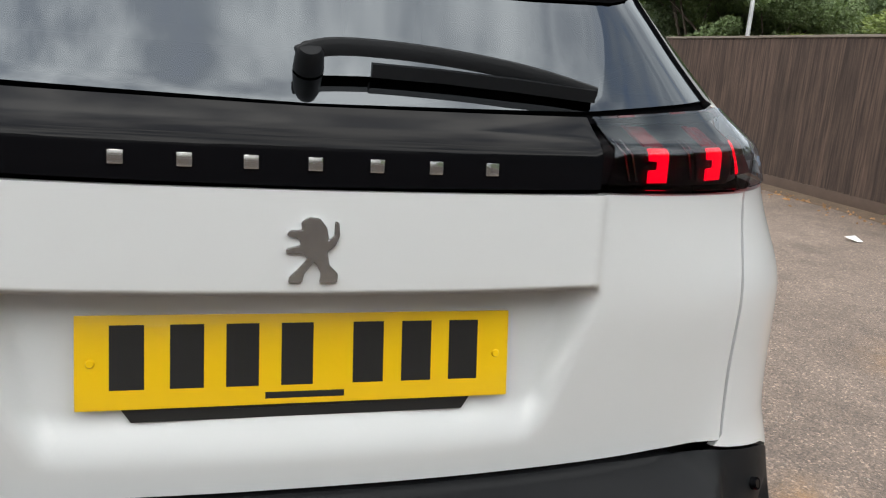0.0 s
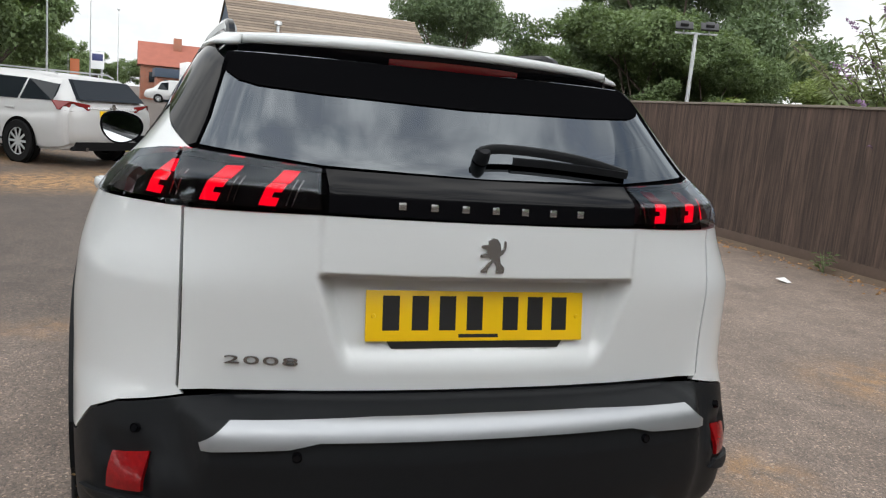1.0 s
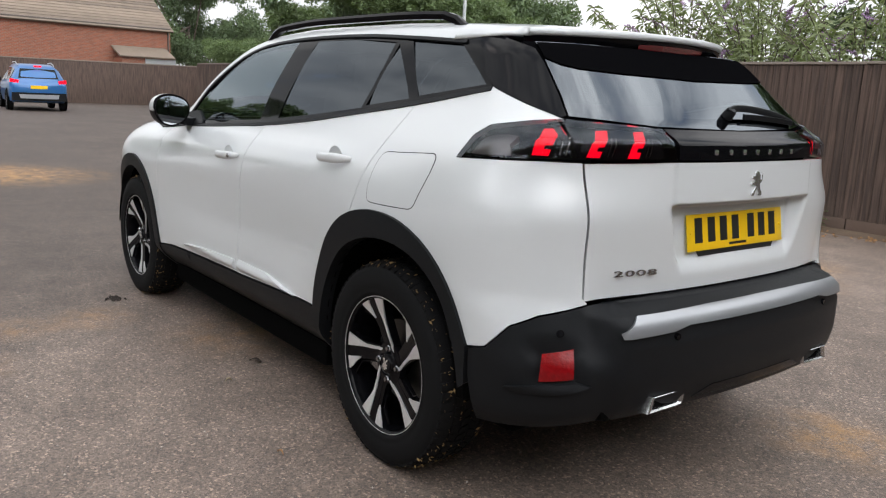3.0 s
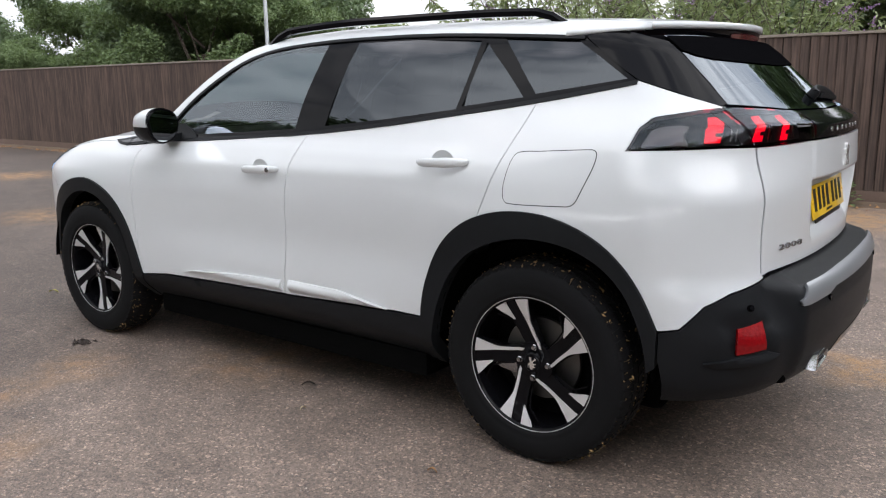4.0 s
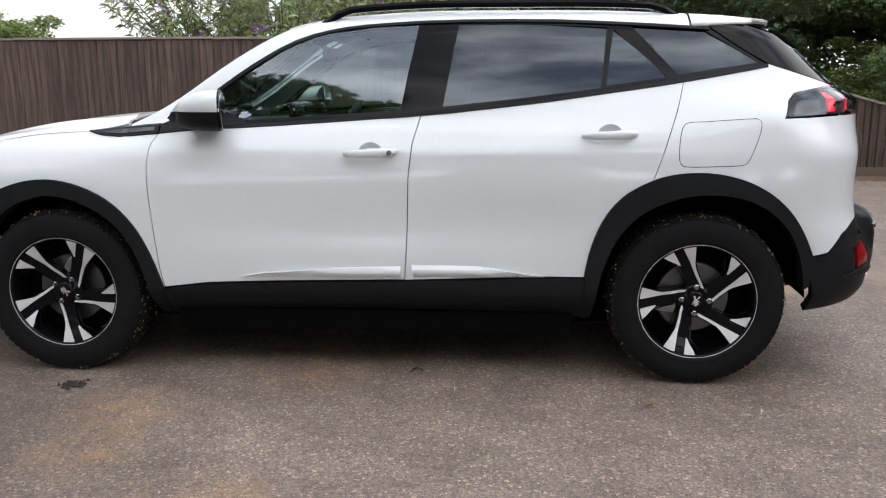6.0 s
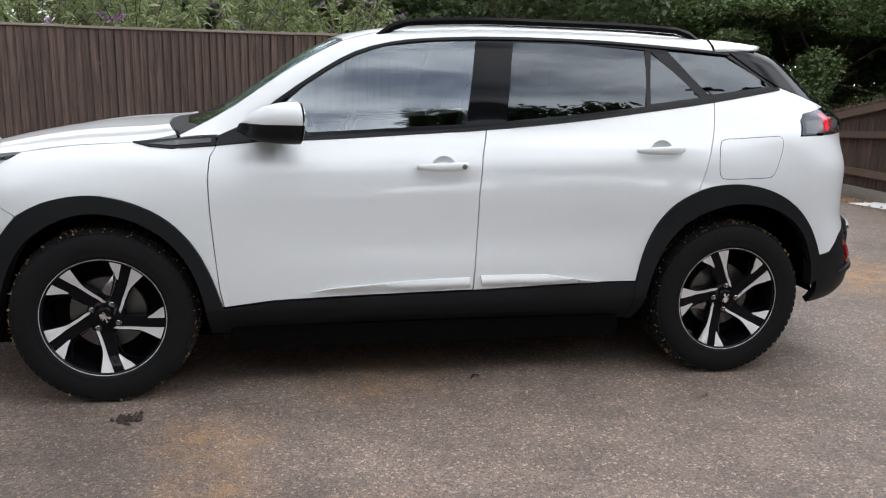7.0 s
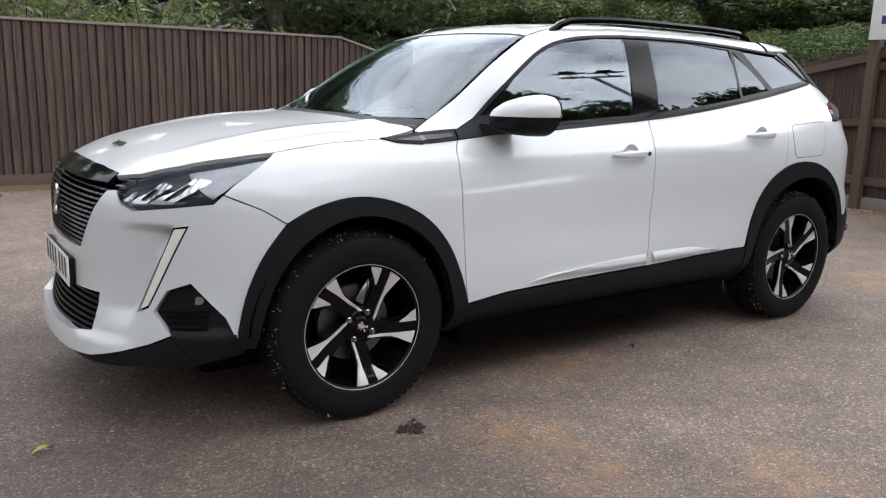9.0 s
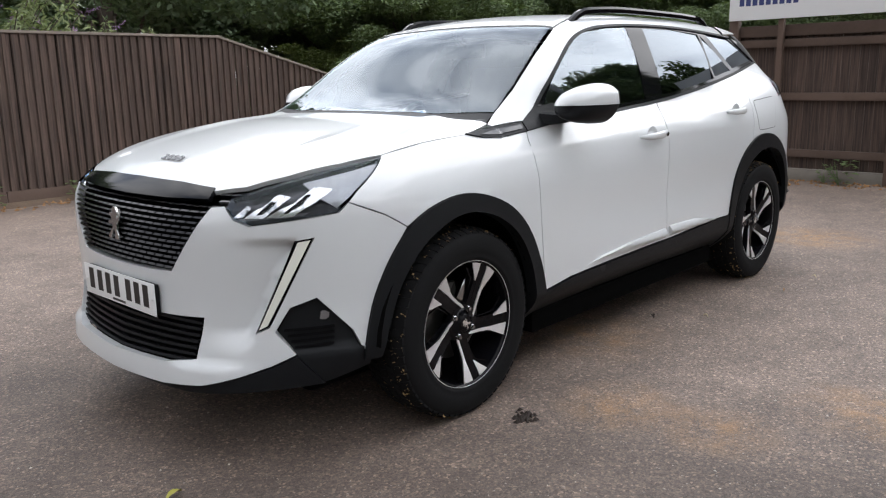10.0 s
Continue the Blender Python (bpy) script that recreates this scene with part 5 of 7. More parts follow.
        vs += [c + t1 * s * 1.6, c + t2 * s * 0.6, c - t1 * s * 1.6, c - t2 * s * 0.6]
        fs.append((b, b + 1, b + 2, b + 3))
    tagged(put("dry_grass", mesh_of("dry_grass", vs, fs), tread_dirt, w, "dry grass caught in the tread"), kind="stuff")
    return w


wheel = build_wheel()
wheel.parent = car
spin = {"rl": (0, 0.766, 172), "fl": (2.605, 0.766, 54), "rr": (0, -0.766, 20), "fr": (2.605, -0.766, 10)}
for key, (x, y, ph) in spin.items():
    ob = wheel if key == "rl" else copy_thing(wheel, Matrix())
    ob.matrix_basis = Matrix.Translation((x, y, 0.345)) @ Matrix.Rotation(radians(0 if y > 0 else 180), 4, "Z") @ Matrix.Rotation(radians(ph), 4, "Y")
for x in (0.0, 2.605):
    for sg in (1, -1):
        bm = bmesh.new()
        ring = []
        for yy, r in ((0.850, 0.415), (0.60, 0.43), (0.55, 0.41)):
            ring.append([bm.verts.new((x + r * math.cos(math.pi * i / 18), sg * yy, 0.345 + r * math.sin(math.pi * i / 18) + (0.02 if i in (0, 18) else 0))) for i in range(19)])
        for r0, r1 in zip(ring, ring[1:]):
            for i in range(18):
                bm.faces.new((r0[i], r0[i + 1], r1[i + 1], r1[i]))
        bm.faces.new(ring[-1])
        part("wheel_housing", bm, dark_inside, car)
part("underbody", box(3.45, 1.16, 0.12, 0.02, (1.38, 0, 0.225)), dark_inside, car)
part("floor_pan", box(1.66, 1.60, 0.10, 0.02, (1.31, 0, 0.225)), dark_inside, car)
part("rear_undertray", box(0.48, 1.24, 0.10, 0.03, (-0.50, 0, 0.40)), dark_inside, car)
part("front_undertray", box(0.40, 0.90, 0.10, 0.03, (3.12, 0, 0.30)), dark_inside, car)

# the cabin
part("cabin_floor", merge(box(3.2, 1.40, 0.04, 0, (0.95, 0, 0.40)), box(0.9, 1.30, 0.45, 0, (-0.15, 0, 0.62))), dark_inside, car)
dash = part("dashboard", sweep([(2.05, -0.68, 0.95), (2.02, -0.3, 0.97), (2.02, 0.3, 0.97), (2.05, 0.68, 0.95)], [(-0.30, -0.30), (0.18, -0.35), (0.22, -0.02), (0.10, 0.05), (-0.25, 0.06)]), dash_plastic, car)
part("screen", box(0.02, 0.24, 0.13, 0.006, (1.80, 0.0, 1.04)), black_gloss, dash)
sw = part("steering_wheel", moved(merge(*[rod((0, 0.17 * math.cos(i * math.tau / 20), 0.17 * math.sin(i * math.tau / 20)), (0, 0.17 * math.cos((i + 1) * math.tau / 20), 0.17 * math.sin((i + 1) * math.tau / 20)), 0.015, n=8) for i in range(20)], box(0.03, 0.30, 0.06, 0.01), box(0.05, 0.12, 0.12, 0.02)), Matrix.Translation((1.62, -0.36, 0.92)) @ Matrix.Rotation(radians(-22), 4, "Y")), dash_plastic, car)
for y in (0.36, -0.36):
    st = part("front_seat", merge(moved(box(0.50, 0.50, 0.16, 0.05), Matrix.Translation((1.18, y, 0.66))), moved(box(0.14, 0.48, 0.60, 0.05), Matrix.Translation((0.90, y, 0.96)) @ Matrix.Rotation(radians(-14), 4, "Y"))), seat_cloth, car)
    part("headrest", moved(box(0.10, 0.27, 0.18, 0.04), Matrix.Translation((0.80, y, 1.30)) @ Matrix.Rotation(radians(-12), 4, "Y")), seat_cloth, st)
bench = part("rear_seat", merge(moved(box(0.46, 1.20, 0.16, 0.05), Matrix.Translation((0.35, 0, 0.70))), moved(box(0.14, 1.20, 0.56, 0.05), Matrix.Translation((0.08, 0, 0.98)) @ Matrix.Rotation(radians(-16), 4, "Y"))), seat_cloth, car)
for y in (0.38, 0, -0.38):
    part("headrest", moved(box(0.09, 0.24, 0.13, 0.04), Matrix.Translation((-0.02, y, 1.28)) @ Matrix.Rotation(radians(-14), 4, "Y")), seat_cloth, bench)
part("rear_view_mirror", merge(box(0.03, 0.24, 0.07, 0.012, (1.62, 0, 1.33)), rod((1.63, 0, 1.35), (1.70, 0, 1.40), 0.012)), black_plastic, car)
part("headlining", merge(box(1.5, 0.90, 0.02, 0, (0.75, 0, 1.435))), mat("grey_headlining", (0.25, 0.25, 0.25), 0.9, 0, 0, 0.05, 60), car)


# ---- ground: one sheet of worn asphalt with sandy stains ----
SPOTS = ((2.18, 1.24, 0.16, 0.55), (1.65, 1.97, 0.20, 0.5), (2.15, 1.60, 0.14, 0.5), (0.95, -3.2, 0.36, 0.65), (1.10, -3.9, 0.28, 0.6), (0.10, -1.58, 0.18, 0.65),
         (8.6, 2.4, 0.8, 1.0), (9.5, 1.4, 1.0, 1.0), (8.9, 0.5, 0.8, 0.9), (11.0, -2.8, 0.5, 0.9), (6.8, -1.1, 0.45, 0.6), (-2.1, -0.65, 0.45, 0.9),
         (-1.4, 0.74, 0.28, 0.8), (-0.10, -5.05, 0.55, 0.9), (-0.78, -0.74, 0.2, 0.9), (12.6, 3.4, 1.4, 1.0), (1.55, 0.70, 0.25, 0.4), (2.9, 2.6, 0.3, 0.3))


def asphalt():
    m = bpy.data.materials.new("worn_asphalt")
    m.use_nodes = True
    nt = m.node_tree
    N, L = nt.nodes.new, nt.links.new
    b = nt.nodes["Principled BSDF"]
    b.inputs["Roughness"].default_value = 0.66
    pos = N("ShaderNodeNewGeometry").outputs["Position"]

    def noise_of(scale, detail=5.0, rough=0.6):
        n = N("ShaderNodeTexNoise")
        n.inputs["Scale"].default_value, n.inputs["Detail"].default_value, n.inputs["Roughness"].default_value = scale, detail, rough
        L(pos, n.inputs["Vector"])
        return n.outputs["Fac"]

    def op(kind, a, c, clamp=False):
        n = N("ShaderNodeMath")
        n.operation, n.use_clamp = kind, clamp
        for i, s in enumerate((a, c)):
            if isinstance(s, (int, float)):
                n.inputs[i].default_value = s
            else:
                L(s, n.inputs[i])
        return n.outputs[0]

    def ramp(fac, stops):
        r = N("ShaderNodeValToRGB")
        while len(r.color_ramp.elements) < len(stops):
            r.color_ramp.elements.new(0.5)
        for e, (p, c) in zip(r.color_ramp.elements, stops):
            e.position, e.color = p, (*c, 1)
        L(fac, r.inputs["Fac"])
        return r.outputs["Color"]

    def mixed(fac, a, c):
        n = N("ShaderNodeMix")
        n.data_type = "RGBA"
        L(fac, n.inputs["Factor"])
        L(a, n.inputs["A"])
        L(c, n.inputs["B"])
        return n.outputs["Result"]

    wide = ramp(noise_of(0.55, 7, 0.7), ((0.3, (0.118, 0.095, 0.083)), (0.7, (0.208, 0.170, 0.152))))
    fine = noise_of(150, 8, 0.80)
    grain = ramp(fine, ((0.34, (0.30, 0.30, 0.30)), (0.5, (0.95, 0.94, 0.93)), (0.66, (1.9, 1.82, 1.72))))
    mul = N("ShaderNodeMix")
    mul.data_type, mul.blend_type = "RGBA", "MULTIPLY"
    mul.inputs["Factor"].default_value = 0.9
    L(wide, mul.inputs["A"])
    L(grain, mul.inputs["B"])
    col = mul.outputs["Result"]
    # single stones, each of its own tone
    stones = N("ShaderNodeTexVoronoi")
    stones.inputs["Scale"].default_value = 115
    L(pos, stones.inputs["Vector"])
    each = N("ShaderNodeSeparateColor")
    L(stones.outputs["Color"], each.inputs[0])
    own = ramp(each.outputs[0], ((0.0, (0.56, 0.56, 0.57)), (0.6, (0.98, 0.97, 0.95)), (0.9, (1.22, 1.18, 1.12)), (1.0, (2.2, 2.1, 1.95))))
    mul2 = N("ShaderNodeMix")
    mul2.data_type, mul2.blend_type = "RGBA", "MULTIPLY"
    mul2.inputs["Factor"].default_value = 1.0
    L(col, mul2.inputs["A"])
    L(own, mul2.inputs["B"])
    col = mul2.outputs["Result"]
    mottle = N("ShaderNodeMix")
    mottle.data_type, mottle.blend_type = "RGBA", "MULTIPLY"
    mottle.inputs["Factor"].default_value = 1.0
    L(col, mottle.inputs["A"])
    L(ramp(noise_of(3.4, 9, 0.72), ((0.34, (0.76, 0.755, 0.75)), (0.66, (1.20, 1.20, 1.19)))), mottle.inputs["B"])
    col = mottle.outputs["Result"]
    # darker towards the yard's far end: shade put into the colour, patchy by noise
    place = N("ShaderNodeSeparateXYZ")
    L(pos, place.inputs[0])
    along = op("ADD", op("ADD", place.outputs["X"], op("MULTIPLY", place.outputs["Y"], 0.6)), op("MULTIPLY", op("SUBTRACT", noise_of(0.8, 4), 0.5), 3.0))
    shade_along = N("ShaderNodeMapRange")
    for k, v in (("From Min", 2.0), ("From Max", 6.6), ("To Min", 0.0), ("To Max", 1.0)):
        shade_along.inputs[k].default_value = v
    L(along, shade_along.inputs["Value"])
    shade_tone = ramp(shade_along.outputs[0], ((0.0, (1.16, 1.13, 1.09)), (0.5, (0.58, 0.55, 0.525)), (1.0, (0.42, 0.385, 0.36))))
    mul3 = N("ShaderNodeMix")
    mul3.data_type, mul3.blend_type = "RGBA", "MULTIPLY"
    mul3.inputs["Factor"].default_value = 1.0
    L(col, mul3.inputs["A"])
    L(shade_tone, mul3.inputs["B"])
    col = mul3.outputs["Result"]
    chips = N("ShaderNodeTexVoronoi")
    chips.inputs["Scale"].default_value = 62
    L(pos, chips.inputs["Vector"])
    light = op("MULTIPLY", op("LESS_THAN", chips.outputs["Distance"], 0.20), op("GREATER_THAN", noise_of(37, 2), 0.57))
    pale = N("ShaderNodeRGB")
    pale.outputs[0].default_value = (0.46, 0.42, 0.38, 1)
    col = mixed(op("MULTIPLY", light, 0.45), col, pale.outputs[0])
    # sandy stains, each where it lies, broken up by noise
    total = None
    for x, y, r, k in SPOTS:
        d = N("ShaderNodeVectorMath")
        d.operation = "DISTANCE"
        L(pos, d.inputs[0])
        d.inputs[1].default_value = (x, y, 0)
        f = op("MULTIPLY", op("SUBTRACT", 1.0, op("DIVIDE", d.outputs["Value"], r * 1.7), True), k)
        total = f if total is None else op("ADD", total, f)
    broken = op("MULTIPLY", op("ADD", op("MULTIPLY", op("SUBTRACT", noise_of(7.5, 8, 0.7), 0.5), 5.5), op("MULTIPLY", op("SUBTRACT", fine, 0.5), 6.5)), 1.0)
    stain = op("MULTIPLY", op("MULTIPLY", total, op("ADD", broken, 0.55), True), 0.9, True)
    sand = N("ShaderNodeRGB")
    sand.outputs[0].default_value = (0.40, 0.22, 0.085, 1)
    col = mixed(stain, col, sand.outputs[0])
    L(col, b.inputs["Base Color"])
    bump = N("ShaderNodeBump")
    bump.inputs["Strength"].default_value, bump.inputs["Distance"].default_value = 0.7, 0.0035
    L(op("ADD", fine, op("MULTIPLY", chips.outputs["Distance"], 0.6)), bump.inputs["Height"])
    L(bump.outputs["Normal"], b.inputs["Normal"])
    return m


far_y = 900
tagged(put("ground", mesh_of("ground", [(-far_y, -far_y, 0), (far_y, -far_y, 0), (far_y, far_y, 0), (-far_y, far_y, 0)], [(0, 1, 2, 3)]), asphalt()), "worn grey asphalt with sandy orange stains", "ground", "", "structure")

# ---- timber fence ----
fence_wood = mat("dark_stained_boards", (0.066, 0.044, 0.035), 0.80, 0, 0, 0.16, 3.0, 0.0022, 70, 0.20)
# long grain: noise drawn out along the boards, and knots
nt = fence_wood.node_tree
grain_at = nt.nodes.new("ShaderNodeMapping")
grain_at.inputs["Scale"].default_value = (60, 60, 2.2)
place = nt.nodes.new("ShaderNodeNewGeometry")
nt.links.new(place.outputs["Position"], grain_at.inputs["Vector"])
streak = nt.nodes.new("ShaderNodeTexNoise")
streak.inputs["Scale"].default_value, streak.inputs["Detail"].default_value = 1.0, 6
nt.links.new(grain_at.outputs["Vector"], streak.inputs["Vector"])
weather = nt.nodes.new("ShaderNodeValToRGB")
weather.color_ramp.elements[0].position, weather.color_ramp.elements[0].color = 0.34, (0.50, 0.48, 0.46, 1)
weather.color_ramp.elements[1].position, weather.color_ramp.elements[1].color = 0.72, (1.55, 1.50, 1.46, 1)
nt.links.new(streak.outputs["Fac"], weather.inputs["Fac"])
over = nt.nodes.new("ShaderNodeMix")
over.data_type, over.blend_type = "RGBA", "MULTIPLY"
over.inputs["Factor"].default_value = 1.0
stain = nt.nodes["Principled BSDF"].inputs["Base Color"].links[0].from_socket
nt.links.new(stain, over.inputs["A"])
nt.links.new(weather.outputs["Color"], over.inputs["B"])
nt.links.new(over.outputs["Result"], nt.nodes["Principled BSDF"].inputs["Base Color"])
cap_wood = mat("weathered_capping", (0.20, 0.17, 0.14), 0.85, 0, 0, 0.2, 6.0, 0.001, 60)
post_wood = mat("stained_posts", (0.10, 0.066, 0.05), 0.8, 0, 0, 0.2, 5.0, 0.002, 60, 0.15)
concrete = mat("weathered_concrete", (0.20, 0.18, 0.155), 0.9, 0, 0, 0.2, 3, 0.003, 40)


# near-black colour that stands in for the shade between the boards
gap_shade = mat("painted_gap_shade", (0.018, 0.013, 0.010), 0.9, 0, 0, 0.2, 5)


def board_mesh(h, slope):
    """A feather-edged board, thick on one side, its top cut to the slope; the foot at z = 0."""
    w, t0, t1 = 0.0848, 0.010, 0.030
    v = [(-w / 2, -0.004, 0), (w / 2, 0, 0), (w / 2, t1 - 0.005, 0), (w / 2 - 0.006, t1, 0), (-w / 2, t0 - 0.004, 0)]
    v += [(x, y, h + slope * x) for x, y, _ in v]
    return mesh_of("board", v, [(0, 1, 6, 5), (1, 2, 7, 6), (2, 3, 8, 7), (3, 4, 9, 8), (4, 0, 5, 9), (5, 6, 7, 8, 9)])


straight_board = board_mesh(1.57, 0.0)
fence = thing("fence_long", "dark brown feather-edged timber fence with weathered capping rail", "fence", kind="structure")
rnd = random.Random(3)
x = 20.0
FY = -6.08
while x > -0.80:
    put("board", straight_board, fence_wood, fence, m=Matrix.Translation((x, FY, 0.145 + rnd.uniform(-0.004, 0.004))) @ Matrix.Rotation(radians(rnd.uniform(-0.35, 0.35)), 4, "Y") @ Matrix.Rotation(radians(rnd.uniform(-2.5, 2.5)), 4, "Z"))
    x -= 0.0885 + rnd.uniform(-0.004, 0.004)
slope_fence = thing("fence_stepped", "dark brown timber fence whose top slopes down", "fence", kind="structure")
while x > -4.45:
    h = 1.715 + (x + 0.77) * 0.275
    me = board_mesh(h - 0.145, 0.275)
    put("board", me, fence_wood, slope_fence, m=Matrix.Translation((x, FY, 0.145)))
    x -= 0.0885 + rnd.uniform(-0.004, 0.004)
for i in range(8):
    a, b = 20.0 - i * 2.6, max(20.0 - (i + 1) * 2.6, -0.79)
    part("capping_rail", box(a - b - 0.006, 0.062, 0.028, 0.004, ((a + b) / 2, FY + 0.008, 1.729 + rnd.uniform(-0.006, 0.006))), cap_wood, fence)
    # added sheet behind the boards, so that their gaps look shaded
    part("backing_board", box(a - b, 0.006, 1.60, 0, ((a + b) / 2, FY - 0.012, 0.92)), gap_shade, fence)
    part("gravel_board", box(a - b - 0.01, 0.03, 0.15, 0.004, ((a + b) / 2, FY + 0.010, 0.072)), post_wood, fence)
L2 = math.hypot(3.66, 3.66 * 0.275)
part("capping_rail", moved(box(L2, 0.062, 0.028, 0.004), Matrix.Translation((-2.60, FY + 0.008, 1.729 - 0.275 * 1.83)) @ Matrix.Rotation(-math.atan(0.275), 4, "Y")), cap_wood, slope_fence)
part("gravel_board", box(3.66, 0.03, 0.15, 0.004, (-2.62, FY + 0.010, 0.072)), post_wood, slope_fence)

# the end fence, seen from its rail side
end = thing("fence_end", "dark brown timber fence seen from its posts and rails", "fence", kind="structure")
EX = -4.62
y = -6.0
while y < 7.5:
    h = 1.70 if y > -1.3 else 1.70 + (y + 1.3) * 0.205
    put("board", board_mesh(h - 0.12, -0.205 if y < -1.3 else 0), fence_wood, end, m=Matrix.Translation((EX, y, 0.12)) @ Matrix.Rotation(radians(90), 4, "Z"))
    y += 0.0895
for z in (0.30, 0.92, 1.50):
    part("rail", box(0.045, 8.6, 0.085, 0.006, (EX + 0.045, 3.05, z)), post_wood, end)
part("rail", box(0.05, 8.6, 0.12, 0.006, (EX + 0.045, 3.05, 1.635)), post_wood, end)
part("gravel_board", box(0.05, 13.5, 0.13, 0.006, (EX + 0.05, 0.75, 0.065)), concrete, end)
for z0, z1 in ((0.30, 0.30), (0.92, 0.62), (1.60, 0.66)):
    part("rail", sweep([(EX + 0.045, -1.3, z0), (EX + 0.045, -5.9, z1)], [(-0.022, -0.04), (0.022, -0.04), (0.022, 0.04), (-0.022, 0.04)]), post_wood, end)
for y in (-1.28, 1.35, 3.9, 6.4):
    part("post", box(0.10, 0.10, 1.80 if y < 0 else 1.70, 0.008, (EX + 0.09, y - (0.9 if y > 0 else 0), 0.90 if y < 0 else 0.85)), post_wood, end)
part("post", box(0.10, 0.10, 1.30, 0.008, (EX + 0.09, -3.4, 0.62)), post_wood, end)
board_white = mat("sign_white", (0.78, 0.79, 0.80), 0.4, 0, 0, 0.02, 3)
navy = mat("navy_sign", (0.03, 0.045, 0.16), 0.45, 0, 0, 0.05, 4)
sign = thing("sign_board", "white sign board above the fence with dark lettering bars", "sign", Matrix.Translation((EX + 0.16, 0.75, 2.30)))
part("sign_panel", box(0.02, 4.15, 1.08, 0.003), board_white, sign)
for k in range(9):
    part("sign_lettering", box(0.004, 0.052, 0.082, 0, (0.012, -1.935 + 0.0735 * k, -0.345)), navy, sign, "navy lettering bar", smooth=False)
part("sign_emblem", moved(lathe([(0.055, 0.0), (0.082, 0.0), (0.082, 0.004), (0.055, 0.004)], 32), Matrix.Translation((0.010, -1.65, -0.145)) @ Matrix.Rotation(radians(-90), 4, "Z")), navy, sign, "navy ring shape", smooth=False)
for y in (-1.5, 1.5):
    part("sign_post", box(0.06, 0.06, 2.6, 0.004, (-0.05, y, -1.0)), post_wood, sign)

# earth and debris along the fence's foot
soil = mat("leaf_litter_soil", (0.11, 0.075, 0.05), 0.95, 0, 0, 0.35, 9, 0.006, 40)
vs, fs = [], []
for i in range(140):
    x = 20 - i * 0.176
    wv = 0.22 + 0.10 * noise.noise((x * 1.3, 0, 0)) + 0.05 * noise.noise((x * 7, 3, 0))
    vs += [(x, FY + 0.02, 0.035), (x, FY + 0.02 + wv * 0.6, 0.022), (x, FY + 0.02 + wv, 0.001)]
for i in range(139):
    a = i * 3
    fs += [(a, a + 1, a + 4, a + 3), (a + 1, a + 2, a + 5, a + 4)]
tagged(put("soil_strip", mesh_of("soil_strip", vs, fs, True), soil), "strip of soil and dead leaves along the fence", "soil", "", "structure")


def scatter(name, label, material, places, size, flat=True, seed=1, category="debris"):
    """Many tiny scraps in one mesh."""
    r = random.Random(seed)
    v, f = [], []
    for px, py in places:
        s = size * r.uniform(0.5, 1.4)
        a = r.uniform(0, math.tau)
        e1 = Vector((math.cos(a), math.sin(a), r.uniform(-0.2, 0.2))) * s
        e2 = Vector((-math.sin(a), math.cos(a), r.uniform(-0.3, 0.3))) * s * r.uniform(0.4, 0.8)
        up = Vector((0, 0, s * (0.35 if flat else 0.8)))
        c = Vector((px, py, s * 0.25))
        i = len(v)
        v += [c + e1, c + e2, c - e1, c - e2, c + up]
        f += [(i, i + 1, i + 4), (i + 1, i + 2, i + 4), (i + 2, i + 3, i + 4), (i + 3, i, i + 4)]
    return tagged(put(name, mesh_of(name, v, f), material), label, category, "", "stuff")


r = random.Random(11)
dead_leaf = mat("dead_leaves", (0.26, 0.14, 0.06), 0.9, 0, 0, 0, 5, 0, 60, 0, 0.5)
grit = mat("pale_grit", (0.33, 0.30, 0.26), 0.9, 0, 0, 0, 5, 0, 60, 0, 0.5)
scatter("dead_leaves", "small dead leaves and twigs along the fence", dead_leaf, [(r.uniform(-4.3, 20), FY + 0.06 + abs(r.gauss(0, 0.22))) for _ in range(1300)] + [(EX + 0.12 + abs(r.gauss(0, 0.2)), r.uniform(-5.8, 3)) for _ in range(700)], 0.022, False, 2)
scatter("grit", "pale grit scattered over the asphalt", grit, [(r.uniform(-3, 6), r.uniform(-5, 4)) for _ in range(2600)], 0.0045, False, 4)
straw = mat("pale_straw", (0.50, 0.42, 0.27), 0.85)
dark_bits = mat("dark_bark", (0.03, 0.022, 0.018), 0.9)


def ground_leaf(name, label, material, x, y, length, turn, curl=0.012):
    v, f = [], []
    for i in range(6):
        t = i / 5
        w = length * 0.17 * math.sin(math.pi * min(max(t, 0.06), 0.96))
        z = 0.004 + curl * (1 - 4 * (t - 0.5) ** 2)
        v += [(length * (t - 0.5), w, z + curl * 0.5), (length * (t - 0.5), 0, z), (length * (t - 0.5), -w, z + curl * 0.4)]
    for i in range(5):
        a = i * 3
        f += [(a, a + 1, a + 4, a + 3), (a + 1, a + 2, a + 5, a + 4)]
    ob = put(name, mesh_of(name, v, f, True), material, m=pose(x, y, 0, 0, 0, turn))
    return tagged(ob, label, "leaf")


yellow_leaf = mat("yellow_green_leaf", (0.30, 0.28, 0.05), 0.6)
ground_leaf("fallen_leaf", "yellow-green fallen leaf lying on the asphalt", yellow_leaf, 3.63, 0.58, 0.07, 20)
ground_leaf("fallen_leaf", "pale dried leaf lying on the asphalt", straw, -0.19, 1.146, 0.034, 60)
ground_leaf("fallen_leaf", "pale dried leaf lying on the asphalt", straw, 0.79, 1.92, 0.038, 150)
ground_leaf("fallen_leaf", "small dry leaf lying on the asphalt", dead_leaf, 0.218, 1.12, 0.035, 10)
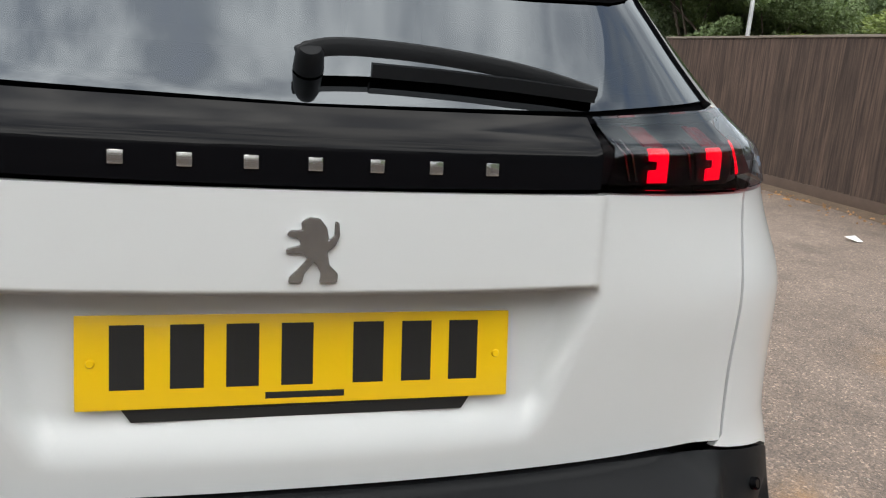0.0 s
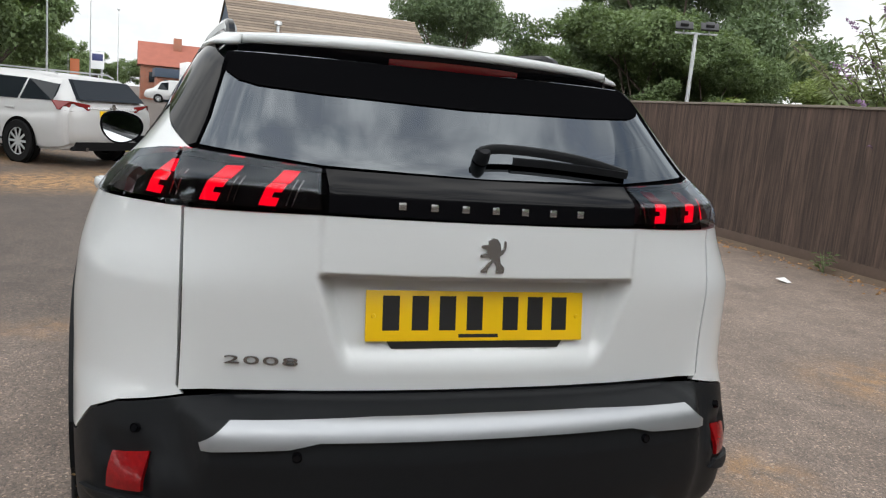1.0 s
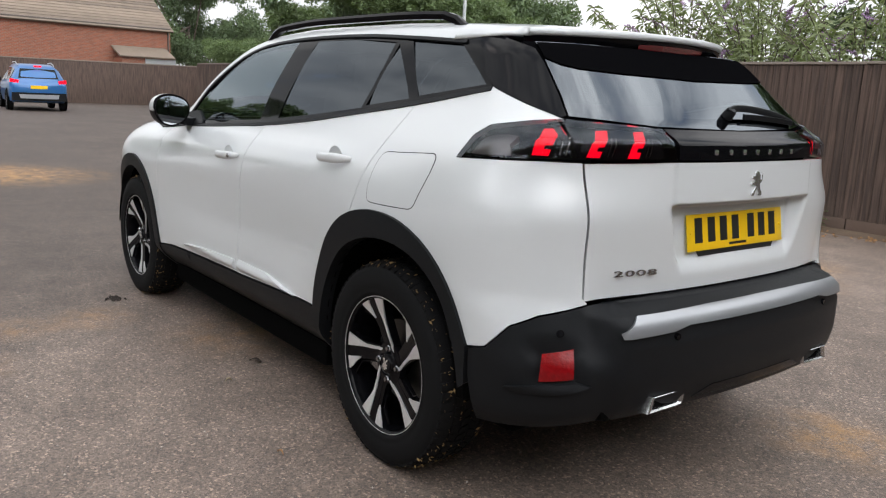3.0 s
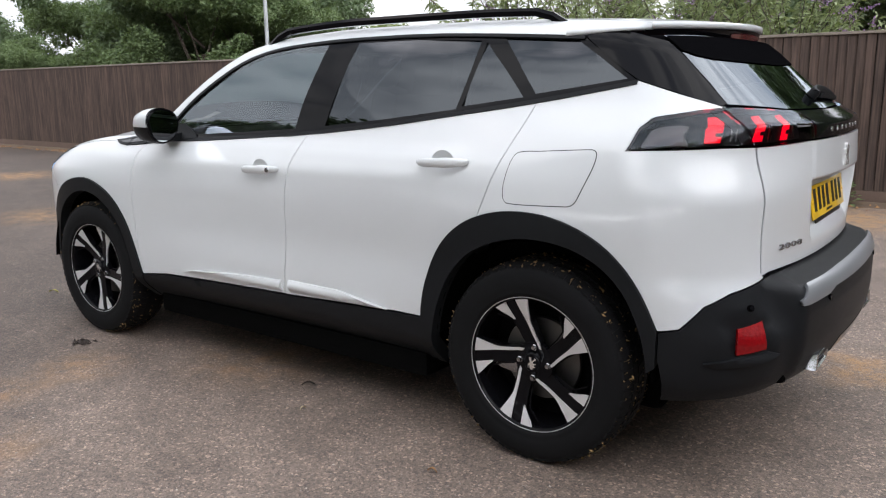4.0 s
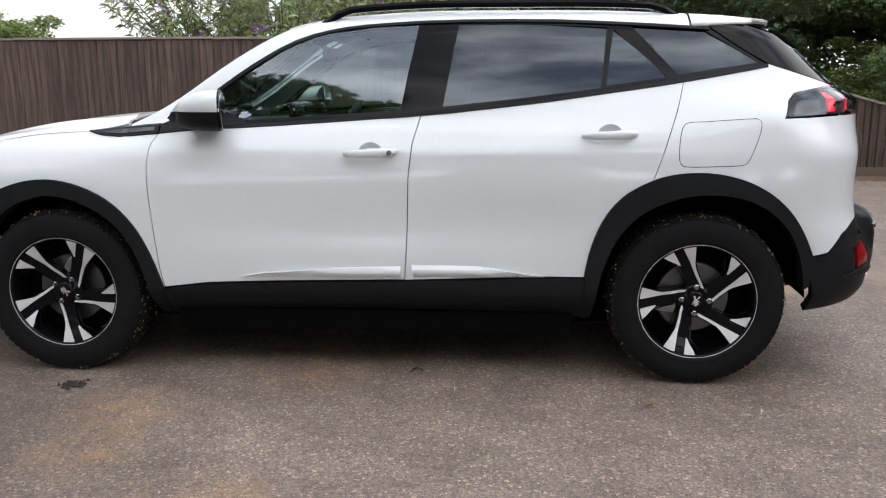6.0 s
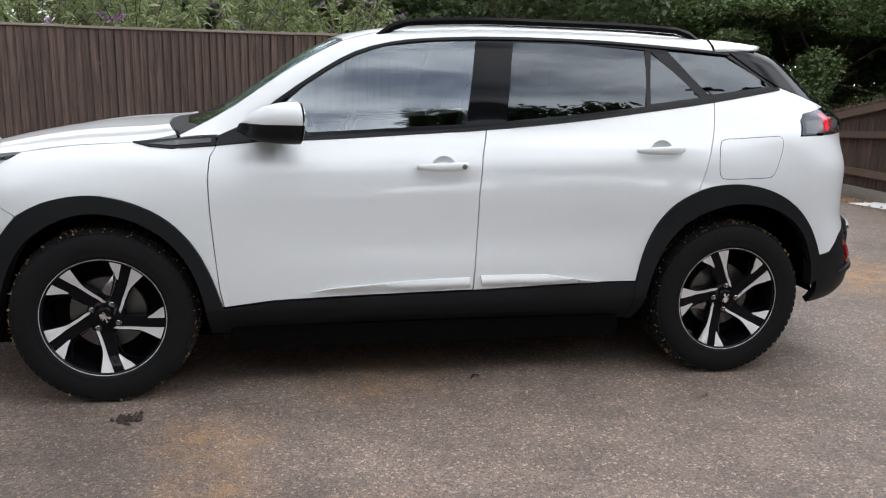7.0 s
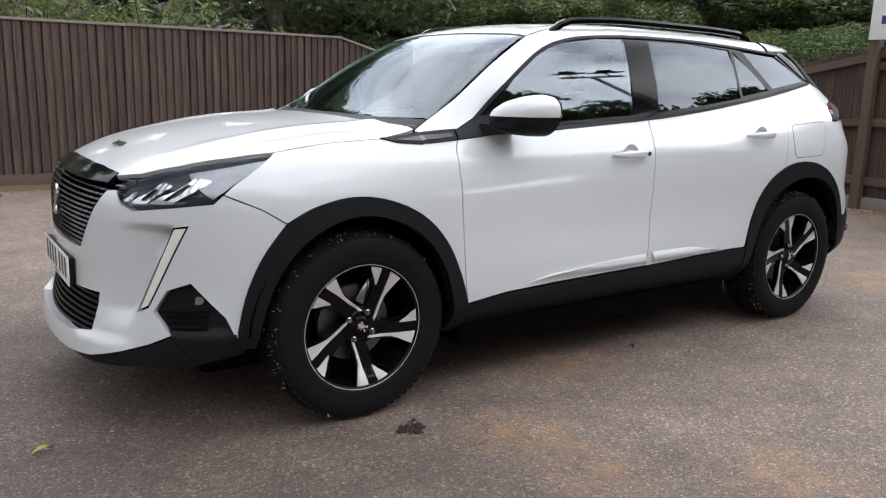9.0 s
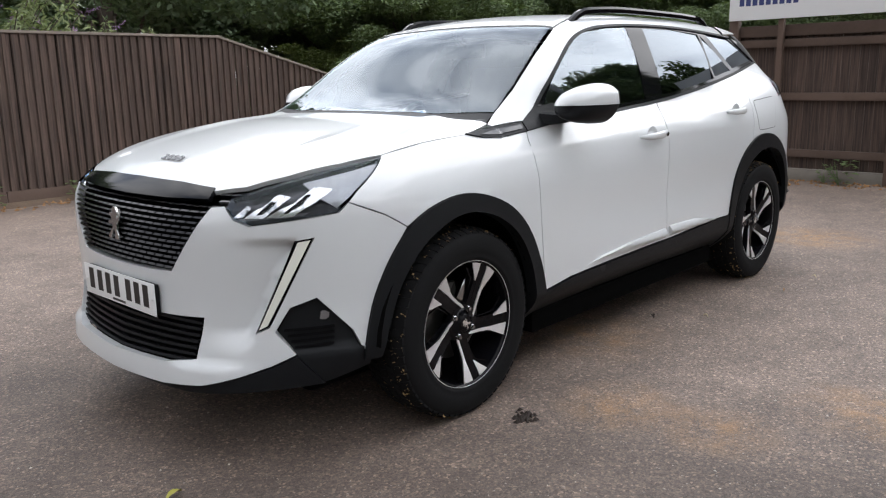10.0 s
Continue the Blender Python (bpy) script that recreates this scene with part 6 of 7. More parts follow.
ground_leaf("fallen_leaf", "dark curled leaf lying on the asphalt", dark_bits, 1.125, 0.80, 0.06, 40)
ground_leaf("fallen_leaf", "pale dried leaf lying on the asphalt", straw, 0.95, 1.00, 0.03, 80)
rr = random.Random(8)
scatter("bark_scrap", "dark scrap of bark and twigs on the asphalt", dark_bits, [(2.505 + rr.gauss(0, 0.028), 1.026 + rr.gauss(0, 0.018)) for _ in range(46)], 0.013, False, 9)
paper = mat("white_paper", (0.75, 0.75, 0.74), 0.7)
tagged(put("paper_sheet", mesh_of("paper_sheet", [(0, 0, 0.008), (0.55, 0.05, 0.01), (0.56, 0.2, 0.03), (0.52, 0.42, 0.012), (0.25, 0.40, 0.02), (0.02, 0.38, 0.009), (0.3, 0.2, 0.035)], [(0, 1, 6), (1, 2, 6), (2, 3, 6), (3, 4, 6), (4, 5, 6), (5, 0, 6)]), paper, m=pose(-4.15, -3.75, 0, 0, 0, 100)), "crumpled white paper sheet on the ground", "litter")
tagged(put("litter_scrap", mesh_of("litter_scrap", [(0, 0, 0.004), (0.12, 0.01, 0.02), (0.13, 0.08, 0.03), (0.01, 0.09, 0.01), (0.06, 0.04, 0.05)], [(0, 1, 4), (1, 2, 4), (2, 3, 4), (3, 0, 4)]), paper, m=pose(3.62, -4.92, 0, 0, 0, 30)), "white scrap of litter on the asphalt", "litter")


# ---- plants ----
def leaf_mat(name, color, island=0.45):
    m = mat(name, color, 0.55, 0, 0, 0.25, 0.35, 0, 60, 0.12, island, spec=0.3)
    nt = m.node_tree
    b = nt.nodes["Principled BSDF"]
    tr = nt.nodes.new("ShaderNodeBsdfTranslucent")
    tr.inputs["Color"].default_value = (color[0] * 1.3, color[1] * 1.4, color[2] * 0.6, 1)
    mx = nt.nodes.new("ShaderNodeMixShader")
    mx.inputs["Fac"].default_value = 0.28
    out = nt.nodes["Material Output"]
    nt.links.new(b.outputs[0], mx.inputs[1])
    nt.links.new(tr.outputs[0], mx.inputs[2])
    nt.links.new(mx.outputs[0], out.inputs["Surface"])
    return m


leaf_dark = leaf_mat("dark_leaves", (0.094, 0.130, 0.070))
leaf_mid = leaf_mat("mid_leaves", (0.115, 0.158, 0.072))
leaf_light = leaf_mat("light_leaves", (0.165, 0.205, 0.075))
leaf_shrub = leaf_mat("shrub_leaves", (0.19, 0.225, 0.12))
bark = mat("bark", (0.09, 0.07, 0.055), 0.9, 0, 0, 0.3, 6, 0.01, 12)
purple = mat("purple_blossom", (0.26, 0.165, 0.27), 0.8, 0, 0, 0.2, 30, 0, 60, 0, 0.4)


def crown_mesh(name, clumps, per, leaf, seed):
    """Leaves set round many clumps, denser near their skins; each leaf a small folded blade."""
    g = np.random.default_rng(seed)
    out_v, out_f, base = [], [], 0
    for cx, cy, cz, rx, ry, rz in clumps:
        n = int(per * (rx * ry * rz) ** 0.62)
        d = g.normal(size=(n, 3))
        d /= np.linalg.norm(d, axis=1)[:, None]
        rad = g.uniform(0.35, 1.08, n) ** 0.6
        lump = 1 + 0.28 * np.sin(d[:, 0] * 7 + cx * 3) * np.sin(d[:, 1] * 6 + cy * 5) * np.sin(d[:, 2] * 5 + 1)
        c = d * (rad * lump)[:, None] * (rx, ry, rz) + (cx, cy, cz)
        a = g.normal(size=(n, 3)) * 0.8 + d * 0.5
        a[:, 2] -= 0.35
        a /= np.linalg.norm(a, axis=1)[:, None]
        b = np.cross(a, g.normal(size=(n, 3)) * 0.6 + d)
        b /= np.maximum(np.linalg.norm(b, axis=1), 1e-6)[:, None]
        s = (leaf * g.uniform(0.6, 1.35, n))[:, None]
        q = np.stack([c - a * s, c + b * s * 0.48, c + a * s, c - b * s * 0.48], 1).reshape(-1, 3)
        out_v.append(q)
        out_f.append(np.arange(n * 4).reshape(-1, 4) + base)
        base += n * 4
    v, f = np.concatenate(out_v), np.concatenate(out_f)
    me = bpy.data.meshes.new(name)
    me.vertices.add(len(v))
    me.vertices.foreach_set("co", v.ravel().astype(np.float32))
    me.loops.add(f.size)
    me.loops.foreach_set("vertex_index", f.ravel().astype(np.int32))
    me.polygons.add(len(f))
    me.polygons.foreach_set("loop_start", np.arange(0, f.size, 4, dtype=np.int32))
    me.update()
    return me


def tree(label, material, h, spread, seed, per=900, leaf=0.10, low=0.28):
    """A tapered trunk with forking limbs and a crown of leaf clumps."""
    g = random.Random(seed)
    t = thing("tree", label, "tree")
    wood, clumps = [], []
    wood.append(rod((0, 0, -0.1), (0.1, 0.05, h * 0.45), h * 0.028, h * 0.018, 9))
    for i in range(13):
        a = i * 2.4 + g.uniform(-0.4, 0.4)
        z0 = h * g.uniform(low * 0.8, 0.5)
        rr = spread * g.uniform(0.45, 1.0)
        z1 = h * g.uniform(low + 0.08, 0.86)
        tip = (rr * math.cos(a), rr * math.sin(a), z1)
        wood.append(rod((0.05, 0, z0), tip, h * 0.007, h * 0.002, 6))
        k = g.uniform(0.75, 1.25)
        clumps.append((*tip, spread * 0.40 * k, spread * 0.40 * k, spread * 0.30 * k))
        for _ in range(3):
            clumps.append((tip[0] + g.gauss(0, spread * 0.28), tip[1] + g.gauss(0, spread * 0.28), min(h * 0.95, tip[2] + g.gauss(0, spread * 0.25)), *(spread * g.uniform(0.14, 0.26) for _ in range(3))))
    clumps += [(g.gauss(0, spread * 0.2), g.gauss(0, spread * 0.2), h * g.uniform(0.75, 0.93), spread * 0.36, spread * 0.36, spread * 0.26) for _ in range(5)]
    part("trunk", merge(*wood), bark, t)
    put("crown", crown_mesh("crown", clumps, per, leaf, seed), material, t)
    return t


def again(ob, x, y, turn, k, kz=None):
    c = copy_thing(ob, pose(x, y, 0, 0, 0, turn) @ Matrix.Diagonal((k, k, kz or k, 1)))
    return c


big = tree("broad dark green tree behind the fence", leaf_dark, 9.5, 3.9, 21, 2000, 0.086, 0.14)
big.matrix_basis = pose(24.0, -17.0, 0, 0, 0, 40)
mid = tree("mid green tree behind the fence", leaf_mid, 8.5, 3.3, 33, 2000, 0.082, 0.12)
mid.matrix_basis = pose(31.5, -16.5, 0, 0, 0, 10) @ Matrix.Diagonal((0.75, 0.75, 0.62, 1))
light = tree("lighter green tree behind the fence", leaf_light, 8.0, 3.0, 47, 1900, 0.082, 0.14)
light.matrix_basis = pose(12.5, -13.5, 0, 0, 0, 70) @ Matrix.Diagonal((0.62, 0.62, 0.36, 1))
far_dark = tree("dark green tree across the yard", leaf_dark, 9.5, 3.9, 61, 480, 0.17, 0.14)
far_dark.matrix_basis = pose(22, 16, 0, 0, 0, 40)
far_mid = tree("green tree beyond the yard", leaf_mid, 8.5, 3.3, 72, 480, 0.16, 0.12)
far_mid.matrix_basis = pose(50, 10.5, 0, 0, 0, 140)
tagged(far_dark, group="trees across the yard")
tagged(far_mid, group="trees beyond the yard")
for ob in (big, mid, light):
    tagged(ob, group="trees behind the fence")
for src, x, y, turn, k, kz in ((big, 30, -22, 120, 1.1, 1.05), (big, -3.5, -14.5, 300, 0.95, 0.68), (big, -9.5, -12.0, 30, 0.95, 0.72), (mid, 1.0, -15.5, 150, 0.9, 0.66),
                               (big, -14.5, -9.0, 220, 1.0, 1.0), (mid, -11.5, -6.5, 80, 0.75, 0.85), (mid, -7.0, -11.0, 260, 0.85, 0.62), (big, -17.0, -2.0, 10, 1.0, 1.0), (light, -9.0, -8.6, 310, 0.45, 0.42), (big, 3.0, -19.0, 60, 1.1, 0.8),
                               (mid, -16, -16, 45, 1.2, 1.2), (big, -22, -8, 145, 1.2, 1.2), (mid, -12.5, -4.8, 40, 1.1, 0.62), (mid, -7.2, -8.8, 30, 0.75, 0.58), (mid, -9.4, -11.0, 110, 0.9, 0.62), (light, -6.0, -9.8, 200, 0.8, 0.7), (mid, -14.0, -8.4, 95, 1.2, 0.66), (mid, -13.5, -1.2, 140, 1.1, 0.6), (mid, -8.6, -4.2, 190, 0.5, 0.46), (light, -7.6, -6.6, 250, 0.5, 0.5), (mid, -10.5, -2.0, 100, 0.55, 0.5), (mid, -9.6, 1.6, 10, 0.5, 0.5), (mid, 36, -26, 90, 1.2, 1.1), (light, 40, -18, 20, 0.9, 0.85), (mid, 27.5, -13.6, 250, 0.6, 0.55), (mid, 29, -11.5, 20, 0.62, 0.6), (light, 8.0, -13.5, 100, 0.42, 0.42), (light, 6.9, -8.6, 40, 0.36, 0.32), (light, 8.6, -9.2, 160, 0.42, 0.34), (mid, 19, -12.6, 60, 0.95, 0.95), (mid, 17.6, -13.8, 130, 0.7, 0.75), (big, 22.5, -14.6, 210, 0.65, 0.55),
                               (big, 56, -19, 75, 1.15, 1.1), (mid, 64, -25, 10, 1.2, 1.1), (light, 50, -24, 170, 1.0, 1.0)):
    again(src, x, y, turn, k, kz)
for x, y, turn, k, kz in ((44, 13.0, 30, 1.1, 1.2), (36, 12.0, 90, 0.9, 1.0), (30, 13.5, 20, 1.05, 1.2), (25, 14.5, 70, 1.0, 1.05), (62, 14, 70, 0.9, 0.8), (75, 10, 130, 0.55, 0.4), (86, 12.5, 200, 0.8, 0.66), (104, 4, 10, 0.8, 0.55),
                           (110, -3.0, 300, 0.9, 0.7), (100, 9.5, 50, 0.8, 0.55), (68, 14.0, 20, 0.6, 0.45), (120, -10, 60, 0.9, 0.75)):
    tagged(again(far_mid, x, y, turn, k, kz), label="green tree beyond the yard", group="trees beyond the yard")
# the row across the yard, known from its reflections
for src, x, y, turn, k, kz in ((far_dark, -5.6, 13.4, 15, 1.0, 1.16), (far_mid, -2.4, 15.0, 80, 0.85, 0.85), (far_dark, -9.8, 12.0, 240, 0.8, 0.88), (far_mid, -12.2, 6.8, 20, 0.65, 0.88), (far_mid, -24, 11.0, 20, 0.8, 0.7),
                               (far_dark, 2.5, 17.0, 190, 0.9, 0.8), (far_mid, 7.5, 14.5, 250, 1.0, 1.65), (far_dark, 14.5, 15.5, 70, 1.0, 1.1)):
    tagged(again(src, x, y, turn, k, kz), label="dark green tree across the yard", group="trees across the yard")


def buddleia(seed):
    """A loose shrub of arching stems with narrow leaves and purple flower spikes."""
    g = random.Random(seed)
    t = thing("buddleia_bush", "loose grey-green bush with purple flower spikes behind the fence", "bush", group="bushes behind the fence")
    stems, lv, lf, fv, ff = [], [], [], [], []
    for i in range(58):
        a = g.uniform(0, math.tau)
        rr = g.uniform(0.2, 1.25)
        hgt = g.uniform(1.4, 2.75) - rr * 0.25
        p0 = Vector((g.gauss(0, 0.25), g.gauss(0, 0.25), 0))
        p1 = Vector((rr * 0.45 * math.cos(a), rr * 0.45 * math.sin(a), hgt * 0.75))
        p2 = Vector((rr * math.cos(a), rr * math.sin(a), hgt))
        stems.append(sweep([p0, p1, p2], [(-0.005, -0.005), (0.005, -0.005), (0, 0.006)], False))
        for j in range(84):
            u = g.uniform(0.30, 1.0)
            c = (p0 * (1 - u) ** 2 + p1 * 2 * u * (1 - u) + p2 * u * u)
            d = Vector((g.gauss(0, 1), g.gauss(0, 1), g.gauss(0.1, 0.6))).normalized()
            s = g.uniform(0.08, 0.16)
            w = d.cross(Vector((g.gauss(0, 1), g.gauss(0, 1), g.gauss(0, 1)))).normalized() * s * 0.115
            k = len(lv)
            droop = Vector((0, 0, -s * 0.25))
            lv += [c, c + d * s * 0.5 + w, c + d * s + droop, c + d * s * 0.5 - w]
            lf.append((k, k + 1, k + 2, k + 3))
        if i % 3 == 0:
            d = (p2 - p1).normalized()
            d.z *= 0.4
            d.normalize()
            n = g.uniform(0.20, 0.34)
            for j in range(60):
                u = g.random()
                c = p2 + d * n * u + Vector((g.gauss(0, 1), g.gauss(0, 1), g.gauss(0, 1))) * 0.022 * (1.15 - u)
                s = 0.011
                k = len(fv)
                e = Vector((g.gauss(0, 1), g.gauss(0, 1), g.gauss(0, 1))).normalized() * s
                e2 = e.orthogonal().normalized() * s
                fv += [c + e, c + e2, c - e, c - e2]
                ff.append((k, k + 1, k + 2, k + 3))
    tagged(part("brushwood", merge(*stems), bark, t), kind="stuff")
    tagged(put("foliage", mesh_of("foliage", lv, lf), leaf_shrub, t), kind="stuff")
    tagged(put("blossom", mesh_of("blossom", fv, ff), purple, t, "purple flower spikes"), kind="stuff")
    return t


b1, b2 = buddleia(2), buddleia(7)
b1.matrix_basis, b2.matrix_basis = pose(1.2, -7.6, 0, 0, 0, 0), pose(2.6, -7.7, 0, 0, 0, 40) @ Matrix.Diagonal((1.1, 1.1, 1.05, 1))
for src, x, y, turn, k in ((b1, 3.9, -7.6, 100, 1.1), (b2, 5.2, -7.7, 200, 1.15), (b1, 2.0, -8.8, 300, 1.15), (b2, 4.6, -8.9, 340, 1.2), (b1, 0.35, -7.35, 140, 0.8)):
    again(src, x, y, turn, k)


def weed(x, y, k, seed):
    g = random.Random(seed)
    t = thing("weed", "small leafy green weed growing at the fence's foot", "weed", pose(x, y, 0, 0, 0, seed * 40), "weeds along the fence")
    v, f = [], []
    for i in range(34):
        a, el = g.uniform(0, math.tau), g.uniform(0.2, 1.3)
        r0, z0 = g.uniform(0, 0.12) * k, g.uniform(0.03, 0.26) * k
        c = Vector((r0 * math.cos(a), r0 * math.sin(a), z0))
        d = Vector((math.cos(a) * math.cos(el * 0.5), math.sin(a) * math.cos(el * 0.5), math.sin(el * 0.4)))
        s = g.uniform(0.05, 0.11) * k
        w = d.cross(Vector((0, 0, 1))).normalized() * s * 0.36
        i0 = len(v)
        v += [c, c + d * s * 0.45 + w, c + d * s + Vector((0, 0, -s * 0.3)), c + d * s * 0.45 - w]
        f.append((i0, i0 + 1, i0 + 2, i0 + 3))
    tagged(put("foliage", mesh_of("foliage", v, f), leaf_mid, t), kind="stuff")
    part("stem", merge(*[rod((0, 0, 0), (g.gauss(0, 0.06) * k, g.gauss(0, 0.06) * k, g.uniform(0.12, 0.26) * k), 0.004, 0.002, 5) for _ in range(6)]), leaf_mid, t)


for i, (x, y, k) in enumerate(((4.15, -5.80, 0.9), (2.35, -5.82, 1.25), (2.05, -5.86, 0.9), (1.15, -5.88, 0.8), (0.85, -5.86, 0.7), (0.2, -5.85, 1.1), (13.2, -5.8, 1.3), (11.9, -5.8, 1.1), (11.4, -5.82, 0.9), (7.3, -5.85, 0.7), (-4.35, 0.02, 1.0), (-4.4, -0.15, 0.6))):
    weed(x, y, k, i + 1)


# ---- lamp posts ----
galv = mat("galvanised_steel", (0.42, 0.43, 0.44), 0.45, 0.8, 0, 0.08, 6)
dark_metal = mat("dark_metal", (0.03, 0.03, 0.032), 0.5, 0.3)
flood_glass = mat("flood_glass", (0.30, 0.32, 0.35), 0.1, 0.3)


def flood_post(x, y, h, turn):
    t = thing("flood_light_post", "grey steel post with two floodlights on a crossbar", "lamp post", pose(x, y, 0, 0, 0, turn), "floodlight posts")
    part("pole", merge(rod((0, 0, 0), (0, 0, h * 0.45), 0.055, 0.055, 14), rod((0, 0, h * 0.45), (0, 0, h), 0.050, 0.046, 14)), galv, t)
    part("crossbar", box(1.0, 0.05, 0.05, 0.006, (0, 0, h)), galv, t)
    for s in (-0.30, 0.30):
        m = Matrix.Translation((s, 0.06, h + 0.17)) @ Matrix.Rotation(radians(-35), 4, "X")
        lamp = part("floodlight", moved(merge(box(0.42, 0.34, 0.05, 0.012), box(0.20, 0.16, 0.08, 0.012, (0, 0, 0.06))), m), dark_metal, t)
        part("lens", moved(box(0.36, 0.28, 0.006, 0.002, (0, 0, -0.028)), m), flood_glass, lamp)
        part("bracket", box(0.03, 0.04, 0.16, 0.004, (s, 0.02, h + 0.08)), galv, lamp)


flood_post(14.9, -11.35, 3.74, 60)
flood_post(-3.0, 3.7, 4.75, 200)


def street_post(x, y, h, r=0.05):
    t = thing("street_lamp", "slim grey street lamp post", "lamp post", pose(x, y, 0), "street lamps")
    part("pole", merge(rod((0, 0, 0), (0, 0, 1.2), r * 1.5, r * 1.4, 12), rod((0, 0, 1.2), (0, 0, h), r, r * 0.6, 12)), galv, t)
    part("lantern", box(0.6, 0.18, 0.09, 0.03, (-0.25, 0, h)), galv, t)


street_post(37.1, 6.1, 8.0)
street_post(57.2, 6.25, 9.0)
street_post(80.0, 6.0, 8.0)

# ---- the brick building with its dark gable ----
brick_red = mat("red_brick", (0.36, 0.13, 0.07), 0.85, 0, 0, 0.15, 1.2, 0.004, 20)
nt = brick_red.node_tree
bk = nt.nodes.new("ShaderNodeTexBrick")
bk.inputs["Scale"].default_value = 1.0
bk.inputs["Brick Width"].default_value, bk.inputs["Row Height"].default_value, bk.inputs["Mortar Size"].default_value = 0.225, 0.075, 0.008
bk.inputs["Color1"].default_value, bk.inputs["Color2"].default_value, bk.inputs["Mortar"].default_value = (0.27, 0.085, 0.045, 1), (0.19, 0.062, 0.036, 1), (0.21, 0.15, 0.115, 1)
co = nt.nodes.new("ShaderNodeTexCoord")
mp = nt.nodes.new("ShaderNodeMapping")
mp.inputs["Rotation"].default_value = (radians(90), 0, 0)
nt.links.new(co.outputs["Object"], mp.inputs["Vector"])
nt.links.new(mp.outputs["Vector"], bk.inputs["Vector"])
nt.links.new(bk.outputs["Color"], nt.nodes["Principled BSDF"].inputs["Base Color"])
slate_blue = mat("dark_blue_render", (0.030, 0.045, 0.070), 0.7, 0, 0, 0.12, 2, 0.002, 30)
roof_tile = mat("brown_roof_tile", (0.155, 0.120, 0.092), 0.85, 0, 0, 0.25, 2.0, 0.004, 30, 0.25)
dark_glass = mat("window_glass", (0.012, 0.015, 0.018), 0.08, spec=0.15)
gutter_brown = mat("brown_gutter", (0.07, 0.055, 0.045), 0.5, 0, 0, 0.1, 3)

shop = thing("brick_workshop", "red brick workshop with dark blue gable and brown tiled roof", "building", Matrix.Translation((45.3, -2.6, 0)) @ Matrix.Rotation(math.atan2(-0.98, 0.10), 4, "Z"))
LEN, DEP, EAVE_Z, RIDGE = 11.6, 7.4, 4.2, 6.9
part("brick_wall", box(LEN, 0.25, EAVE_Z, 0, (LEN / 2, 0.125, EAVE_Z / 2)), brick_red, shop, "red brick long wall")
part("back_wall", box(LEN, 0.25, EAVE_Z, 0, (LEN / 2, DEP, EAVE_Z / 2)), brick_red, shop)
for nm, x0 in (("gable_wall", 0.0), ("end_wall", LEN)):
    part(nm, slab([(0.0, 0), (DEP, 0), (DEP, EAVE_Z), (DEP / 2, RIDGE - 0.12), (0.0, EAVE_Z)], 0.25, Matrix.Translation((x0 - (0.26 if x0 == 0 else 0.0), 0.0, 0)) @ Matrix(((0, 0, 1, 0), (1, 0, 0, 0), (0, 1, 0, 0), (0, 0, 0, 1)))), slate_blue if x0 == 0 else brick_red, shop, "dark blue painted gable" if x0 == 0 else "")
pitch = math.atan2(RIDGE - EAVE_Z, DEP / 2)
slope_len = math.hypot(RIDGE - EAVE_Z, DEP / 2) + 0.35
for sgn in (1, -1):
    roof = part("roof_slope", moved(box(LEN + 0.7, slope_len, 0.05, 0), Matrix.Translation((LEN / 2, DEP / 2 - sgn * (DEP / 4 + 0.10), (RIDGE + EAVE_Z) / 2 - 0.08)) @ Matrix.Rotation(sgn * pitch, 4, "X")), roof_tile, shop, "brown tiled roof slope")
    if sgn > 0:
        for k in range(17):
            u = -slope_len / 2 + (k + 0.5) * slope_len / 17
            part("tile_course", moved(box(LEN + 0.7, slope_len / 17 + 0.05, 0.03, 0), Matrix.Translation((LEN / 2, DEP / 2 - DEP / 4 - 0.10, (RIDGE + EAVE_Z) / 2 - 0.08)) @ Matrix.Rotation(pitch, 4, "X") @ Matrix.Translation((0, u, 0.045)) @ Matrix.Rotation(radians(-5.0), 4, "X")), roof_tile, roof)
part("ridge", rod((-0.35, DEP / 2, RIDGE), (LEN + 0.35, DEP / 2, RIDGE), 0.12, n=10), roof_tile, shop)
part("gutter", box(LEN + 0.4, 0.12, 0.10, 0.02, (LEN / 2, -0.10, EAVE_Z - 0.02)), gutter_brown, shop)
part("downpipe", rod((LEN + 0.10, -0.06, 0.0), (LEN + 0.10, -0.06, EAVE_Z - 0.05), 0.05), gutter_brown, shop)
part("roof_vent", lathe([(0.0, 0.55), (0.22, 0.5), (0.24, 0.3), (0.10, 0.25), (0.10, -0.2)], 14, "Z"), galv, shop, m=Matrix.Translation((2.4, 1.2, 5.2)))
part("lean_to_roof", moved(box(3.2, 1.4, 0.08, 0), Matrix.Translation((LEN - 1.7, -0.75, 2.75)) @ Matrix.Rotation(radians(24), 4, "X")), roof_tile, shop, "small tiled lean-to roof")
part("lean_to_wall", box(1.3, 1.2, 2.4, 0, (LEN - 2.5, -0.6, 1.2)), brick_red, shop)
part("lean_to_board", box(1.8, 0.05, 0.8, 0, (LEN - 0.9, -1.2, 2.0)), galv, shop)
for k in range(3):
    wn = part("gable_window", box(0.08, 0.8, 0.9, 0.01, (-0.27, 1.2 + 2.1 * k, 2.1)), dark_glass, shop)
    part("window_sill", box(0.14, 0.95, 0.07, 0.01, (-0.30, 1.2 + 2.1 * k, 1.62)), slate_blue, wn)
gable_sign = part("gable_sign", box(0.04, 4.6, 0.62, 0.005, (-0.29, 3.3, 3.15)), slate_blue, shop)
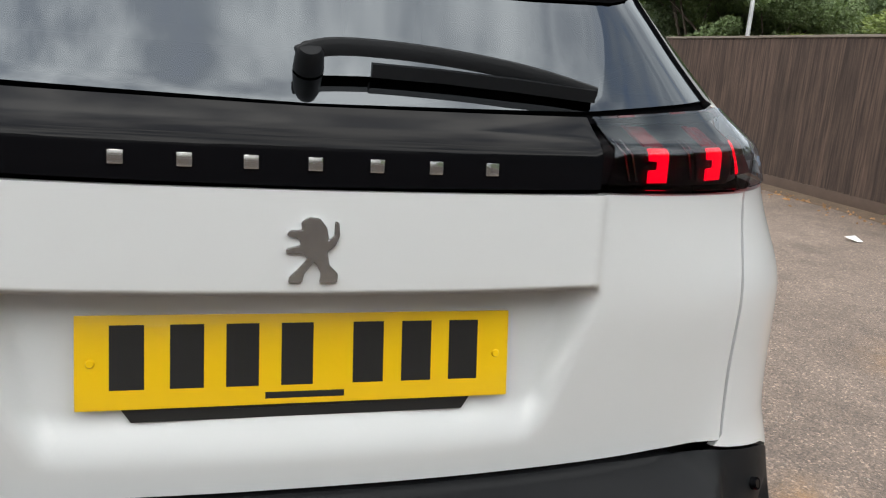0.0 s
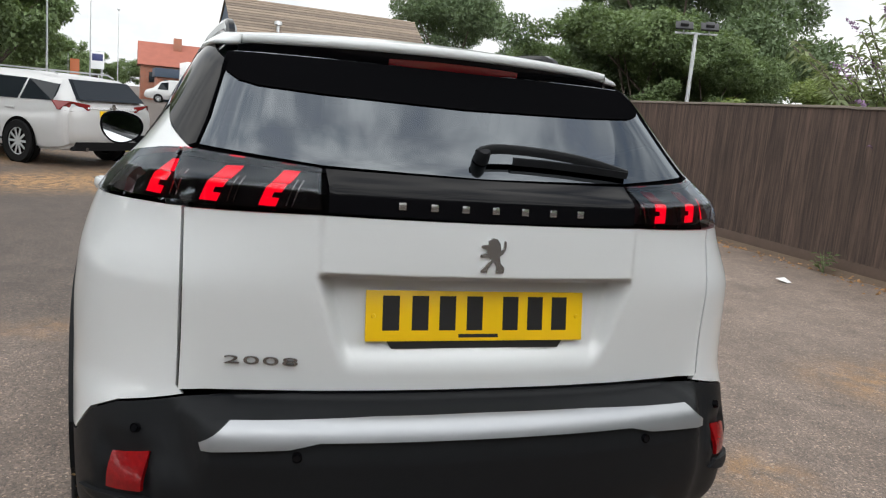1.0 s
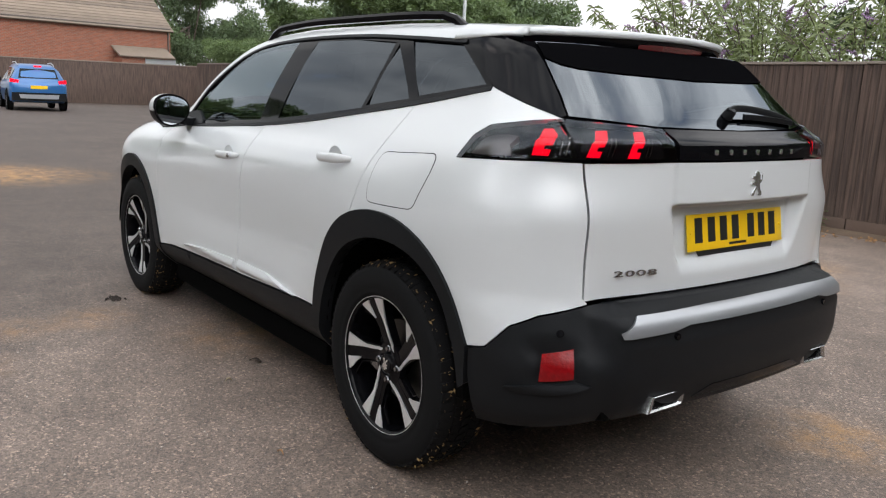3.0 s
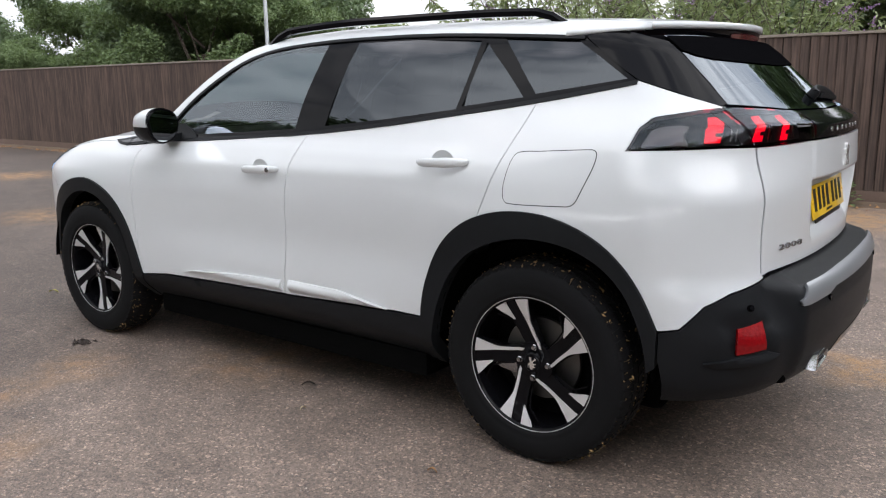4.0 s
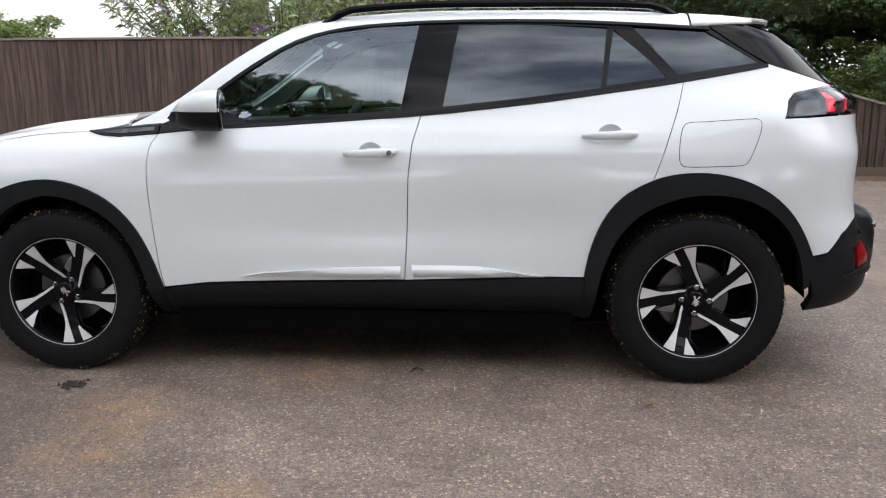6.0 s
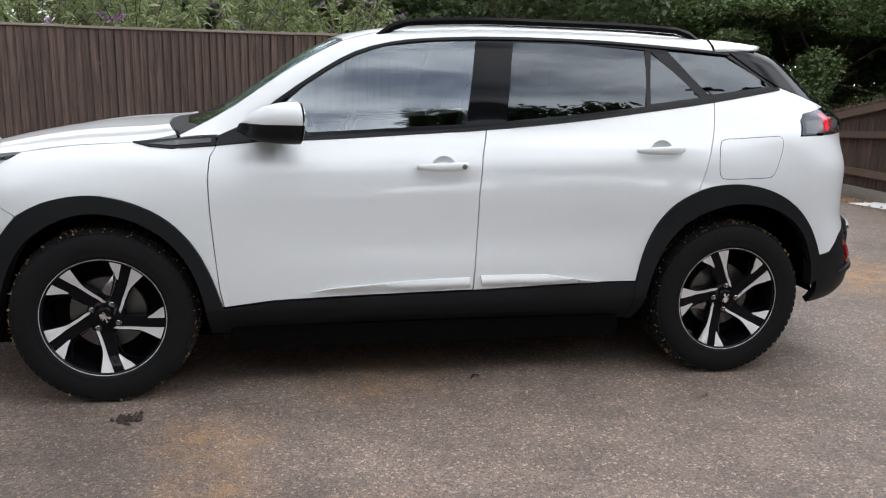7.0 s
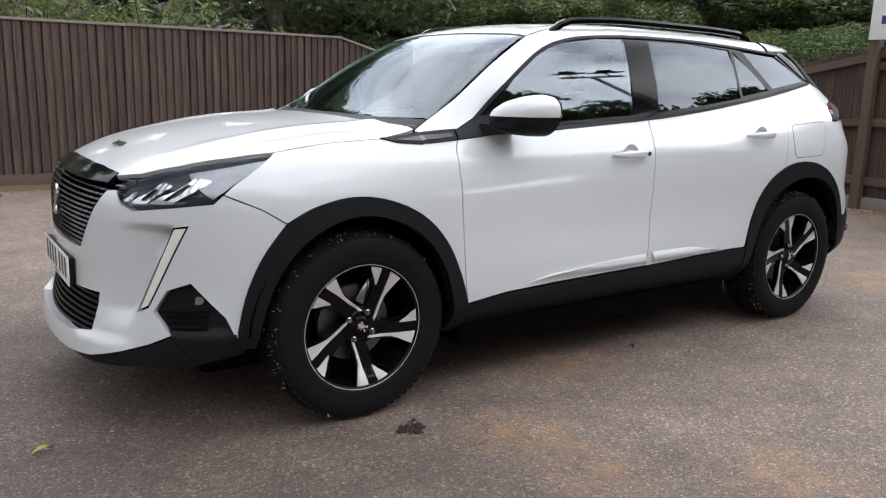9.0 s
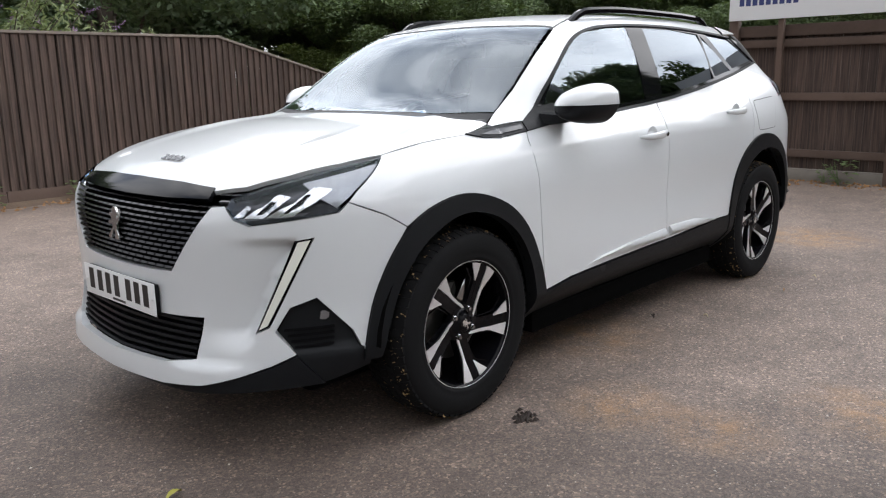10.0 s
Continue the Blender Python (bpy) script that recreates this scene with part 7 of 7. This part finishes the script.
put("sign_words", text_mesh("SALES - SERVICE - PARTS", 0.60, 0.01), white_ink, gable_sign, "white painted words", Matrix.Translation((-0.322, 3.3, 3.15)) @ Matrix(((0, 0, -1, 0), (-1, 0, 0, 0), (0, 1, 0, 0), (0, 0, 0, 1))) @ Matrix.Diagonal((0.78, 1, 1, 1)))
for yv in (0.5, 6.35):
    part("sign_shield", box(0.05, 0.75, 1.1, 0.01, (-0.30, yv, 3.25)), board_white, gable_sign, "white emblem panel")
# low dark wall in front of the brick wall
yard_wall = thing("yard_fence", "dark brown board fence before the brick workshop", "fence", Matrix.Translation((39.4, -4.0, 0)) @ Matrix.Rotation(math.atan2(-0.98, -0.19), 4, "Z"), kind="structure")
part("boards", box(9.5, 0.08, 1.95, 0.01, (4.5, 0, 0.975)), fence_wood, yard_wall)
part("capping", box(9.5, 0.14, 0.05, 0.01, (4.5, 0, 1.97)), cap_wood, yard_wall)

# ---- showroom, flat-roofed unit and house beyond ----
show = thing("showroom", "white flat-roofed car showroom with glazed front", "building", Matrix.Translation((63.4, -0.6, 0)) @ Matrix.Rotation(radians(-84), 4, "Z"))
part("fascia", box(4.4, 5.0, 1.05, 0.02, (1.6, 2.5, 2.85)), board_white, show, "white sign fascia")
part("emblem_ring", lathe([(0.20, 0.0), (0.36, 0.0), (0.36, 0.03), (0.20, 0.03)], 28), navy, show, "blue ring shape", m=Matrix.Translation((1.2, -0.04, 2.9)) @ Matrix.Diagonal((1.4, 1, 0.8, 1)))
part("corner_pillar", box(0.9, 0.6, 2.35, 0.02, (0.0, 0.3, 1.175)), board_white, show)
part("glazing", box(2.9, 0.1, 2.1, 0.01, (2.0, 0.4, 1.05)), dark_glass, show)
part("side_wall", box(0.2, 4.6, 2.3, 0.01, (-0.5, 2.6, 1.15)), board_white, show)
part("blue_panel", box(0.5, 0.12, 0.9, 0.01, (3.7, -0.05, 2.75)), mat("blue_sign", (0.03, 0.06, 0.45), 0.4), show)
flat_unit = thing("flat_roofed_unit", "dark blue flat-roofed unit", "building", Matrix.Translation((75.5, 2.3, 0)) @ Matrix.Rotation(radians(-86), 4, "Z"))
part("wall", box(4.2, 5.0, 2.6, 0.02, (2.0, 2.5, 1.3)), brick_red, flat_unit)
part("roof_band", box(4.6, 5.4, 0.8, 0.02, (2.0, 2.4, 2.6)), slate_blue, flat_unit, "dark blue roof band")
part("door", box(1.0, 0.1, 2.0, 0.01, (1.0, -0.02, 1.0)), dark_glass, flat_unit)
part("window", box(1.2, 0.1, 1.0, 0.01, (2.8, -0.02, 1.2)), dark_glass, flat_unit)
red_tile = mat("red_roof_tile", (0.24, 0.075, 0.05), 0.85, 0, 0, 0.2, 1.5, 0.01, 8)
house = thing("brick_house", "red brick house with red tiled roof and chimney", "house", Matrix.Translation((83.0, 3.8, 0)) @ Matrix.Rotation(radians(-87), 4, "Z"))
part("wall", box(6.6, 7.0, 3.4, 0, (3.0, 3.5, 1.7)), brick_red, house)
part("roof", moved(slab([(-4.0, 0), (4.0, 0), (0, 2.4)], 7.2), Matrix.Translation((-0.6, 3.5, 3.35)) @ Matrix(((0, 0, 1, 0), (1, 0, 0, 0), (0, 1, 0, 0), (0, 0, 0, 1)))), red_tile, house, "red tiled roof")
part("chimney", box(0.8, 0.6, 1.4, 0.02, (3.2, 2.6, 5.6)), brick_red, house)
for xv in (0.9, 2.8, 4.8):
    part("window", box(0.9, 0.1, 1.0, 0.02, (xv, -0.02, 2.2)), dark_glass, house)
pole_sign = thing("pole_sign", "blue and white sign panel on a post", "sign", Matrix.Translation((42.3, 4.3, 0)))
part("post", rod((0, 0, 0), (0, 0, 2.6), 0.05), galv, pole_sign)
part("panel", box(0.06, 0.62, 0.85, 0.01, (-0.04, 0.2, 2.35)), board_white, pole_sign)
part("panel_band", box(0.02, 0.5, 0.34, 0.004, (-0.08, 0.2, 2.5)), mat("sign_blue", (0.035, 0.045, 0.14), 0.5), pole_sign)
flag = thing("orange_flag", "orange banner on a roadside pole", "banner", Matrix.Translation((44, 4.2, 0)))
part("orange_banner", box(0.03, 0.5, 1.2, 0.004, (6, 2.2, 1.9)), mat("orange_banner", (0.45, 0.13, 0.05), 0.6), flag)
part("pole", rod((6, 2.56, 0), (6, 2.56, 2.8), 0.02, 0.02, 8), galv, flag)


# ---- other vehicles ----
def simple_wheel(parent, x, y, r, w, out):
    t = part("wheel", lathe([(r * 0.62, -w / 2), (r * 0.95, -w / 2), (r, -w * 0.35), (r, w * 0.35), (r * 0.95, w / 2), (r * 0.66, w / 2), (r * 0.62, w * 0.30)], 32), rubber, parent, m=Matrix.Translation((x, y, r)))
    o = w * 0.40 * out
    part("rim", merge(lathe([(r * 0.66, o), (r * 0.60, o * 0.95), (r * 0.60, o * 0.4)], 32), lathe([(0.0, o), (r * 0.16, o), (r * 0.18, o * 0.5)], 16), *[moved(box(r * 0.52, 0.02, r * 0.11, 0.005, (r * 0.36, o * 0.85, 0)), Matrix.Rotation(math.tau * i / 10, 4, "Y")) for i in range(10)]), galv, t)
    part("wheel_back", lathe([(0.0, o * 0.2), (r * 0.63, o * 0.2)], 24), dark_inside, t)


def vehicle(name, label, m, paint, st, wheels, r, glass_x, lamps, plate_at, bumper=None, side_glass=True):
    """st rows: x, floor, belt height, roof height, half width at the belt, half width at the roof."""
    c = thing(name, label, "van" if "van" in name else "car", m)
    bm = bmesh.new()
    rings = []
    for x, z0, zb, zr, wb, wr in st:
        half = [(wb * 0.93, z0), (wb, z0 + (zb - z0) * 0.35), (wb * 1.005, z0 + (zb - z0) * 0.72), (wb * 0.965, zb), (wr + (wb * 0.965 - wr) * 0.12, zr - 0.07 * min(1, (zr - zb) / 0.3)), (wr * 0.86, zr - 0.01), (0, zr)]
        rings.append([bm.verts.new((x, yy, zz)) for yy, zz in half] + [bm.verts.new((x, -yy, zz)) for yy, zz in half[-2::-1]])
    n = len(rings[0])
    for r0, r1 in zip(rings, rings[1:]):
        for i in range(n - 1):
            bm.faces.new((r0[i], r1[i], r1[i + 1], r0[i + 1]))
        bm.faces.new((r0[0], r0[-1], r1[-1], r1[0]))
    bm.faces.new(rings[0])
    bm.faces.new(rings[-1][::-1])
    bmesh.ops.recalc_face_normals(bm, faces=bm.faces[:])
    bmesh.ops.bevel(bm, geom=[e for e in bm.edges if e.calc_face_angle(0) > 0.5], offset=0.05, segments=3, affect="EDGES")
    part("body", bm, paint, c, angle=50)
    xs = [s[0] for s in st]

    def at(x):
        return [float(np.interp(x, xs, [s[k] for s in st])) for k in range(1, 6)]

    for sg in (1, -1):
        for x0, x1, sl0, sl1 in glass_x:
            q = []
            for x, f, s in ((x0, 0.06, 0), (x1, 0.06, 0), (x1, 0.86, sl1), (x0, 0.86, sl0)):
                _, zb, zr, wb, wr = at(x + s)
                zb, zr = at(x)[1], at(x + s)[2]
                yy = wb * 0.965 + (wr - wb * 0.965) * 0.88 * f
                q.append((x + s, sg * (yy + 0.014), zb + (zr - 0.06 - zb) * f))
            v = q + [(a, b - sg * 0.03, d) for a, b, d in q]
            part("side_window", bmesh_from(v, [(0, 1, 2, 3), (4, 7, 6, 5), (0, 4, 5, 1), (1, 5, 6, 2), (2, 6, 7, 3), (3, 7, 4, 0)]), dark_glass, c, smooth=False)
    for x in wheels:
        wb = at(x)[3]
        for sg in (1, -1):
            part("arch", moved(lathe([(r * 1.14, 0), (r * 1.14, 0.02), (0.0, 0.02)], 28), Matrix.Translation((x, sg * (wb * 1.004) - 0.01, r * 1.02))), dark_inside, c)
            simple_wheel(c, x, sg * (wb - 0.06), r, 0.21, sg)
    return c


def bmesh_from(v, f):
    b = bmesh.new()
    vs = [b.verts.new(p) for p in v]
    for q in f:
        b.faces.new([vs[i] for i in q])
    bmesh.ops.recalc_face_normals(b, faces=b.faces[:])
    return b


def quad_part(name, material, parent, pts, thick=0.02, label=""):
    """A thin block whose face is the polygon pts, thickened towards +x."""
    v = [Vector(p) for p in pts] + [Vector(p) + Vector((thick, 0, 0)) for p in pts]
    n = len(pts)
    return part(name, bmesh_from(v, [tuple(range(n)), tuple(range(2 * n - 1, n - 1, -1))] + [(i, (i + 1) % n, n + (i + 1) % n, n + i) for i in range(n)]), material, parent, label, smooth=False)


car_white = mat("white_car_paint", (0.40, 0.40, 0.40), 0.3, 0, 0.8, 0.01, 2)
car_blue = mat("blue_car_paint", (0.018, 0.11, 0.30), 0.3, 0.2, 0.6, 0.02, 3)

# white estate car: rear at x = -1.0 behind its rear axle
est = vehicle("estate_car", "white estate car with black bumper skirt and alloy wheels, parked", Matrix.Translation((11.8, 2.30, 0)) @ Matrix.Rotation(radians(46), 4, "Z") @ Matrix.Diagonal((0.93, 0.93, 0.93, 1)), car_white,
              [(-1.06, 0.38, 0.96, 1.00, 0.80, 0.60), (-1.00, 0.32, 1.02, 1.12, 0.88, 0.62), (-0.80, 0.28, 1.04, 1.33, 0.91, 0.62), (-0.62, 0.26, 1.03, 1.44, 0.92, 0.62), (0.3, 0.25, 1.00, 1.50, 0.93, 0.64), (1.3, 0.25, 0.98, 1.51, 0.93, 0.64), (2.0, 0.25, 0.97, 1.42, 0.93, 0.62), (2.55, 0.25, 0.98, 1.08, 0.92, 0.66), (3.2, 0.27, 0.92, 0.97, 0.90, 0.62), (3.65, 0.32, 0.74, 0.80, 0.80, 0.55), (3.78, 0.40, 0.62, 0.66, 0.65, 0.4)],
              (0.0, 2.74), 0.345, ((-0.72, 0.02, 0.06, 0.0), (0.08, 0.92, 0.0, 0.0), (1.0, 2.1, 0.0, -0.35)), None, None)
quad_part("rear_screen", mat("dull_rear_glass", (0.02, 0.024, 0.03), 0.25, spec=0.06), est, [(-1.085, 0.66, 1.09), (-1.085, -0.66, 1.09), (-0.775, -0.56, 1.40), (-0.775, 0.56, 1.40)], 0.09, "dark rear window")
quad_part("skirt", black_plastic, est, [(-1.075, 0.70, 0.42), (-1.075, -0.70, 0.42), (-1.05, -0.74, 0.28), (-1.05, 0.74, 0.28)], 0.1)
quad_part("chrome_bar", chrome, est, [(-1.075, 0.50, 0.985), (-1.075, -0.50, 0.985), (-1.078, -0.50, 0.955), (-1.078, 0.50, 0.955)], 0.03)
quad_part("plate", plate_yellow, est, [(-1.085, 0.26, 0.93), (-1.085, -0.26, 0.93), (-1.085, -0.26, 0.82), (-1.085, 0.26, 0.82)], 0.02, "yellow number plate")
for i in range(7):
    quad_part("plate_bar", ink, est, [(-1.088, 0.205 - 0.063 * i, 0.91), (-1.088, 0.165 - 0.063 * i, 0.91), (-1.088, 0.165 - 0.063 * i, 0.84), (-1.088, 0.205 - 0.063 * i, 0.84)], 0.004)
for sg in (1, -1):
    quad_part("tail_lamp", mat("dark_red_lens", (0.16, 0.012, 0.012), 0.2), est, [(-1.075, sg * 0.46, 1.02), (-1.03, sg * 0.80, 1.06), (-0.78, sg * 0.925, 1.06), (-0.90, sg * 0.915, 0.92), (-1.05, sg * 0.80, 0.90), (-1.08, sg * 0.46, 0.93)], 0.03, "red tail lamp")
    part("roof_rail", sweep([(-0.45, sg * 0.56, 1.47), (-0.3, sg * 0.57, 1.52), (1.3, sg * 0.58, 1.54), (1.6, sg * 0.57, 1.50)], [(-0.012, -0.012), (0.012, -0.012), (0, 0.014)]), galv, est)
    part("door_handle", box(0.2, 0.03, 0.03, 0.01, (1.15, sg * 0.935, 0.86)), car_white, est)
    part("door_handle", box(0.2, 0.03, 0.03, 0.01, (0.20, sg * 0.935, 0.88)), car_white, est)
    part("door_gap", box(0.006, 0.01, 0.62, 0, (0.98, sg * 0.934, 0.66)), dark_inside, est)
    part("sill_line", box(2.0, 0.012, 0.03, 0, (1.35, sg * 0.925, 0.36)), black_plastic, est)
    part("door_mirror", moved(box(0.16, 0.20, 0.14, 0.04), Matrix.Translation((2.05, sg * 1.02, 1.02))), car_white, est)
part("rear_wiper", sweep([(-1.03, 0.0, 1.12), (-1.0, -0.25, 1.15)], [(-0.01, -0.01), (0.01, -0.01), (0, 0.015)]), black_plastic, est)
part("emblem", lathe([(0.0, 0.0), (0.05, 0.0), (0.055, 0.012)], 20), chrome, est, m=Matrix.Translation((-1.09, 0, 0.99)) @ Matrix.Rotation(radians(90), 4, "Z"))
for sg in (1, -1):
    part("exhaust", rod((-1.07, sg * 0.5, 0.30), (-0.9, sg * 0.5, 0.30), 0.035), dark_chrome, est)
hose = thing("yellow_hose", "thin yellow cable lying on the yard", "cable")
part("cable", sweep(soft([(13.6, 1.75, 0.016), (15.0, 1.45, 0.016), (17.0, 1.0, 0.016), (20.5, 0.52, 0.016), (24.3, 0.37, 0.016), (29.0, 0.26, 0.016), (34.0, 0.16, 0.016)], 3), [(0.014 * math.cos(k * math.tau / 6), 0.014 * math.sin(k * math.tau / 6)) for k in range(6)]), mat("yellow_cable", (0.7, 0.6, 0.15), 0.5), hose)
# a second white car just past it
est2 = copy_thing(est, Matrix.Translation((17.6, 4.6, 0)) @ Matrix.Rotation(radians(47), 4, "Z"))
tagged(est2, "white car parked beyond the estate car")

# white panel van seen from behind
VANS = [(-1.0, 0.45, 1.05, 1.88, 0.90, 0.84), (-0.95, 0.32, 1.05, 1.95, 0.95, 0.86), (0.5, 0.30, 1.05, 1.97, 0.96, 0.86), (2.2, 0.30, 1.05, 1.95, 0.96, 0.84), (2.9, 0.30, 1.05, 1.80, 0.95, 0.78), (3.5, 0.30, 1.10, 1.22, 0.94, 0.74), (4.1, 0.35, 0.95, 1.02, 0.88, 0.66), (4.25, 0.42, 0.75, 0.80, 0.75, 0.5)]
van = vehicle("panel_van", "white panel van parked by the brick workshop", Matrix.Translation((41.2, -3.0, 0)) @ Matrix.Rotation(radians(8), 4, "Z"), car_white, VANS, (0.0, 3.1), 0.34, ((2.3, 3.2, 0.0, -0.3),), None, None)
quad_part("rear_bumper", black_plastic, van, [(-1.06, 0.88, 0.62), (-1.06, -0.88, 0.62), (-1.04, -0.88, 0.36), (-1.04, 0.88, 0.36)], 0.1)
quad_part("plate", plate_yellow, van, [(-1.02, 0.30, 1.02), (-1.02, -0.22, 1.02), (-1.02, -0.22, 0.90), (-1.02, 0.30, 0.90)], 0.02)
quad_part("door_gap", dark_inside, van, [(-1.015, 0.03, 1.86), (-1.015, 0.02, 1.86), (-1.015, 0.02, 0.64), (-1.015, 0.03, 0.64)], 0.02)
for sg in (1, -1):
    quad_part("tail_lamp", red_lens, van, [(-1.02, sg * 0.78, 1.40), (-1.02, sg * 0.93, 1.40), (-1.02, sg * 0.93, 0.95), (-1.02, sg * 0.78, 0.95)], 0.04, "red tail lamp")
    part("door_mirror", moved(box(0.14, 0.20, 0.24, 0.04), Matrix.Translation((3.1, sg * 1.06, 1.20))), black_plastic, van)

# blue crossover with its brake lights lit
blue = vehicle("blue_crossover_car", "blue crossover car with lit brake lights in the yard", Matrix.Translation((29.2, -3.7, 0)) @ Matrix.Rotation(radians(-4), 4, "Z"), car_blue,
               [(-0.86, 0.50, 0.98, 1.02, 0.80, 0.58), (-0.80, 0.34, 1.00, 1.20, 0.86, 0.60), (-0.62, 0.28, 1.02, 1.48, 0.90, 0.61), (0.3, 0.26, 1.00, 1.60, 0.91, 0.62), (1.1, 0.26, 0.98, 1.60, 0.91, 0.62), (1.7, 0.26, 0.98, 1.48, 0.91, 0.60), (2.2, 0.26, 1.00, 1.12, 0.90, 0.66), (2.9, 0.30, 0.93, 0.98, 0.86, 0.62), (3.35, 0.36, 0.72, 0.78, 0.75, 0.5)],
               (0.0, 2.6), 0.345, ((-0.55, 0.1, 0.05, 0.0), (0.15, 0.9, 0.0, 0.0), (0.98, 1.85, 0.0, -0.3)), None, None)
quad_part("rear_screen", dark_glass, blue, [(-0.84, 0.62, 1.10), (-0.84, -0.62, 1.10), (-0.66, -0.54, 1.42), (-0.66, 0.54, 1.42)], 0.05)
quad_part("rear_bumper", black_plastic, blue, [(-0.90, 0.84, 0.62), (-0.90, -0.84, 0.62), (-0.88, -0.84, 0.34), (-0.88, 0.84, 0.34)], 0.15)
quad_part("bumper_insert", silver_paint, blue, [(-0.915, 0.62, 0.56), (-0.915, -0.62, 0.56), (-0.915, -0.58, 0.42), (-0.915, 0.58, 0.42)], 0.03)
quad_part("plate", plate_yellow, blue, [(-0.885, 0.26, 0.86), (-0.885, -0.26, 0.86), (-0.885, -0.26, 0.75), (-0.885, 0.26, 0.75)], 0.02)
quad_part("brake_light", red_lit, blue, [(-0.70, 0.12, 1.53), (-0.70, -0.12, 1.53), (-0.71, -0.12, 1.48), (-0.71, 0.12, 1.48)], 0.05, "lit red brake light")
for sg in (1, -1):
    quad_part("tail_lamp", red_lit, blue, [(-0.87, sg * 0.60, 1.03), (-0.80, sg * 0.86, 1.08), (-0.80, sg * 0.88, 0.96), (-0.87, sg * 0.64, 0.93)], 0.05, "lit red tail lamp")
    part("door_mirror", moved(box(0.14, 0.20, 0.14, 0.04), Matrix.Translation((1.75, sg * 1.0, 1.04))), black_plastic, blue)
    part("roof_rail", sweep([(-0.4, sg * 0.56, 1.54), (0.3, sg * 0.57, 1.65), (1.2, sg * 0.57, 1.64)], [(-0.015, -0.015), (0.015, -0.015), (0, 0.015)]), galv, blue)
# large white van far down the road, side on, and a dark car by the showroom
van2 = vehicle("delivery_van", "large white delivery van standing side-on down the road", Matrix.Translation((71.0, -1.0, 0)) @ Matrix.Rotation(radians(86), 4, "Z"), car_white, VANS, (0.0, 3.1), 0.34, ((2.3, 3.2, 0.0, -0.3),), None, None)
part("side_emblem", lathe([(0.0, 0.0), (0.36, 0.0), (0.36, 0.01)], 24), galv, van2, m=Matrix.Translation((0.2, 0.985, 1.15)))
dark_car = copy_thing(blue, Matrix.Translation((61.6, -1.9, 0)) @ Matrix.Rotation(radians(-95), 4, "Z"))
tagged(dark_car, "small dark car parked before the showroom")
for ob in dark_car.children:
    if ob.name.startswith("body"):
        ob.material_slots[0].link = "OBJECT"
        ob.material_slots[0].material = black_gloss
